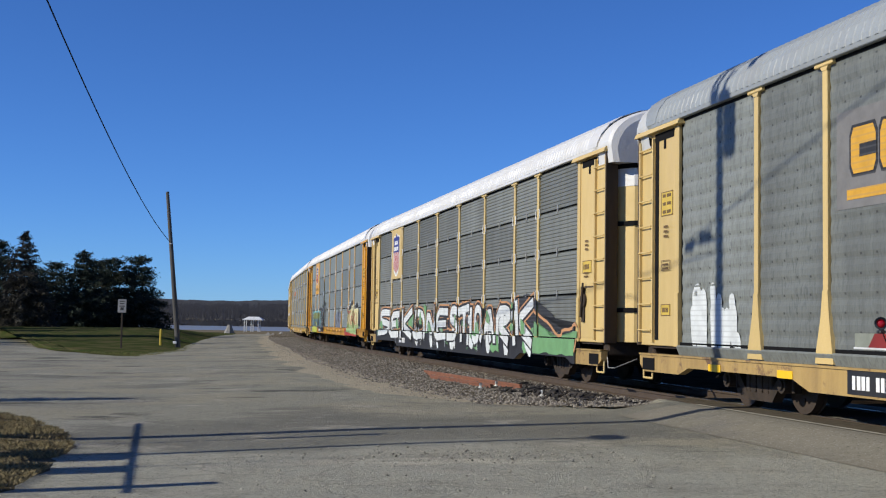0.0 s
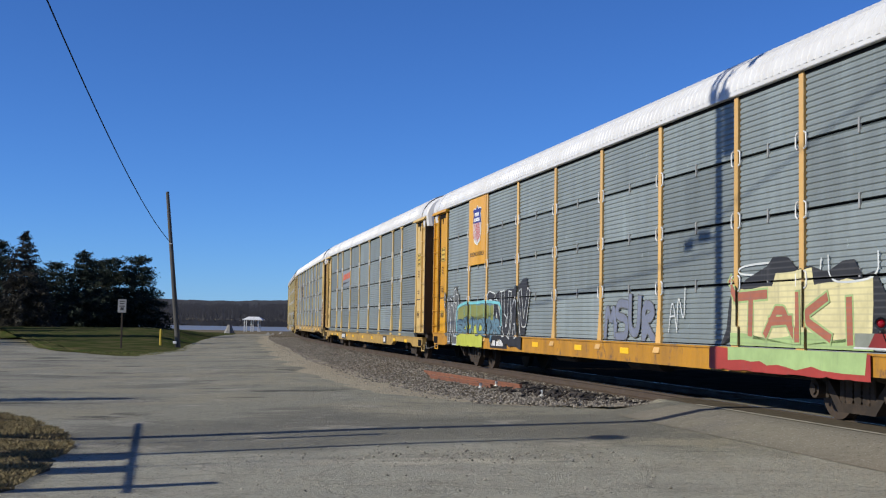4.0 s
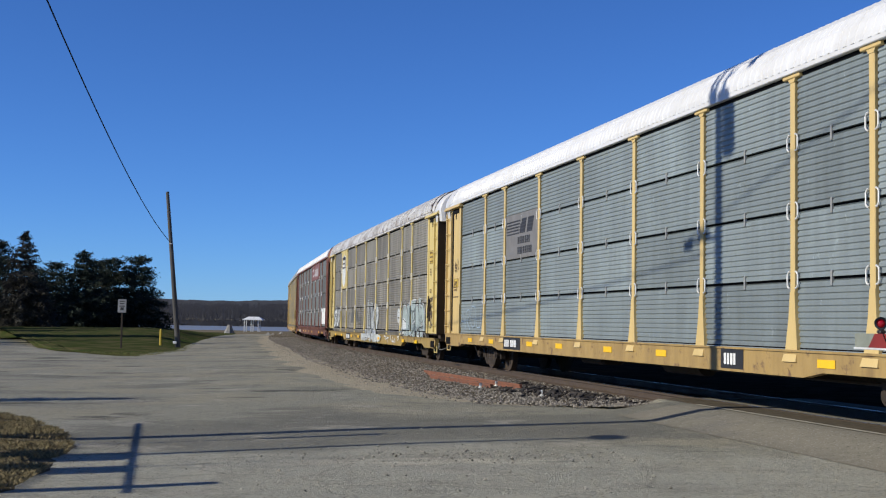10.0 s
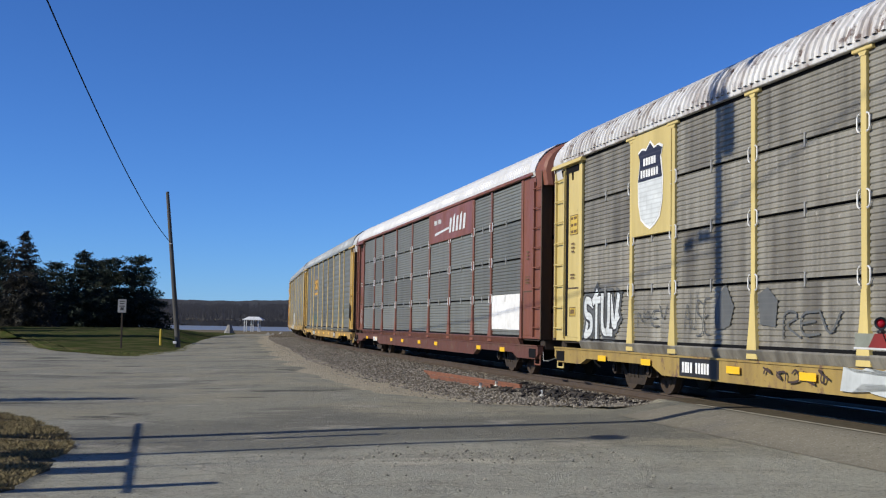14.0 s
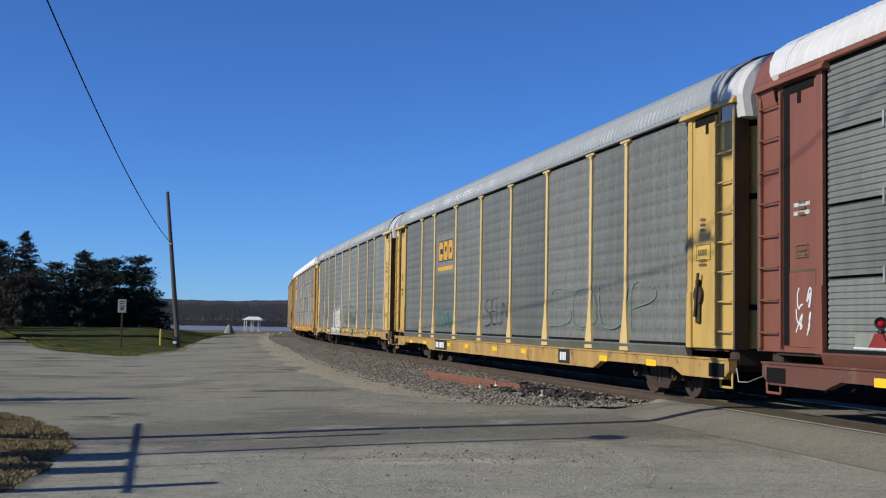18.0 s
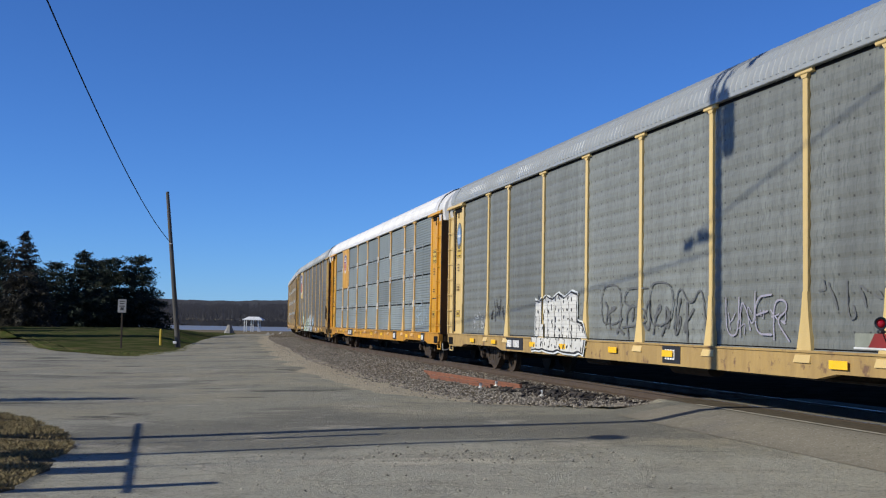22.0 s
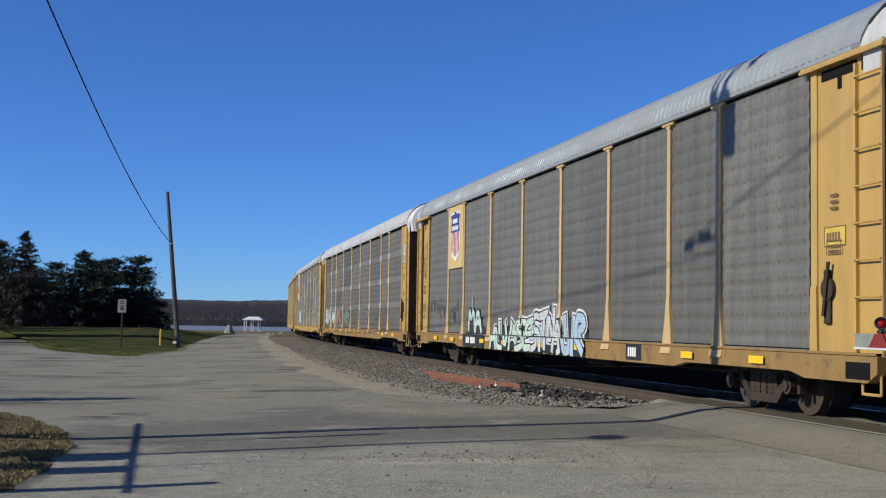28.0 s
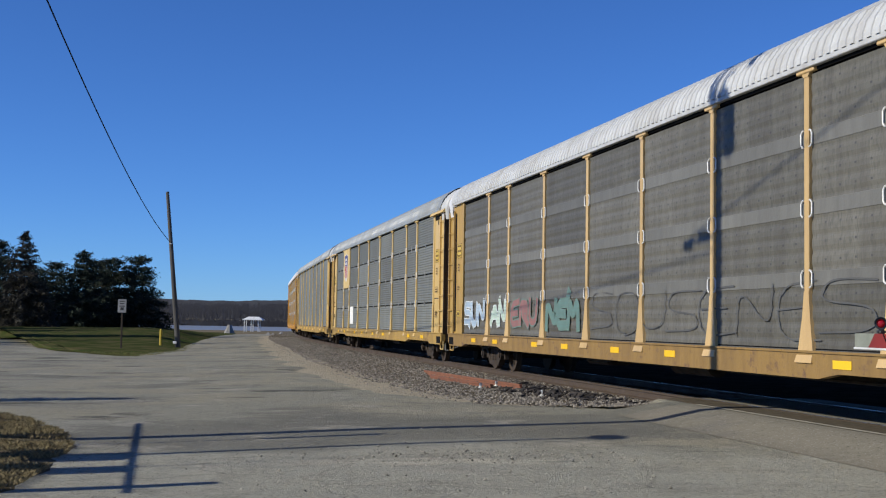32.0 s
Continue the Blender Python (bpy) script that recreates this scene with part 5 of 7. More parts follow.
def gold_letters(car):
    """Three gold letter shapes over a gold underline, in a worn dark field."""
    y = SIDE - 0.006
    part("emblem_field", Form().box((-7.1, y, 2.75), (-4.65, y + 0.012, 4.0)), plain("worn_grey_field", (0.17, 0.165, 0.16), 0.6), car, "grey field behind a railway emblem")
    gold = spray("emblem_gold", (0.60, 0.32, 0.03))
    for i in range(3):
        a = -6.75 + i * 0.66
        block = [(a + 0.06, 3.18), (a + 0.50, 3.18), (a + 0.56, 3.30), (a + 0.56, 3.64), (a + 0.50, 3.76), (a + 0.06, 3.76), (a, 3.64), (a, 3.30)]
        part("emblem_edge", flat([(x + (0.04 if x > a + 0.28 else -0.04), z + (0.04 if z > 3.47 else -0.04)) for x, z in block], y - 0.003, y), PAINT_BLACK, car)
        part("emblem_shape", flat(block, y - 0.006, y - 0.003), gold, car, "gold emblem shape")
        part("emblem_notch", Form().box((a + 0.2, y - 0.009, 3.38 + 0.06 * (i % 2)), (a + (0.58 if i == 0 else 0.40), y - 0.006, 3.54 + 0.06 * (i % 2))), PAINT_BLACK, car)
    part("emblem_underline", Form().box((-6.85, y - 0.004, 2.86), (-4.8, y, 2.99)), gold, car, "gold underline")


def round_emblem(car, x, z, r, pale=False):
    """Upright oval emblem: dark rim, ring, field and a pale cross; the pale kind is white on slate."""
    y = SIDE - 0.010
    blue = spray("emblem_mid_blue", (0.09, 0.22, 0.46))
    for k, (size, mat_, name) in enumerate(((1.0, spray("emblem_slate", (0.05, 0.08, 0.10)), "emblem_rim"), (0.92, PAINT_WHITE if pale else spray("emblem_grey_ring", (0.16, 0.19, 0.20)), "emblem_ring"), (0.68, spray("emblem_slate_blue", (0.07, 0.12, 0.15)) if pale else blue, "emblem_field"))):
        ring = [(x + size * r * 0.82 * math.cos(i * math.tau / 28), z + size * r * 1.05 * math.sin(i * math.tau / 28)) for i in range(28)]
        part(name, flat(ring, y - 0.003 * (k + 1), y - 0.003 * k), mat_, car, "round railway emblem" if k == 0 else "")
    g = Form().box((x - r * 0.10, y - 0.0125, z - r * 0.6), (x + r * 0.10, y - 0.009, z + r * 0.6)).box((x - r * 0.48, y - 0.0122, z - r * 0.09), (x + r * 0.48, y - 0.009, z + r * 0.09))
    part("emblem_cross", g, PAINT_WHITE, car)


# first car: perforated sides, gold emblem, ghost-like white smears
c = add_car(0, 0.8, "perf", CREAM, GREY_ROOF, PERF, "dull grey ridged roof", "grey perforated car carrier with faded yellow posts and gold emblem", low=True)
gold_letters(c)
for k, x in enumerate((-11.6, -10.85, -10.3)):
    scrawl(c, x, x + 0.5, 0.7, 2.0 - 0.15 * k, PAINT_WHITE, 40 + k, lines=3, width=0.2, label="white smear of spray paint")
sill_marks(c, -6.0, 10, True, 1, 0.43)

# second: big white and green piece along the bottom
c = add_car(1, 0.05, "band", CREAM, WHITE_ROOF, STEEL, "white ridged roof", "grey banded car carrier with cream posts and green-white graffiti", gusset=0.12, low=True, brake=True, tape=0)
emblem_panel(c, CREAM)
shield(c, -8.32, 3.75, 1.15, 1.55, BLUE, PAINT_WHITE, True)
notch = [(-12.3, 0.435), (-12.0, 0.435), (-11.6, 0.555), (-8.2, 0.555), (-7.7, 0.395), (7.7, 0.395), (8.2, 0.555), (11.6, 0.555), (12.0, 0.435), (12.2, 0.435)]
part("painted_sill", flat(notch + [(12.2, 0.945), (-12.3, 0.945)], -1.5565, -1.537), PAINT_BLACK, c, "sill painted over in black")
blotch(c, [(-11.9, 0.9), (9.3, 0.9), (9.3, 1.62), (4.0, 1.66), (-11.8, 1.6)], PAINT_BLACK, -1.5660, 0.5, 10)
blotch(c, [(6.6, 1.3), (9.0, 1.2), (12.0, 0.98), (12.15, 1.25), (11.2, 1.2), (10.2, 1.55), (9.4, 1.8), (8.6, 1.95), (7.4, 1.85)], PAINT_BLACK, -1.5670, 0.9, 14, 0.05)
blotch(c, [(9.2, 0.6), (12.15, 0.6), (12.25, 1.12), (11.7, 1.05), (11.2, 1.0), (10.3, 0.98), (9.8, 1.2), (9.2, 1.3)], PAINT_GREEN, -1.5680, 0.58, 15, 0.03)
for k, (x, w, z, h) in enumerate(((-11.8, 0.7, 0.75, 0.5), (-9.0, 0.8, 1.1, 0.5), (-6.0, 0.9, 1.05, 0.45), (-3.4, 0.35, 1.2, 0.65), (-1.6, 0.7, 1.25, 0.4), (-0.8, 1.4, 0.62, 0.35), (2.0, 0.5, 1.05, 0.55), (2.9, 1.2, 0.6, 0.35), (5.4, 0.9, 0.6, 0.36), (7.2, 0.5, 1.1, 0.6), (8.4, 0.8, 0.6, 0.5))):
    blotch(c, [(x, z), (x + w, z), (x + w, z + h), (x, z + h)], PAINT_GREEN, -1.5675 - 0.0001 * k, 0.5, 30 + k, 0.12)
rim = rounded([(9.0, 1.62), (9.6, 1.4), (10.2, 1.28), (10.8, 1.0), (11.1, 1.0), (11.15, 1.13), (11.8, 1.15), (12.2, 1.3), (12.35, 1.0), (12.2, 0.7)], 1)
g = Form()
ribbon(g, rim, 0.07, -1.5715)
sprayed(c, g, PAINT_TAN, 0.5)
spans = [(-11.85, -9.4), (-9.4, -7.4), (-7.3, -5.0), (-4.9, -3.05), (-3.0, -1.45), (-1.45, 0.4), (0.45, 1.75), (1.75, 2.8), (2.8, 3.4), (3.4, 4.4), (4.4, 5.6), (5.6, 7.3), (7.4, 9.2)]
graffiti(c, "SEKONESTIOARK", 0, 0, 0.70, 1.79, PAINT_WHITE, PAINT_BLACK, 0.22, 11, -1.5705, PAINT_BLACK, rim=PAINT_TAN, grow=0.07, low=0.5, spans=spans, drips=2, push=1.06, wild=0.05, line=0.05, rim_low=1.45)
for k, (x, z, w, h) in enumerate(((-11.5, 1.0, 0.5, 0.3), (-8.2, 1.05, 0.45, 0.35), (-6.4, 0.95, 0.3, 0.3), (-4.0, 1.2, 0.35, 0.4), (-2.6, 0.95, 0.4, 0.3), (-0.9, 1.0, 0.45, 0.3), (1.1, 1.15, 0.3, 0.4), (3.6, 0.95, 0.4, 0.35), (4.8, 1.3, 0.3, 0.3), (6.2, 0.95, 0.45, 0.3), (8.0, 1.05, 0.4, 0.35))):
    blotch(c, [(x, z), (x + w, z - 0.05), (x + w * 0.9, z + h * 0.5), (x + w * 0.4, z + h), (x - 0.05, z + h * 0.8)], PAINT_GREEN, -1.5790 - 0.0001 * k, 0.9, 130 + k, 0.06)
g = Form()
rng = random.Random(19)
for a, b in spans:
    for k in range(3):
        x, z = rng.uniform(a, b), rng.uniform(0.95, 1.6)
        ribbon(g, [(x, z), (x + rng.uniform(-0.1, 0.1), z - rng.uniform(0.1, 0.35))], rng.uniform(0.02, 0.06), -1.5800)
sprayed(c, g, PAINT_GREY, 0.5)
g = Form()
rng = random.Random(17)
for k, x in enumerate((-4.3, -1.9, -1.1, 0.9, 1.2, 3.1, 5.2, 6.9, 8.6)):
    lean, w = rng.uniform(0.05, 0.45), rng.uniform(0.16, 0.42)
    ribbon(g, [(x, 0.93), (x + lean * 0.4, 0.74), (x + lean, rng.uniform(0.5, 0.66))], w, -1.5693 - 0.0002 * k)
sprayed(c, g, PAINT_WHITE, 0.47)
sill_marks(c, -6.6, 10, False, 2, 0.47, -1.557)

# third: deep yellow, bright shield, teal piece
c = add_car(2, -0.05, "band", ORANGE, WHITE_ROOF, BLUEGREY, "white ridged roof", "grey banded car carrier with deep yellow posts and teal graffiti", gusset=0.12, tee=False, post_colour=PEACH)
emblem_panel(c, ORANGE)
shield(c, -8.32, 3.95, 0.85, 1.05, BLUE, PAINT_WHITE, True)
letters(c, "BUILDING AMERICA", -8.32, 3.1, 0.17, PAINT_BLACK, SIDE - 0.052)
graffiti(c, "VNZ", -12.0, -10.4, 0.66, 2.0, PAINT_FAINT, PAINT_WHITE, 0.2, 21, -1.5670, cloud=PAINT_FAINT, line=0.028, wild=0.12, low=0.6)
blotch(c, [(-7.3, 0.95), (-3.8, 0.62), (-3.4, 1.9), (-3.55, 2.35), (-4.5, 2.15), (-7.3, 1.95)], PAINT_BLACK, -1.5670, 0.6, 22, 0.06)
graffiti(c, "SNUAV", -7.3, -3.4, 0.95, 2.1, PAINT_BLACK, PAINT_WHITE, 0.2, 24, -1.5680, line=0.03, low=0.6)
blotch(c, [(-10.7, 0.98), (-5.85, 0.98), (-5.8, 1.76), (-7.5, 1.80), (-9.2, 1.84), (-10.6, 1.72)], PAINT_BLUE, -1.5715, 0.6, 25, 0.03)
blotch(c, [(-10.6, 1.36), (-5.9, 1.36), (-5.85, 1.70), (-7.5, 1.75), (-9.2, 1.78), (-10.55, 1.66)], PAINT_OLIVE, -1.5725, 0.6, 26, 0.03)
blotch(c, [(-10.5, 0.6), (-7.4, 0.6), (-7.3, 1.1), (-8.8, 1.3), (-9.3, 1.2), (-10.4, 0.95)], PAINT_LIME, -1.5730, 0.6, 27, 0.04)
graffiti(c, "SEUMOZUR", -10.5, -5.9, 0.95, 1.42, PAINT_BLUE, PAINT_BLACK, 0.11, 28, -1.5740, line=0.02, low=0.6)
g = Form()
ribbon(g, rounded([(-10.65, 1.05), (-10.62, 1.7), (-10.2, 1.76), (-9.5, 1.84), (-8.6, 1.80), (-7.4, 1.84), (-6.5, 1.80), (-5.8, 1.76), (-5.78, 1.2)], 1), 0.075, -1.5845)
for x in (-9.75, -9.0, -8.3, -7.6, -6.9):
    ribbon(g, [(x, 1.78), (x + 0.05, 1.38)], 0.025, -1.5845)
sprayed(c, g, PAINT_CYAN, 0.6)
graffiti(c, "MSUR", 1.7, 4.2, 0.98, 1.75, PAINT_GHOSTBLUE, PAINT_FAINT, 0.14, 29, line=0.02)
graffiti(c, "AN", 4.8, 5.5, 1.2, 1.9, None, PAINT_WHITE, 0.03, 31)
blotch(c, [(6.9, 1.0), (11.5, 1.0), (11.3, 1.75), (10.6, 2.05), (8.5, 2.15), (7.2, 1.85)], PAINT_BLACK, -1.5665, 0.6, 32, 0.1)
blotch(c, [(6.6, 0.6), (11.1, 0.6), (11.1, 0.93), (6.6, 0.93)], PAINT_RED, -1.5680, 0.6, 33, 0.02)
blotch(c, [(7.25, 0.9), (11.0, 0.9), (11.0, 1.86), (9.6, 1.84), (9.55, 2.02), (8.6, 2.02), (8.5, 1.84), (7.3, 1.8)], PAINT_PALE, -1.5690, 0.6, 34, 0.03)
blotch(c, [(7.25, 0.72), (11.0, 0.72), (11.0, 1.12), (10.4, 1.08), (9.4, 1.16), (8.2, 1.08), (7.3, 1.14)], PAINT_LEAF, -1.5700, 0.6, 35, 0.05)
graffiti(c, "TAKI", 7.4, 10.9, 1.08, 1.72, PAINT_RUST, PAINT_LEAF, 0.13, 23, -1.5710, line=0.03, low=0.6)
graffiti(c, "SNU", 7.3, 11.2, 1.8, 2.2, None, PAINT_WHITE, 0.03, 36)
sill_marks(c, -5.9, 11, True, 3)

# fourth: orange slanted emblem
c = add_car(3, -0.2, "band", YELLOW, WHITE_ROOF, BLUEGREY, "white ridged roof", "blue-grey banded car carrier with pale yellow posts and orange emblem", gusset=0.2, low=True)
y = SIDE - 0.006
part("emblem_field", Form().box((-7.25, y, 2.95), (-4.5, y + 0.012, 3.72)), plain("flat_grey_field", (0.22, 0.25, 0.28), 0.5), c, "flat grey field of an emblem")
g = Form()
for i in range(4):
    a = -7.05 + i * 0.62
    g.along([(a, 3.26 + 0.02 * i), (a + 0.5, 3.28 + 0.02 * i), (a + 0.58, 3.55 + 0.02 * i), (a + 0.08, 3.53 + 0.02 * i)], y - 0.005, y, 1)
part("emblem_shape", g, PAINT_ORANGE, c, "slanted orange emblem")
part("emblem_underline", flat([(-7.15, 3.06), (-5.2, 3.12), (-4.6, 3.2), (-5.2, 3.17), (-7.15, 3.15)], y - 0.005, y), PAINT_BLACK, c)
sill_marks(c, -6.0, 10, True, 4, 0.43)
sill_marks(c, 6.2, 4, True, 5, 0.43)

# fifth: black striped emblem, red corner
c = add_car(4, -0.45, "band", CREAM, WHITE_ROOF, BLUEGREY, "white ridged roof", "blue-grey banded car carrier with cream posts and black striped emblem", gusset=0.17)
part("emblem_field", Form().box((-7.25, y, 2.85), (-4.5, y + 0.012, 3.95)), plain("worn_grey_field", (0.17, 0.165, 0.16), 0.6), c, "worn grey field of an emblem")
g = Form()
for k in range(5):
    g.box((-7.2, y - 0.005, 3.45 + k * 0.075), (-6.1 + 0.03 * k, y, 3.485 + k * 0.075))
for i in range(2):
    g.along([(-6.05 + i * 0.6, 3.45), (-5.6 + i * 0.6, 3.45), (-5.45 + i * 0.6, 3.8), (-5.9 + i * 0.6, 3.8)], y - 0.005, y, 1)
for q, n in ((3.2, 7), (2.95, 8)):
    bars_of_text(g, -6.2, q, 0.17, n, y - 0.005, 0.9, n)
part("emblem_shape", g, PAINT_BLACK, c, "black striped emblem")
part("painted_corner", flat([(12.28, 1.05), (13.15, 1.05), (13.15, 2.3), (12.9, 2.35), (12.5, 2.2), (12.28, 1.8)], SIDE - 0.036, SIDE - 0.031), spray("dark_red", (0.19, 0.02, 0.022)), c, "red painted corner")
part("painted_corner", flat([(12.28, 1.95), (12.5, 2.3), (13.15, 2.45), (13.15, 2.6), (12.6, 2.5), (12.28, 2.2)], SIDE - 0.0365, SIDE - 0.031), PAINT_WHITE, c, "white painted edge")
graffiti(c, "ASE", 12.35, 13.05, 1.15, 1.9, None, PAINT_WHITE, 0.05, 41, y=SIDE - 0.04)
graffiti(c, "AROU", -12.0, -9.6, 1.1, 1.7, None, PAINT_SKY, 0.022, 42)
scrawl(c, -12.85, -12.35, 2.75, 3.2, PAINT_BROWN, 47, y=SIDE - 0.016, lines=3, width=0.025)
sill_marks(c, -6.4, 10, True, 6)
sill_marks(c, 5.6, 4, True, 7)

# sixth: stained sides, rusty roof
c = add_car(5, -0.42, "band", LEMON, RUST_ROOF, DULL, "rust-stained white corrugated roof", "brown-stained grey car carrier with yellow posts and rusty roof", gusset=0.15, ridge=0.035, low=True, brake=True, tape=0.038)
emblem_panel(c, LEMON)
shield(c, -8.32, 3.75, 1.1, 1.5, NAVY, PAINT_WHITE, False)
graffiti(c, "STUV", -11.9, -9.9, 1.0, 1.85, PAINT_WHITE, PAINT_BLACK, 0.14, 51, line=0.035, cloud=PAINT_FAINT)
# pale piece in the middle, with black inner lines and a white edge
blotch(c, [(-1.9, 0.5), (3.2, 0.5), (3.4, 0.62), (2.4, 0.74), (0.0, 0.72), (-1.8, 0.72)], PAINT_PALEGREY, -1.5670, 0.42, 50, 0.08)
graffiti(c, "IUAR", -0.9, 2.3, 0.5, 2.05, PAINT_PALEGREY, PAINT_BLACK, 0.22, 53, -1.5690, PAINT_WHITE, grow=0.06, low=0.42, line=0.03)
graffiti(c, "NKV", -0.7, 1.9, 0.6, 1.9, None, PAINT_BLACK, 0.035, 57, -1.5800, low=0.42, wild=0.14)
# the same hand again at the leading end
PAINT_TEALGREY = spray("pale_teal_grey", (0.34, 0.41, 0.40))
graffiti(c, "ARENM", 7.7, 11.75, 0.80, 2.0, PAINT_TEALGREY, PAINT_BLACK, 0.30, 52, -1.5690, PAINT_WHITE, grow=0.07, low=0.77, line=0.025, wild=0.09)
graffiti(c, "EVNUA", 7.8, 11.7, 0.62, 1.9, None, PAINT_BLACK, 0.03, 59, -1.5800, wild=0.18, low=0.42)
blotch(c, [(7.6, 1.0), (8.5, 1.0), (8.4, 1.3), (8.1, 1.42), (7.7, 1.3)], PAINT_WHITE, -1.5785, 0.9, 60, 0.03)
graffiti(c, "EO", 6.6, 7.5, 1.25, 1.75, PAINT_PALEGREY, PAINT_WHITE, 0.1, 61, line=0.02)
blotch(c, [(-5.75, 1.25), (-5.2, 1.22), (-5.05, 1.55), (-5.3, 1.85), (-5.65, 1.75)], PAINT_FAINT, SIDE - 0.014, 0.9, 62, 0.05)
blotch(c, [(-4.2, 1.3), (-3.8, 1.25), (-3.65, 1.6), (-3.95, 1.85), (-4.25, 1.7)], PAINT_FAINT, SIDE - 0.014, 0.9, 63, 0.05)
graffiti(c, "AUSE", -6.9, -5.9, 1.1, 1.75, None, PAINT_FAINT, 0.025, 54)
graffiti(c, "NAEV", -9.0, -7.6, 1.25, 1.6, None, PAINT_FAINT, 0.025, 55)
graffiti(c, "REV", -3.6, -2.0, 1.1, 1.5, None, PAINT_FAINT, 0.035, 64)
scrawl(c, -4.0, -2.1, 0.5, 0.7, PAINT_BROWN, 65, y=-1.5675, lines=5, width=0.03)
scrawl(c, 4.2, 7.6, 0.48, 0.74, PAINT_WHITE, 66, y=-1.5675, lines=6, width=0.04)
for k, z in enumerate((1.0, 1.3, 1.6)):
    scrawl(c, 12.35, 13.05, z, z + 0.5, PAINT_BROWN, 56 + 7 * k, y=SIDE - 0.016, lines=3, width=0.05)
sill_marks(c, -6.2, 10, True, 8, 0.43)

# seventh: maroon, script emblem, white square
c = add_car(6, -0.35, "band", MAROON, WHITE_ROOF, STEEL, "white ridged roof", "grey banded car carrier with maroon frame and maroon emblem panel", gusset=0.17, hood=(False, True), tee=False, low=True, cap=MAROON)
emblem_panel(c, MAROON, 1.55, 7.28, 3.78)
y = SIDE - 0.052
g = Form()
bars_of_text(g, 2.3, 4.35, 0.14, 9, y, 0.8, 61)
g.along([(2.4, 4.08), (4.6, 4.18), (4.6, 4.12), (2.4, 4.0)], y, y + 0.004, 1)
for i in range(5):
    a = 4.4 + i * 0.44
    g.along([(a, 3.98), (a + 0.26, 3.98), (a + 0.36, 4.42 + 0.1 * (i % 2)), (a + 0.12, 4.42)], y, y + 0.004, 1)
part("emblem_shape", g, PAINT_WHITE, c, "white script emblem")
part("patch_panel", Form().box((9.4, SIDE - 0.012, 1.1), (12.0, SIDE + 0.01, 1.98), 0.004), WHITE, c, "clean white replacement panel")
for k, z in enumerate((1.15, 1.45)):
    scrawl(c, -12.85, -12.4, z, z + 0.35, PAINT_WHITE, 62 + k, y=SIDE - 0.016, lines=2, width=0.03)
notice(c, -12.95, 2.75, 0.55, 0.3, 2, 64, PAINT_WHITE, SIDE - 0.014, False)
sill_marks(c, -8.4, 9, False, 9, 0.43)

# eighth: perforated, gold emblem
c = add_car(7, -0.2, "perf", TAN, GREY_ROOF, PERF_MID, "dull grey ridged roof", "grey perforated covered car carrier with yellow posts and a gold emblem", gusset=0.2, low=True, brake=True, post_colour=CREAM)
gold_letters(c)
graffiti(c, "SEUN", -0.9, 1.3, 1.2, 1.95, None, PAINT_BLACK, 0.03, 71)
graffiti(c, "SOUP", 4.6, 11.0, 1.2, 2.1, None, PAINT_GHOST, 0.028, 72)
scrawl(c, -7.1, -4.6, 1.05, 1.75, spray("thin_teal", (0.09, 0.21, 0.19)), 73, lines=22, width=0.032)
sill_marks(c, -6.0, 11, True, 10, 0.43)
sill_marks(c, 5.9, 4, True, 11, 0.43)

# ninth: perforated, white block piece, round emblem at its rear
c = add_car(8, 0.0, "perf", CREAM, GREY_ROOF, PERF, "dull grey ridged roof", "grey perforated covered car carrier with cream posts and white block graffiti", gusset=0.2, tape=0.038)
block = [(-4.98, 0.62), (-3.0, 0.62), (-1.35, 0.62), (-1.22, 0.95), (-1.45, 1.28), (-1.98, 1.34), (-1.96, 1.93), (-2.35, 2.0), (-2.8, 1.88), (-3.2, 1.97), (-3.7, 1.84), (-4.2, 1.92), (-4.6, 1.80), (-5.0, 1.84)]
for k, (mat_, inset) in enumerate(((PAINT_WHITE, 0.0), (PAINT_BLACK, 0.035), (PAINT_BLOCK, 0.075))):
    ring = [(x + (inset if x < -3.2 else -inset), z + (inset if z < 1.0 else -inset)) for x, z in block]
    blotch(c, ring, mat_, -1.567 - 0.002 * k, 0.59, 90, 0.025, JOINTS[:1])
rng = random.Random(88)
g = Form()
for k in range(13):
    for q in range(6):
        x, z = -4.78 + 0.27 * k + rng.uniform(-0.05, 0.05), 0.76 + 0.2 * q + rng.uniform(-0.04, 0.04)
        if z < 1.18 or x < -2.15:
            ribbon(g, [(x, z), (x + rng.uniform(-0.06, 0.06), z + rng.uniform(-0.05, 0.1))], rng.uniform(0.03, 0.075), -1.5740)
for k in range(6):
    a = -4.55 + 0.5 * k
    ribbon(g, rounded([(a, 1.72), (a + 0.1, 1.2), (a - 0.05, 0.75)], 1), 0.022, -1.5742)
sprayed(c, g, PAINT_BLACK, 0.66, gaps=JOINTS[:1])
graffiti(c, "AN", -11.0, -9.5, 1.05, 1.7, None, PAINT_GREY, 0.022, 82)
scrawl(c, -11.0, -9.6, 1.05, 1.6, PAINT_WHITE, 92, lines=3, width=0.022)
scrawl(c, -9.0, -7.6, 1.3, 2.0, PAINT_BLACK, 83)
graffiti(c, "OSOM", -0.6, 4.2, 1.2, 2.0, None, PAINT_FAINT, 0.035, 84)
graffiti(c, "UNER", 4.9, 6.9, 1.1, 1.75, None, spray("faded_lilac", (0.30, 0.29, 0.36)), 0.028, 85)
scrawl(c, 5.0, 6.9, 1.1, 1.6, spray("faded_lilac", (0.30, 0.29, 0.36)), 89, lines=6, width=0.022)
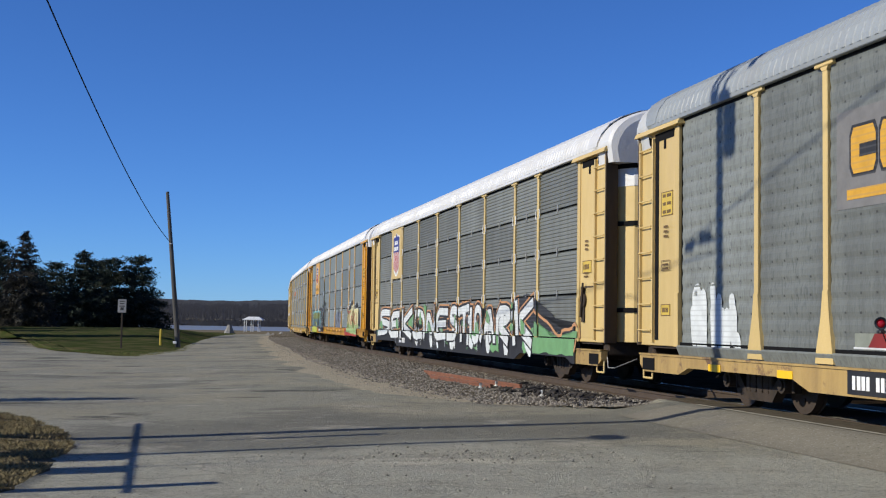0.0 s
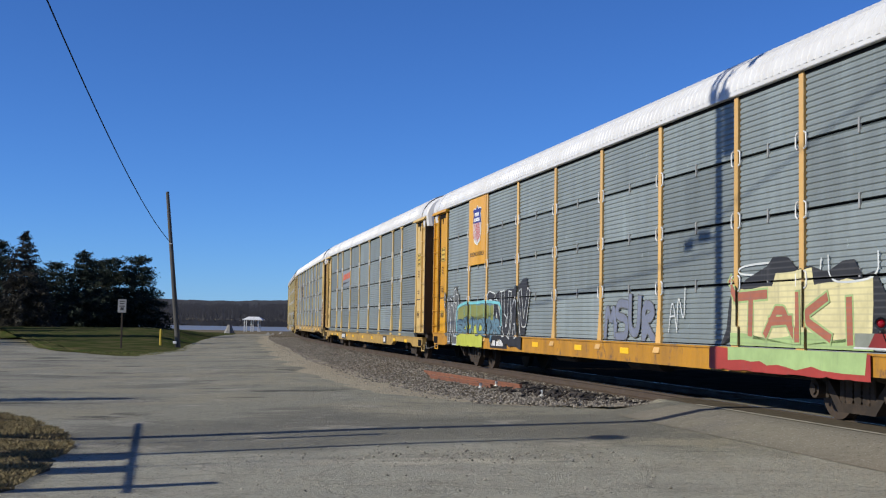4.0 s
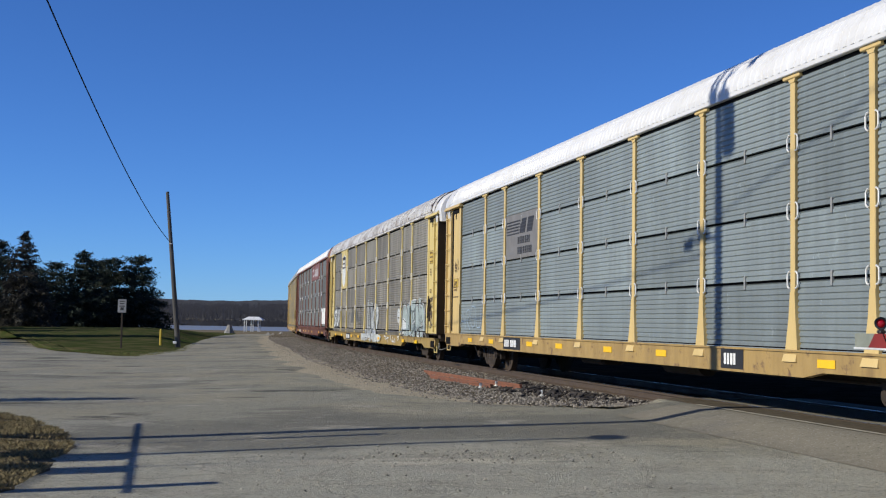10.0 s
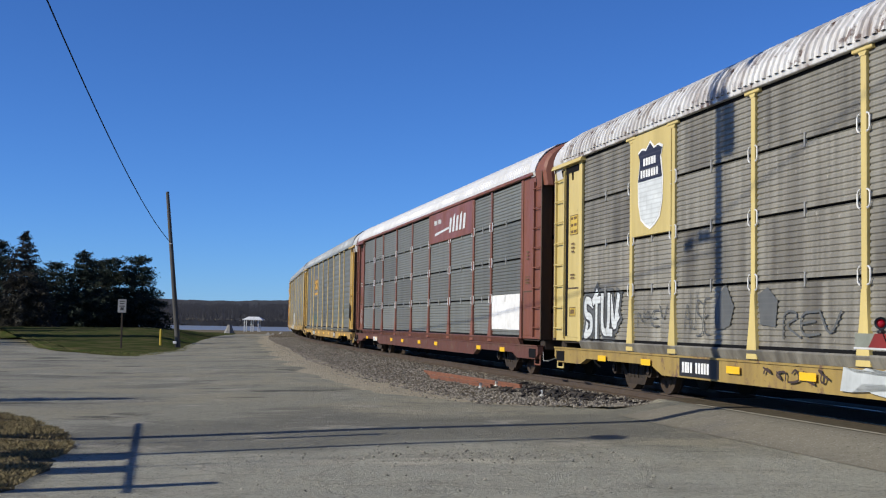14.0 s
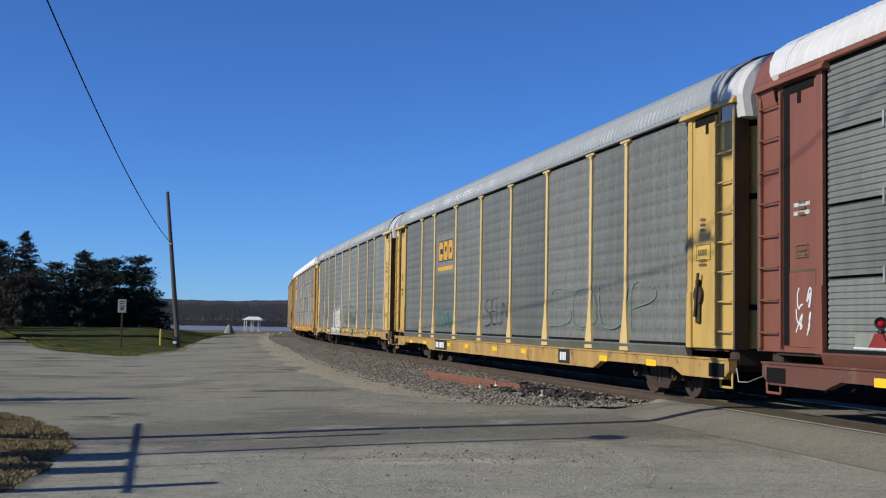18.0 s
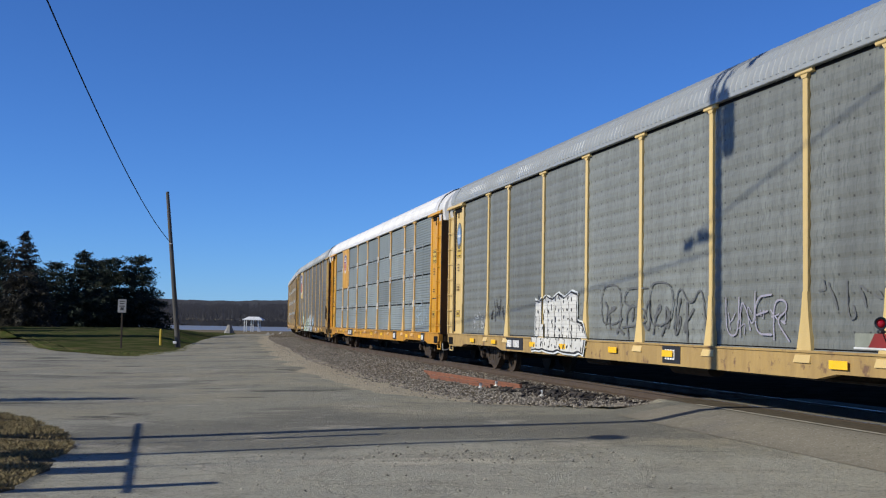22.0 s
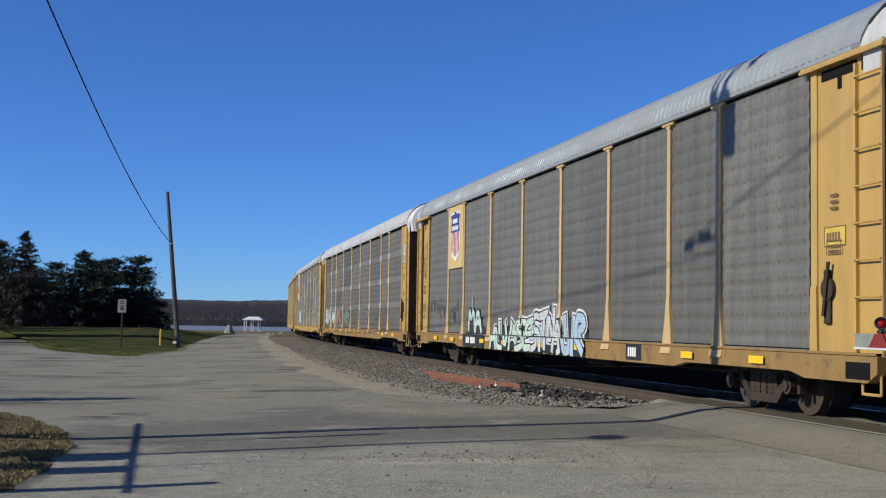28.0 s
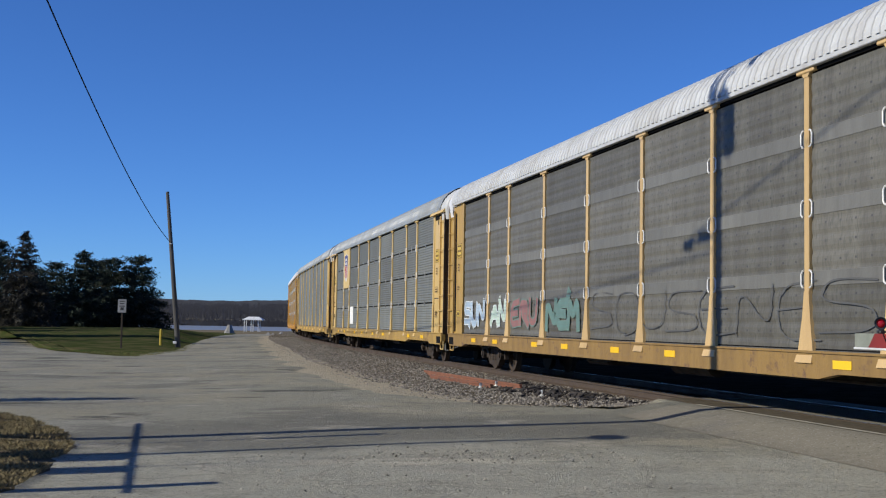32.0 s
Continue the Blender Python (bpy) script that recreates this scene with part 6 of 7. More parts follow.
scrawl(c, -0.6, 3.8, 1.0, 1.7, PAINT_FAINT, 90, lines=10, width=0.06)
scrawl(c, 7.6, 9.2, 1.3, 1.9, PAINT_FAINT, 86)
scrawl(c, 9.5, 11.6, 1.35, 1.95, PAINT_FAINT, 87)
round_emblem(c, -12.66, 3.80, 0.37)
sill_marks(c, -6.5, 10, True, 12)
sill_marks(c, 3.0, 4, True, 13)

# tenth: bright deep yellow
c = add_car(9, 0.18, "band", ORANGE, WHITE_ROOF, BLUEGREY, "white ridged roof", "blue-grey banded covered car carrier with bright deep yellow frame", gusset=0.2, post_colour=PEACH)
emblem_panel(c, ORANGE)
shield(c, -8.32, 4.05, 0.75, 0.9, BLUE, PAINT_WHITE, True)
graffiti(c, "SEUN", 9.7, 11.6, 1.15, 1.85, None, PAINT_SKY, 0.05, 91)
sill_marks(c, -6.0, 10, True, 14)
sill_marks(c, 5.9, 4, True, 15)
sill_marks(c, 11.2, 3, True, 16)

# eleventh: dark perforated, shield, pale green piece
c = add_car(10, 0.0, "perf", OCHRE, GREY_ROOF, PERF_DARK, "dull grey ridged roof", "dark grey perforated car carrier with cream posts and pale graffiti", gusset=0.2, brake=True, tape=0.038, post_colour=DULL_POST)
emblem_panel(c, CREAM)
shield(c, -8.32, 3.85, 1.1, 1.45, BLUE, PAINT_WHITE, True)
blotch(c, [(-7.0, 0.6), (-4.75, 0.6), (-4.7, 1.0), (-5.3, 1.25), (-6.6, 1.2), (-7.0, 1.0)], PAINT_BLACK, -1.5670, 0.59, 100, 0.04, JOINTS[:1])
graffiti(c, "MA", -6.75, -5.2, 1.0, 1.78, PAINT_MINT, PAINT_BLACK, 0.16, 101, -1.5690, grow=0.06, cloud=PAINT_BLACK, gaps=JOINTS[:1])
graffiti(c, "I", -6.3, -6.1, 1.5, 1.95, PAINT_MINT, PAINT_GHOST, 0.04, 106, -1.5690, gaps=JOINTS[:1])
blotch(c, [(-4.0, 0.6), (3.3, 0.6), (3.2, 1.35), (0.0, 1.4), (-0.6, 1.15), (-3.9, 1.2)], PAINT_BLACK, -1.5670, 0.59, 107, 0.05, JOINTS[:1])
graffiti(c, "ALVMSE", -4.05, -0.45, 0.58, 1.36, PAINT_MINT, PAINT_BLACK, 0.15, 102, -1.5700, PAINT_BLACK, rim=PAINT_WHITE, grow=0.035, low=0.59, gaps=JOINTS[:1], push=1.25)
graffiti(c, "STNA", -0.5, 1.75, 0.58, 1.60, PAINT_PALEGREY, PAINT_BLACK, 0.17, 108, -1.5720, PAINT_BLACK, rim=PAINT_WHITE, grow=0.035, low=0.59, gaps=JOINTS[:1], push=1.25)
graffiti(c, "UR", 1.8, 3.2, 0.58, 1.5, PAINT_SKY, PAINT_BLACK, 0.19, 109, -1.5720, PAINT_BLACK, rim=PAINT_WHITE, grow=0.035, low=0.59, gaps=JOINTS[:1], push=1.25)
blotch(c, [(-0.45, 0.9), (0.9, 0.9), (0.9, 1.2), (-0.3, 1.25)], PAINT_SKY, -1.5725, 0.59, 111, 0.08, JOINTS[:1])
scrawl(c, -11.8, -9.6, 1.4, 2.1, PAINT_BLACK, 103, lines=8)
scrawl(c, -9.1, -7.6, 1.1, 1.9, PAINT_BLACK, 104, lines=5)
for k, z in enumerate((1.3, 1.55, 2.5, 2.85, 3.2, 3.5)):
    scrawl(c, -13.0, -12.35, z, z + 0.45, PAINT_BROWN, 105 + k, y=SIDE - 0.016, lines=2, width=0.028)
sill_marks(c, -6.0, 10, False, 17, 0.64, -1.568)
sill_marks(c, 5.9, 4, True, 18)

# twelfth: banded perforated, round emblem on the front corner
c = add_car(11, -0.2, "strip", OCHRE, WORN_ROOF, PERF_BROWN, "weathered white corrugated roof", "dark grey perforated car carrier with lighter bands and a round emblem", gusset=0.2, hood=(False, False), ridge=0.018, brake=True, post_colour=DULL_POST)
round_emblem(c, 12.65, 3.72, 0.38, True)
for i, (mat_, x) in enumerate(((PAINT_SKY, -11.9), (PAINT_MINT, -9.0), (spray("faded_red", (0.27, 0.13, 0.12)), -7.1), (spray("faded_teal", (0.11, 0.20, 0.18)), -4.2))):
    graffiti(c, ("SUN", "AN", "ERU", "NEM")[i], x, x + (1.5 if i == 1 else 2.3), 1.15, 1.85, mat_, PAINT_GHOST if i > 1 else PAINT_WHITE, 0.16, 110 + i)
graffiti(c, "SOUSENES", -1.2, 9.0, 1.1, 1.9, None, spray("faint_grey", (0.085, 0.085, 0.082)), 0.026, 115)

# the rest of the train, far off round the bend
c = add_car(12, 0.3, "band", YELLOW, GREY_ROOF, STEEL, "grey ridged roof", "grey banded car carrier with yellow frame and shield emblem", gusset=0.15)
emblem_panel(c, CREAM)
shield(c, -8.32, 3.85, 1.0, 1.3, BLUE, PAINT_WHITE, True)
part("patch_panel", Form().box((-7.0, SIDE - 0.012, 1.15), (-6.0, SIDE + 0.01, 1.95), 0.004), WHITE, c, "white patch")
c = add_car(13, 0.2, "perf", YELLOW, GREY_ROOF, PERF, "grey ridged roof", "grey perforated car carrier with yellow frame and grey roof")
c = add_car(14, 0.0, "band", ORANGE, WHITE_ROOF, BLUEGREY, "white ridged roof", "blue-grey banded car carrier with yellow frame and white roof")


# ---- poles and signs ----
def sag(a, b, drop, n=24):
    a, b = Vector(a), Vector(b)
    return [a.lerp(b, k / n) - Vector((0, 0, drop * 4 * (k / n) * (1 - k / n))) for k in range(n + 1)]


def cable(pts, r, n=6):
    """One tube through a row of points."""
    g = Form()
    for k, p in enumerate(pts):
        w = (pts[min(k + 1, len(pts) - 1)] - pts[max(k - 1, 0)]).normalized()
        u = w.orthogonal().normalized()
        q = w.cross(u)
        g.v += [tuple(p + (u * math.cos(i * math.tau / n) + q * math.sin(i * math.tau / n)) * r) for i in range(n)]
    g.f = [(k * n + i, k * n + (i + 1) % n, k * n + n + (i + 1) % n, k * n + n + i) for k in range(len(pts) - 1) for i in range(n)]
    return g


far_pole = thing("utility_pole", "leaning bare wooden utility pole at the edge of the lawn", "utility pole", "utility poles", pose(-14.3, 67.0, ROAD_Z))
part("shaft", Form().rod((0, 0, -0.3), (-0.86, 0, 8.55), 0.15, 12, 0.09), WOOD, far_pole)
part("marker", Form().box((-0.25, -0.32, 0.25), (-0.05, -0.2, 0.38), 0.02), CLIP, far_pole, "small white tag near the foot")
part("insulator", Form().rod((-0.56, -0.12, 5.7), (-0.56, -0.28, 5.7), 0.05, 8), CLIP, far_pole)

NEAR = Vector((-6.3, 15.46, ROAD_Z))
AWAY = Vector((-0.3256, 0.9455, 0))            # across the light
near_pole = thing("utility_pole", "tall wooden utility pole with a transformer can and lamp arm", "utility pole", "utility poles", Matrix.Translation(NEAR))
part("shaft", Form().rod((0, 0, -0.3), (0, 0, 11.2), 0.16, 12, 0.115), WOOD, near_pole)
for k, (a, b, c_) in enumerate(((0.1, 0.16, 0.05), (-0.02, -0.05, -0.12), (-0.28, -0.34, -0.26))):
    part("lead_wire", cable([AWAY * a + Vector((0, 0, 11.0)), AWAY * b + Vector((0, 0, 11.7)), AWAY * c_ + Vector((0, 0, 12.6))], 0.05), DARK, near_pole)
p = AWAY * -0.34
part("transformer", Form().rod(p + Vector((0, 0, 10.25)), p + Vector((0, 0, 11.05)), 0.21, 16), CLIP, near_pole, "grey transformer can")
part("bushing", Form().rod(p + Vector((0, 0, 11.05)), p + Vector((0, 0, 11.35)), 0.04, 8), CLIP, near_pole)
part("crossarm", Form().rod(AWAY * -0.9 + Vector((0, 0, 11.95)), AWAY * 0.35 + Vector((0, 0, 11.85)), 0.055, 6), WOOD, near_pole)
for k in (-0.85, -0.45, 0.3):
    part("pin", Form().rod(AWAY * k + Vector((0, 0, 11.9)), AWAY * k + Vector((0, 0, 12.25)), 0.04, 6), CLIP, near_pole)
part("jumper_wire", cable([p + Vector((0, 0, 11.35)), AWAY * -0.6 + Vector((0.1, 0, 11.6)), AWAY * -0.45 + Vector((0, 0, 12.2))], 0.025), DARK, near_pole)
part("cutout_switch", Form().rod(AWAY * -1.02 + Vector((0, 0, 11.45)), AWAY * -0.82 + Vector((0, 0, 11.95)), 0.11, 10), CLIP, near_pole, "grey cutout switch")
part("switch_lead", cable([AWAY * -0.95 + Vector((0, 0, 11.9)), AWAY * -1.35 + Vector((0.1, 0, 12.25)), AWAY * -1.9 + Vector((0.1, 0, 12.2))], 0.03), DARK, near_pole)
part("lamp_arm", Form().rod((0, 0, 8.95), AWAY * 1.3 + Vector((0, 0, 9.0)), 0.035, 6), IRON, near_pole)
part("lamp_head", Form().rod(AWAY * 0.3 + Vector((0, 0, 9.02)), AWAY * 0.75 + Vector((0, 0, 9.02)), 0.09, 8).rod(AWAY * 0.95 + Vector((0, 0, 8.95)), AWAY * 1.3 + Vector((0, 0, 8.95)), 0.09, 8), IRON, near_pole)
wire = part("overhead_wire", cable(sag((-14.86, 66.8, ROAD_Z + 5.75), (NEAR.x - 0.3, NEAR.y, 8.55), 0.78), 0.017), DARK)
tagged(wire, "thin black sagging overhead wire between poles", "wire", "overhead wires")
wire = part("overhead_wire", cable(sag(NEAR + AWAY * 1.3 + Vector((0, 0, 9.0)), NEAR + AWAY * -38 + Vector((0, 0, 18.25)), 0.25), 0.016), DARK)
tagged(wire, "thin black overhead wire leading away overhead", "wire", "overhead wires")

sign = thing("road_sign", "small white square road sign on a dark metal post", "road sign", "", pose(-15.95, 61.3, -0.3))
part("post", Form().box((-0.04, -0.03, -0.2), (0.04, 0.03, 2.5), 0.006), IRON, sign)
plate = part("plate", Form().box((-0.21, -0.05, 1.82), (0.21, -0.032, 2.48), 0.006), plain("sign_plate_grey", (0.26, 0.26, 0.26), 0.6), sign, "white sign plate")
g = Form()
for k, (w, h) in enumerate(((0.26, 0.05), (0.22, 0.05), (0.26, 0.05), (0.16, 0.14))):
    z = 2.36 - k * 0.12 - (0.06 if k == 3 else 0)
    g.box((-w / 2, -0.056, z), (w / 2, -0.051, z + h))
part("writing", g, PAINT_BLACK, plate)

post = thing("marker_post", "yellow painted marker post standing on the lawn", "bollard", "", pose(-15.2, 66.6, -0.30))
part("shaft", Form().rod((0, 0, -0.1), (0, 0, 0.97), 0.065, 12).rod((0, 0, 0.97), (0, 0, 1.0), 0.065, 12, 0.04), plain("yellow_post_paint", (0.55, 0.40, 0.04), 0.6), post)

# things out of view beside the road, known by their shadows on it
lamp_pole = thing("street_lamp", "slim metal street lamp pole with a small head", "street lamp", "", pose(-6.5, 13.2, ROAD_Z))
part("shaft", Form().rod((0, 0, -0.2), (0, 0, 5.0), 0.08, 10, 0.06), IRON, lamp_pole)
part("head", Form().box((-0.12, -0.30, 4.9), (0.12, 0.25, 5.12), 0.05), IRON, lamp_pole)
mast = thing("thin_mast", "thin metal mast beside the road", "mast", "", pose(-6.3, 12.0, ROAD_Z))
part("shaft", Form().rod((0, 0, -0.2), (0, 0, 3.0), 0.03, 8, 0.015), IRON, mast)
frame_boards = thing("board_frame", "wooden frame of two broad uprights and a long rail", "frame", "", pose(0, 0, ROAD_Z))
for x, y, w in ((-7.4, 12.75, 0.42), (-7.1, 11.55, 0.3)):
    part("upright", Form().box((x - 0.03, y - w, -0.1), (x + 0.03, y + w, 2.2), 0.01), WOOD, frame_boards)
part("rail", Form().rod((-8.4, 17.15, 2.2), (-6.68, 9.75, 2.2), 0.028, 8), WOOD, frame_boards)
side_post_ = thing("short_post", "short wooden post beside the road", "post", "", pose(-5.5, 10.6, ROAD_Z))
part("shaft", Form().rod((0, 0, -0.2), (0, 0, 1.9), 0.15, 12, 0.1), WOOD, side_post_)

edge_sign = thing("sign_post", "thin metal post with a narrow sign seen edge-on", "road sign", "", pose(-6.4, 14.62, ROAD_Z))
part("post", Form().rod((0, 0, -0.2), (0, 0, 3.25), 0.028, 8), IRON, edge_sign)
part("plate", Form().box((-0.012, -0.085, 2.35), (0.012, 0.085, 3.25), 0.004), CLIP, edge_sign)

# ---- the crossing gate: its lowered arm points along the track, the mast stands beside the camera ----
GATE_RED = plain("reflective_red_stripe", (0.21, 0.022, 0.016), 0.5, 0, 0.2)
GATE_WHITE = plain("reflective_white_stripe", (0.23, 0.245, 0.20), 0.5, 0, 0.25, 9.0)
LENS, _t, _b = nodes_of("red_lamp_lens")
_b.inputs["Base Color"].default_value, _b.inputs["Roughness"].default_value = (0.24, 0.006, 0.014, 1), 0.12
_b.inputs["Emission Color"].default_value, _b.inputs["Emission Strength"].default_value = (1.0, 0.02, 0.05, 1), 0.06
ARM_WAY = math.degrees(math.atan2(0.495, -0.06)) - 90
gate = thing("crossing_gate", "lowered level-crossing gate arm with red and white stripes and lamp", "crossing gate", "", pose(3.045, 9.02, 1.10, 0, 0, ARM_WAY))
k, y1 = 0, 0.0
while y1 > -4.3:
    y0 = y1 - (0.26 if k == 0 else 0.41)
    w = 0.0 if k == 0 else 0.05
    arm = part("arm_stripe", Form().add([(-0.015, y1 + w, 0), (-0.015, y1 - w, 0.1), (-0.015, y0 - 0.05, 0.1), (-0.015, y0 + 0.05, 0), (0.015, y1 + w, 0), (0.015, y1 - w, 0.1), (0.015, y0 - 0.05, 0.1), (0.015, y0 + 0.05, 0)],
                                        [(0, 3, 2, 1), (4, 5, 6, 7), (0, 1, 5, 4), (1, 2, 6, 5), (2, 3, 7, 6), (3, 0, 4, 7)]), GATE_RED if k % 2 else GATE_WHITE, gate, "red reflective stripe" if k % 2 else "dull white reflective stripe")
    k, y1 = k + 1, y0
part("arm_flange", Form().box((-0.022, -4.4, -0.016), (0.018, 0.01, -0.001), 0.003), CLIP, gate, "bright metal lower flange of the arm")
part("lamp_wire", Form().pipe([(-0.017, -0.43, 0.11), (-0.02, -0.5, 0.03), (-0.02, -2.0, 0.015), (-0.02, -4.4, 0.02)], 0.004, 5), DARK, gate)
for y in (-0.38, -1.9, -3.3):
    lamp = part("gate_lamp", Form().box((-0.025, y - 0.03, 0.10), (0.025, y + 0.03, 0.125), 0.008).rod((0, y, 0.12), (0, y, 0.15), 0.02, 8).rod((0.02, y + 0.045, 0.172), (-0.012, y - 0.018, 0.172), 0.044, 18).rod((0.035, y + 0.075, 0.172), (0.02, y + 0.045, 0.172), 0.022, 14, 0.042), BLACK, gate, "black lamp body on the arm")
    part("lens", Form().rod((-0.012, y - 0.018, 0.172), (-0.019, y - 0.032, 0.172), 0.030, 18, 0.018), LENS, lamp, "glowing red lens", smooth=True)
    part("lens_hood", Form().along([(0.046 * math.cos(a), 0.046 * math.sin(a)) for a in [math.pi * j / 10 for j in range(11)]] + [(0.042 * math.cos(a), 0.042 * math.sin(a)) for a in [math.pi * j / 10 for j in range(10, -1, -1)]], -0.03, 0.0, 0), BLACK, lamp, at=pose(-0.012, y - 0.018, 0.172, 0, 0, 63))
part("mast", Form().rod((0.25, -4.75, -1.5), (0.25, -4.75, 2.6), 0.065, 14), CLIP, gate, "silver mast")
part("drive_box", Form().box((0.06, -5.05, -0.25), (0.44, -4.45, 0.45), 0.03), CLIP, gate, "silver gate drive box")
part("arm_bracket", Form().box((-0.04, -4.9, -0.05), (0.03, -4.3, 0.15), 0.01), IRON, gate)
part("counterweight", Form().box((-0.04, -5.9, -0.12), (0.06, -5.3, 0.22), 0.02).box((-0.03, -5.4, 0.0), (0.03, -4.8, 0.1), 0.01), IRON, gate)

# ---- things by the track ----
def on_bed(s, d):
    x, y, a = on_track(s, d)
    return x, y, bed_z(s, d), a


for s0, s1, d0, d1, dz in ((10.8, 2.6, 2.6, 2.2, -0.045), (8.2, 3.2, 3.0, 2.7, -0.065)):
    xa, ya, za, _ = on_bed(s0, d0)
    xb, yb, zb, _ = on_bed(s1, d1)
    bar = thing("old_rail", "length of orange-rusted scrap rail lying on the ballast", "scrap rail", "scrap rails")
    a, b = Vector((xa, ya, za + 0.06 + dz)), Vector((xb, yb, zb + 0.06 + dz))
    w = (b - a).normalized()
    n = Vector((-w.y, w.x, 0))
    shape = [(-0.07, -0.06), (0.07, -0.06), (0.07, -0.04), (0.015, -0.02), (0.015, 0.05), (0.035, 0.06), (0.035, 0.10), (-0.035, 0.10), (-0.035, 0.06), (-0.015, 0.05), (-0.015, -0.02), (-0.07, -0.04)]
    g = Form()
    g.v = [tuple(p + n * u + Vector((0, 0, v))) for p in (a, b) for u, v in shape]
    m = len(shape)
    g.f = [(i, (i + 1) % m, m + (i + 1) % m, m + i) for i in range(m)] + [tuple(range(m)), tuple(range(2 * m - 1, m - 1, -1))]
    part("bar", g, RUST, bar)

for s, d, r in ((3.4, 2.55, 0.04), (2.9, 3.05, 0.045), (-0.2, 2.6, 0.035)):
    x, y, z, _ = on_bed(s, d)
    lump = Form()
    for k in range(3):
        lump.box((-r + 0.03 * k, -r * 0.7, 0.01 + 0.035 * k), (r - 0.02 * k, r * 0.6, 0.05 + 0.035 * k), 0.012)
    tagged(part("litter", lump, CLIP, at=pose(x, y, z + 0.02, 8, -6, 40 * s)), "crumpled pale scrap lying on the ballast", "litter", "scraps on the ballast")

rng = random.Random(8)


def rock(g, x, y, z, r, rng):
    a = rng.uniform(0, 6.3)
    h = r * rng.uniform(0.5, 0.9)
    vs = [(x + r * rng.uniform(0.7, 1.1) * math.cos(a + k * 1.571), y + r * rng.uniform(0.7, 1.1) * math.sin(a + k * 1.571), z + rng.uniform(-0.2, 0.2) * h) for k in range(4)]
    g.add(vs + [(x + rng.uniform(-0.3, 0.3) * r, y + rng.uniform(-0.3, 0.3) * r, z + h), (x, y, z - h * 0.5)], [(0, 1, 4), (1, 2, 4), (2, 3, 4), (3, 0, 4), (1, 0, 5), (2, 1, 5), (3, 2, 5), (0, 3, 5)])


def rock_paint(name, a, b):
    m, t, bs = nodes_of(name)
    geo = t.nodes.new("ShaderNodeNewGeometry")
    c = mixed(t, geo.outputs["Random Per Island"], a, b)
    t.links.new(c, bs.inputs["Base Color"])
    bs.inputs["Roughness"].default_value = 0.95
    MATS[name] = m
    return m


STONE = rock_paint("ballast_stone", (0.31, 0.28, 0.235), (0.045, 0.038, 0.031))
COAL = rock_paint("black_debris", (0.010, 0.009, 0.009), (0.06, 0.05, 0.043))
g = Form()
for _ in range(19000):
    s = -2.8 + 88 * rng.random() ** 1.9
    d = rng.uniform(0.9, bed_edge(s) + 0.15 + (0.5 if rng.random() < 0.1 else 0))
    x, y, z, _a = on_bed(s, d)
    rock(g, x, y, z + 0.005, rng.uniform(0.018, 0.042) * (1.5 if rng.random() < 0.06 else 1), rng)
tagged(part("ballast_stones", g, STONE, normals=False), "loose grey and brown crushed stones beside the track", "gravel", kind="stuff")
g = Form()
for _ in range(420):
    s = rng.gauss(0.4, 1.7) + (0.0 if rng.random() < 0.6 else rng.choice((-1.4, 0.6, 2.0)))
    d = 1.95 + rng.gauss(0, 0.45)
    if -2.6 < s < 5 and 1.1 < d < 3:
        x, y, z, _a = on_bed(s, d)
        if rng.random() < 0.7:
            rock(g, x, y, z + 0.012, rng.uniform(0.025, 0.07), rng)
        else:
            # a splinter of tie wood lying askew
            a, n, w = rng.gauss(_a + 1.2, 0.6), rng.uniform(0.05, 0.16), rng.uniform(0.015, 0.04)
            cx, cy, lift = math.cos(a), math.sin(a), rng.uniform(0.0, 0.05)
            g.add([(x + cx * n * p - cy * w * q, y + cy * n * p + cx * w * q, z + 0.01 + (lift if p > 0 else 0) + r_) for r_ in (0, w) for p, q in ((-1, -1), (1, -0.6), (1, 0.6), (-1, 1))],
                  [(3, 2, 1, 0), (4, 5, 6, 7), (0, 1, 5, 4), (1, 2, 6, 5), (2, 3, 7, 6), (3, 0, 4, 7)])
tagged(part("black_rubble", g, COAL, normals=False), "heap of black broken tie wood and rubble", "rubble", kind="stuff")
g = Form()
for _ in range(4200):
    x, y = (rng.uniform(-4.5, 7.5), rng.uniform(10.2, 32)) if rng.random() < 0.6 else (rng.gauss(0.5, 1.5), rng.gauss(13.9, 0.42))
    s, d = to_track(x, y)
    if d > 4.7 and y > 9.8:
        rock(g, x, y, road_z(s, d) + 0.004, rng.uniform(0.004, 0.013) * (1.8 if rng.random() < 0.05 else 1), rng)
for _ in range(70):
    # dark clods and dead leaves on the road
    x, y = rng.gauss(0.8, 1.9), rng.uniform(11.0, 15.5)
    if to_track(x, y)[1] > 4.7:
        rock(g, x, y, road_z(*to_track(x, y)) + 0.006, rng.uniform(0.012, 0.028), rng)
tagged(part("road_gravel", g, rock_paint("pale_grit", (0.40, 0.375, 0.31), (0.06, 0.055, 0.045)), normals=False), "scattered small stones on the road", "gravel", kind="stuff")

# ties under the rails
tie_me = Form().box((-0.115, -1.3, -0.18), (0.115, 1.3, 0.0), 0.012).mesh("tie", TIE)
bed = [o for o in scene.objects if o.name.startswith("track_bed")][0]
s = -2.6
while s < 75:
    x, y, a = on_track(s)
    part("tie", tie_me, TIE, bed, at=pose(x, y, -0.172, 0, 0, 90 - math.degrees(a)))
    s += 0.52

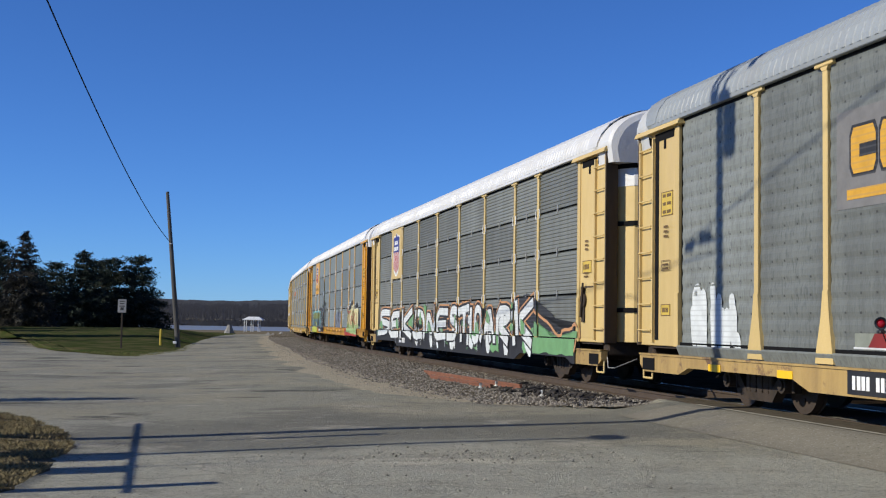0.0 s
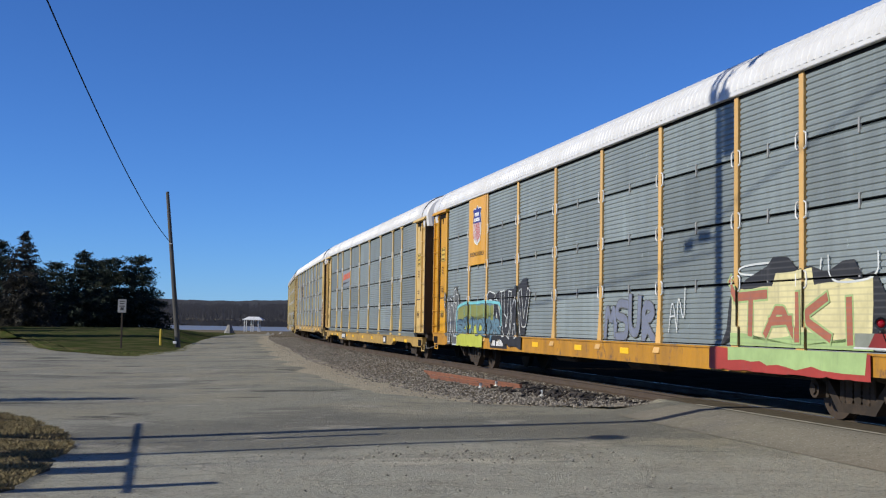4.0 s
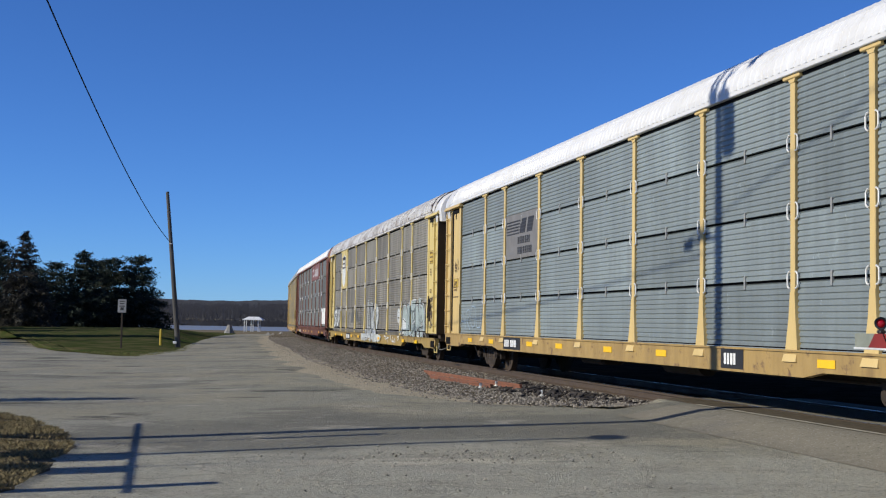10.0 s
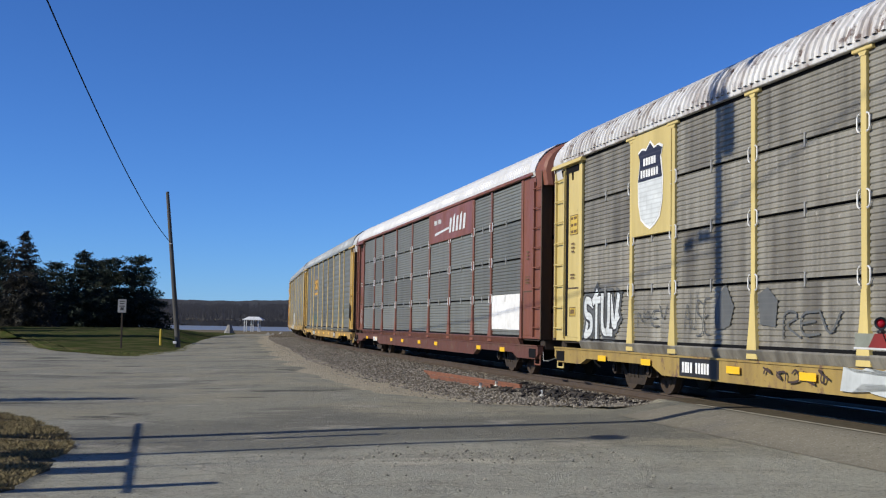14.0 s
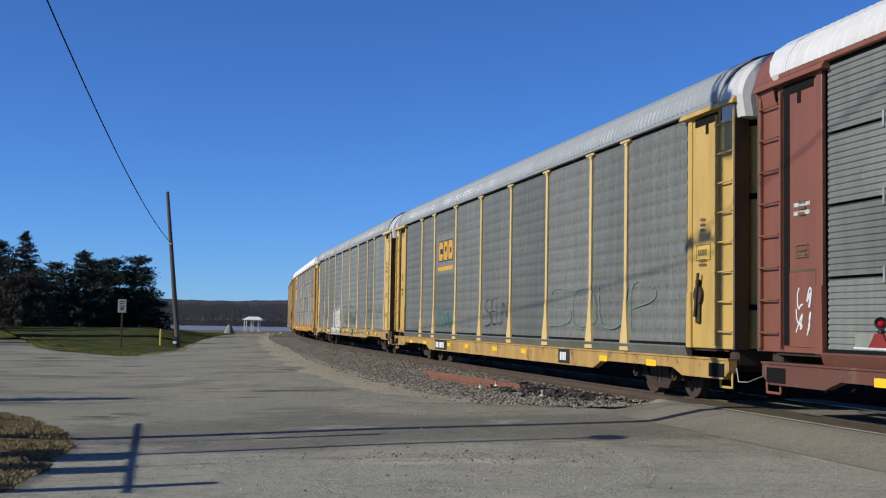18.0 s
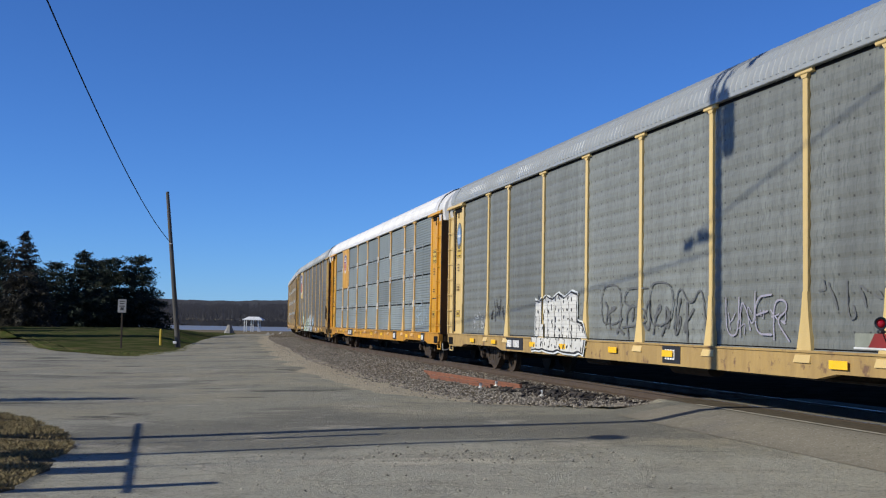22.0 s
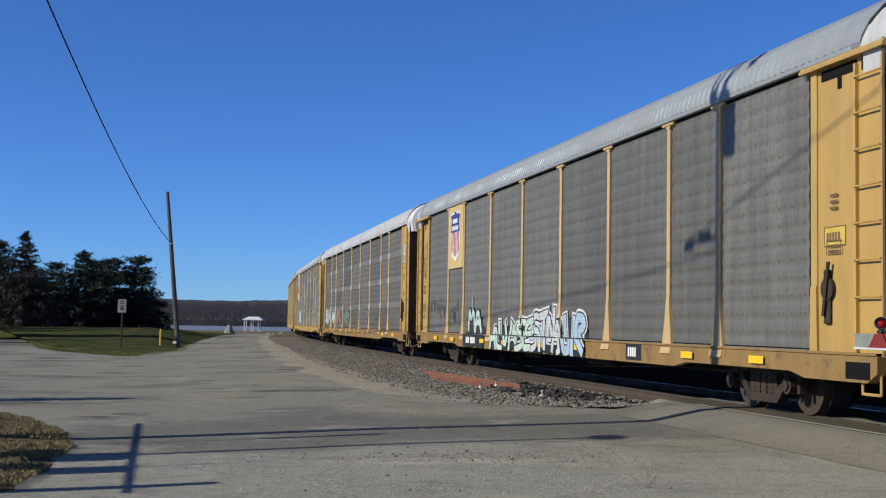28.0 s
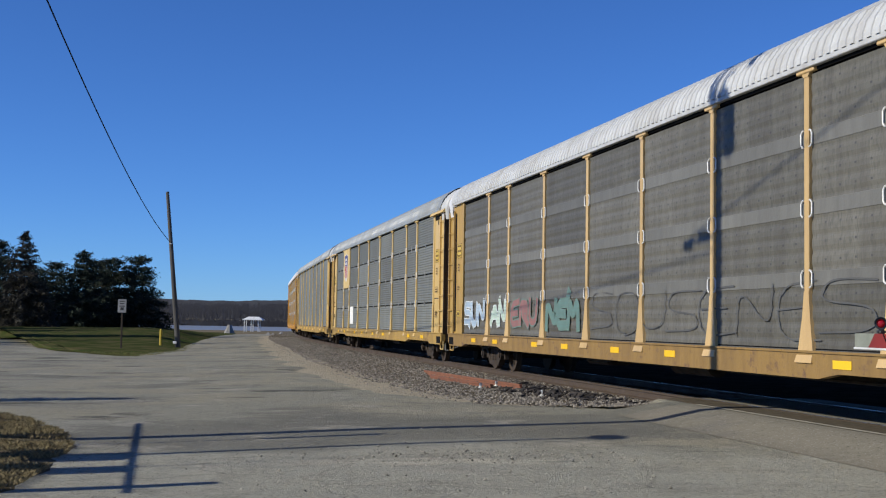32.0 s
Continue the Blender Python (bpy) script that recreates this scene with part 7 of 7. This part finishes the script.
# ---- dead grass and lawn grass ----
def blades(name, count, where, tall, wide, material, label, seed):
    r = random.Random(seed)
    g = Form()
    for _ in range(count):
        x, y, z = where(r)
        h, a, k = tall * r.uniform(0.4, 1.2), r.uniform(0, 6.3), r.uniform(0.3, 1.3)
        w = wide * r.uniform(0.6, 1.4)
        cx, cy = math.cos(a), math.sin(a)
        bx, by = -cy * w, cx * w
        o = len(g.v)
        g.v += [(x - bx, y - by, z), (x + bx, y + by, z), (x + cx * h * k * 0.4 + bx * 0.7, y + cy * h * k * 0.4 + by * 0.7, z + h * 0.7), (x + cx * h * k, y + cy * h * k, z + h)]
        g.f += [(o, o + 1, o + 2), (o, o + 2, o + 3)]
    return tagged(part(name, g, material, normals=False), label, "grass", kind="stuff")


def inside(poly, x, y):
    hit = False
    for (x0, y0), (x1, y1) in zip(poly, poly[1:] + poly[:1]):
        if (y0 > y) != (y1 > y) and x < (x1 - x0) * (y - y0) / (y1 - y0) + x0:
            hit = not hit
    return hit


def straw_spot(r):
    while True:
        x, y = r.uniform(-9.5, -3.7), r.uniform(9.5, 19.5)
        if inside(STRAW_EDGE, x, y) and noise.noise((x * 1.4, y * 1.4, 2)) > -0.12:
            return x, y, -0.32


def lawn_spot(r):
    while True:
        x, y = r.uniform(-33, -12.2), r.uniform(50.2, 78)
        if inside(LAWN_EDGE, x, y):
            return x, y, -0.335


HAY = rock_paint("dry_grass_blade", (0.30, 0.235, 0.12), (0.085, 0.075, 0.035))
GREEN = rock_paint("green_grass_blade", (0.09, 0.12, 0.025), (0.17, 0.15, 0.05))
blades("dead_grass", 75000, straw_spot, 0.05, 0.0016, HAY, "tufts of dry straw-coloured dead grass", 4)
blades("lawn_grass", 14000, lawn_spot, 0.05, 0.012, GREEN, "short green grass blades at the lawn's edge", 6)

# ---- trees ----
NEEDLE = rock_paint("spruce_needles", (0.007, 0.015, 0.010), (0.020, 0.031, 0.018))
BROWN_NEEDLE = rock_paint("browning_needles", (0.016, 0.018, 0.013), (0.042, 0.036, 0.027))
BARK = plain("tree_bark", (0.09, 0.07, 0.055), 0.95)


def spruce(x, y, base, height, spread, leaf, seed, label, slim=1.0, bare=0.03, group="conifers behind the lawn"):
    """A conifer: tapered trunk, whorls of drooping limbs, many needle sprays."""
    r = random.Random(seed)
    t = thing("spruce_tree", label, "tree", group, pose(x, y, base))
    part("trunk", Form().rod((0, 0, -0.3), (0, 0, height * 0.97), 0.013 * height, 10, 0.02), BARK, t)
    boughs, crown = Form(), Form()
    n = int(height * 20)
    for i in range(n):
        k = bare + (1 - bare) * (i / n)
        tier = 0.42
        z = height * k if k > 0.9 else (round(height * k / tier) + r.gauss(0, 0.12)) * tier
        reach = spread * (1 - k) ** slim * r.uniform(0.55, 1.12) + 0.10
        a = i * 2.399 + r.uniform(-0.4, 0.4)
        droop = -0.2 * reach if k < 0.6 else (0.12 if k < 0.85 else 0.5) * reach
        tip = Vector((math.cos(a) * reach, math.sin(a) * reach, z + droop))
        root = Vector((0, 0, z))
        boughs.rod(root, tip, 0.03 * (1 - k) + 0.012, 4, 0.006)
        for j in range(int(22 + reach * 82)):
            q = r.uniform(0.15, 1.06)
            p = root.lerp(tip, q) + Vector((r.gauss(0, 0.13), r.gauss(0, 0.13), r.gauss(0, 0.11))) * (0.6 + reach * 0.3)
            sz = r.uniform(0.07, 0.19) * (0.75 + 0.15 * reach)
            u = Vector((r.gauss(0, 1), r.gauss(0, 1), r.gauss(0, 0.7))).normalized() * sz
            w = (Vector((math.cos(a), math.sin(a), -0.3)) + Vector((r.gauss(0, 0.6), r.gauss(0, 0.6), r.gauss(0, 0.6)))).normalized() * sz
            o = len(crown.v)
            crown.v += [tuple(p - u * 0.38), tuple(p + w), tuple(p + u * 0.38), tuple(p - w * 0.6)]
            crown.f += [(o, o + 1, o + 2), (o, o + 2, o + 3)]
    part("boughwork", boughs, BARK, t, normals=False)
    part("crown", crown, leaf, t, normals=False)


spruce(-0.3405 * 96, 96, 0.48, 7.4, 3.1, BROWN_NEEDLE, 11, "tall brownish spruce with drooping boughs", 0.95)
spruce(-0.362 * 101, 101, 0.5, 6.9, 3.3, NEEDLE, 12, "dark green spruce standing in a row", 0.6)
spruce(-0.293 * 104, 104, 0.5, 6.35, 3.5, NEEDLE, 13, "broad dark green spruce standing in a row", 0.8)
spruce(-0.268 * 107, 107, 0.5, 5.85, 3.2, NEEDLE, 14, "broad dark green spruce standing in a row", 0.6)
spruce(-0.248 * 108, 108, 0.5, 6.1, 3.3, NEEDLE, 15, "round-topped dark green pine standing in a row", 0.55)
spruce(-0.315 * 112, 112, 0.5, 5.6, 3.3, NEEDLE, 16, "low dark green spruce standing in a row", 0.5)
spruce(-0.333 * 115, 115, 0.42, 5.2, 3.4, NEEDLE, 20, "low dark green spruce behind the row", 0.45)
spruce(-0.408 * 103, 103, 0.5, 7.2, 3.2, NEEDLE, 17, "dark green spruce standing in a row", 0.6)
spruce(-0.280 * 114, 114, 0.45, 5.95, 3.2, NEEDLE, 18, "dark green spruce behind the row", 0.45)
# out of view, placed for the tapered shadow it casts on the road
spruce(-12.4, 22.0, ROAD_Z, 3.5, 1.05, NEEDLE, 19, "young slim spruce beside the road", 0.8, group="young spruces")

# unseen trees left of the view, added to throw shadow bands over the lawn
spruce(-34.0, 73.5, 0.0, 12.5, 3.4, NEEDLE, 21, "tall dark spruce out of view, added to shade the lawn", 0.7)
spruce(-37.0, 86.0, 0.05, 10.0, 3.0, NEEDLE, 22, "tall dark spruce out of view, added to shade the lawn", 0.8)

spruce(-42.5, 79.5, 0.1, 10.5, 3.2, NEEDLE, 23, "tall dark spruce out of view, added to shade the lawn", 0.7)
spruce(-47.0, 83.0, 0.1, 12.0, 3.3, NEEDLE, 24, "tall dark spruce out of view, added to shade the lawn", 0.7)
spruce(-33.5, 66.5, 0.0, 8.0, 2.2, NEEDLE, 25, "slim dark spruce out of view, added to shade the lawn", 0.8)

# ---- river, far bank, shelter ----
river = tagged(part("water", Form().add([(-3000, 300, -1.62), (3000, 300, -1.62), (3000, 640, -1.62), (-3000, 640, -1.62)], [(0, 1, 2, 3)]), WATER), "wide calm blue-grey river", "water", kind="structure")

# bluish tones: haze of the distance is mixed into the twig colour
TWIG = rock_paint("hazed_woods", (0.034, 0.035, 0.044), (0.046, 0.046, 0.054))
g = Form()
r = random.Random(31)
for i in range(5200):
    y = 616 + r.random() ** 1.5 * 160
    x = r.uniform(-420, 330)
    h = r.uniform(8.0, 11.2) + 1.2 * noise.noise((x * 0.02, 0, 0))
    z = fall(y)
    g.rod((x, y, z - 0.5), (x + r.gauss(0, 0.4), y, z + h * 0.9), 0.16, 3, 0.04)
    for k in range(16):
        q = r.uniform(0.25, 0.98)
        px, pz = x + r.gauss(0, 1.7) * (1.15 - 0.5 * q), z + h * q
        dx, dz = r.gauss(0, 0.9), r.uniform(0.4, 1.5)
        w = r.uniform(0.08, 0.24)
        o = len(g.v)
        yy = y + r.gauss(0, 1)
        g.v += [(px - w, yy, pz), (px + w, yy, pz), (px + dx, yy, pz + dz)]
        g.f.append((o, o + 1, o + 2))
for i in range(2600):
    y, x, h = r.uniform(604, 622), r.uniform(-330, 120), r.uniform(1.2, 3.6)
    for k in range(4):
        px, w = x + r.gauss(0, 1.2), r.uniform(0.3, 0.9)
        o = len(g.v)
        g.v += [(px - w, y, fall(y) - 0.4), (px + w, y, fall(y) - 0.4), (px + r.gauss(0, 0.6), y, fall(y) + h)]
        g.f.append((o, o + 1, o + 2))
tagged(part("far_woods", g, TWIG, normals=False), "bare grey-brown winter woods on the far bank", "woods", kind="stuff")
ridge = Form()
n = 700
for i in range(n + 1):
    x = -900 + 1800 * i / n
    top = 15.3 + 2.0 * noise.noise((x * 0.009, 1, 0)) + 1.2 * noise.noise((x * 0.06, 2, 0)) + 0.5 * noise.noise((x * 0.31, 4, 0))
    ridge.v += [(x, 820, 0), (x, 840, top), (x, 1100, top + 2)]
ridge.f = [(3 * i + k, 3 * i + 3 + k, 3 * i + 4 + k, 3 * i + 1 + k) for i in range(n) for k in (0, 1)]
# the ridge's blue-grey holds the distant haze in its base colour
tagged(part("backdrop_ridge", ridge, plain("hazed_ridge", (0.050, 0.052, 0.062), 1.0, 0, 0.4, 0.3)), "low wooded ridge behind the river", "ridge", kind="structure")

SY = 262
sx = -40.1
shelter = thing("picnic_shelter", "small open shelter with a white roof by the river", "shelter", "", pose(sx, SY, fall(SY)))
part("roof", Form().add([(-2.1, -1.9, 2.45), (2.1, -1.9, 2.45), (2.1, 1.9, 2.45), (-2.1, 1.9, 2.45), (-2.1, -1.9, 2.6), (2.1, -1.9, 2.6), (2.1, 1.9, 2.6), (-2.1, 1.9, 2.6), (-1.1, 0, 3.2), (1.1, 0, 3.2)], [(0, 1, 5, 4), (1, 2, 6, 5), (2, 3, 7, 6), (3, 0, 4, 7), (0, 3, 2, 1), (4, 5, 9, 8), (5, 6, 9), (6, 7, 8, 9), (7, 4, 8)]), WHITE, shelter, "white roof")
for px in (-1.75, -0.3, 1.2):
    for py in (-1.4, 1.4):
        part("post", Form().box((px - 0.09, py - 0.09, -0.2), (px + 0.09, py + 0.09, 2.5), 0.02), CLIP, shelter)
STONE_GREY = plain("pale_stone", (0.26, 0.25, 0.235), 0.9, 0, 0.4)
mon = thing("stone_marker", "pale stone marker by the end of the road", "stone", "", pose(-25.9, 150, fall(150)))
g = Form().rod((0, 0, -0.1), (0, 0, 0.5), 0.75, 9, 0.6).rod((0, 0, 0.5), (0, 0, 1.25), 0.55, 9, 0.22)
part("block", g, STONE_GREY, mon)
for k, (u, yy, rr) in enumerate(((478, 150, 0.45), (486, 152, 0.35), (500, 150, 0.5))):
    b = Form()
    rock(b, 0, 0, 0.1, rr, random.Random(k))
    ob = part("boulder", b, STONE_GREY, at=pose(yy * (u - 784) / 2172, yy, fall(yy)))
    tagged(ob, "pale boulder at the end of the road", "boulder", "boulders by the road")


# ---- what moves: the train runs past, its wheels turn ----
def car_pose(s):
    """A car whose middle lies at s: both bogies stand on the track, its front towards smaller s."""
    xa, ya, _ = on_track(s - 9.9)
    xb, yb, _ = on_track(s + 9.9)
    return pose((xa + xb) / 2, (ya + yb) / 2, 0, 0, 0, math.degrees(math.atan2(ya - yb, xa - xb)))


def motions():
    times = [k * 0.5 for k in range(65)]
    spin = [k / 15 for k in range(481)]
    for car, wheels, behind in TRAIN:
        walk(car, [(t, car_pose(behind - come(t))) for t in times])
        for k, w in enumerate(wheels):
            home = w.matrix_basis.translation.copy()
            walk(w, [(t, Matrix.Translation(home) @ Matrix.Rotation((come(t) / 0.42 + k) % math.tau, 4, "Y")) for t in spin])


motions()
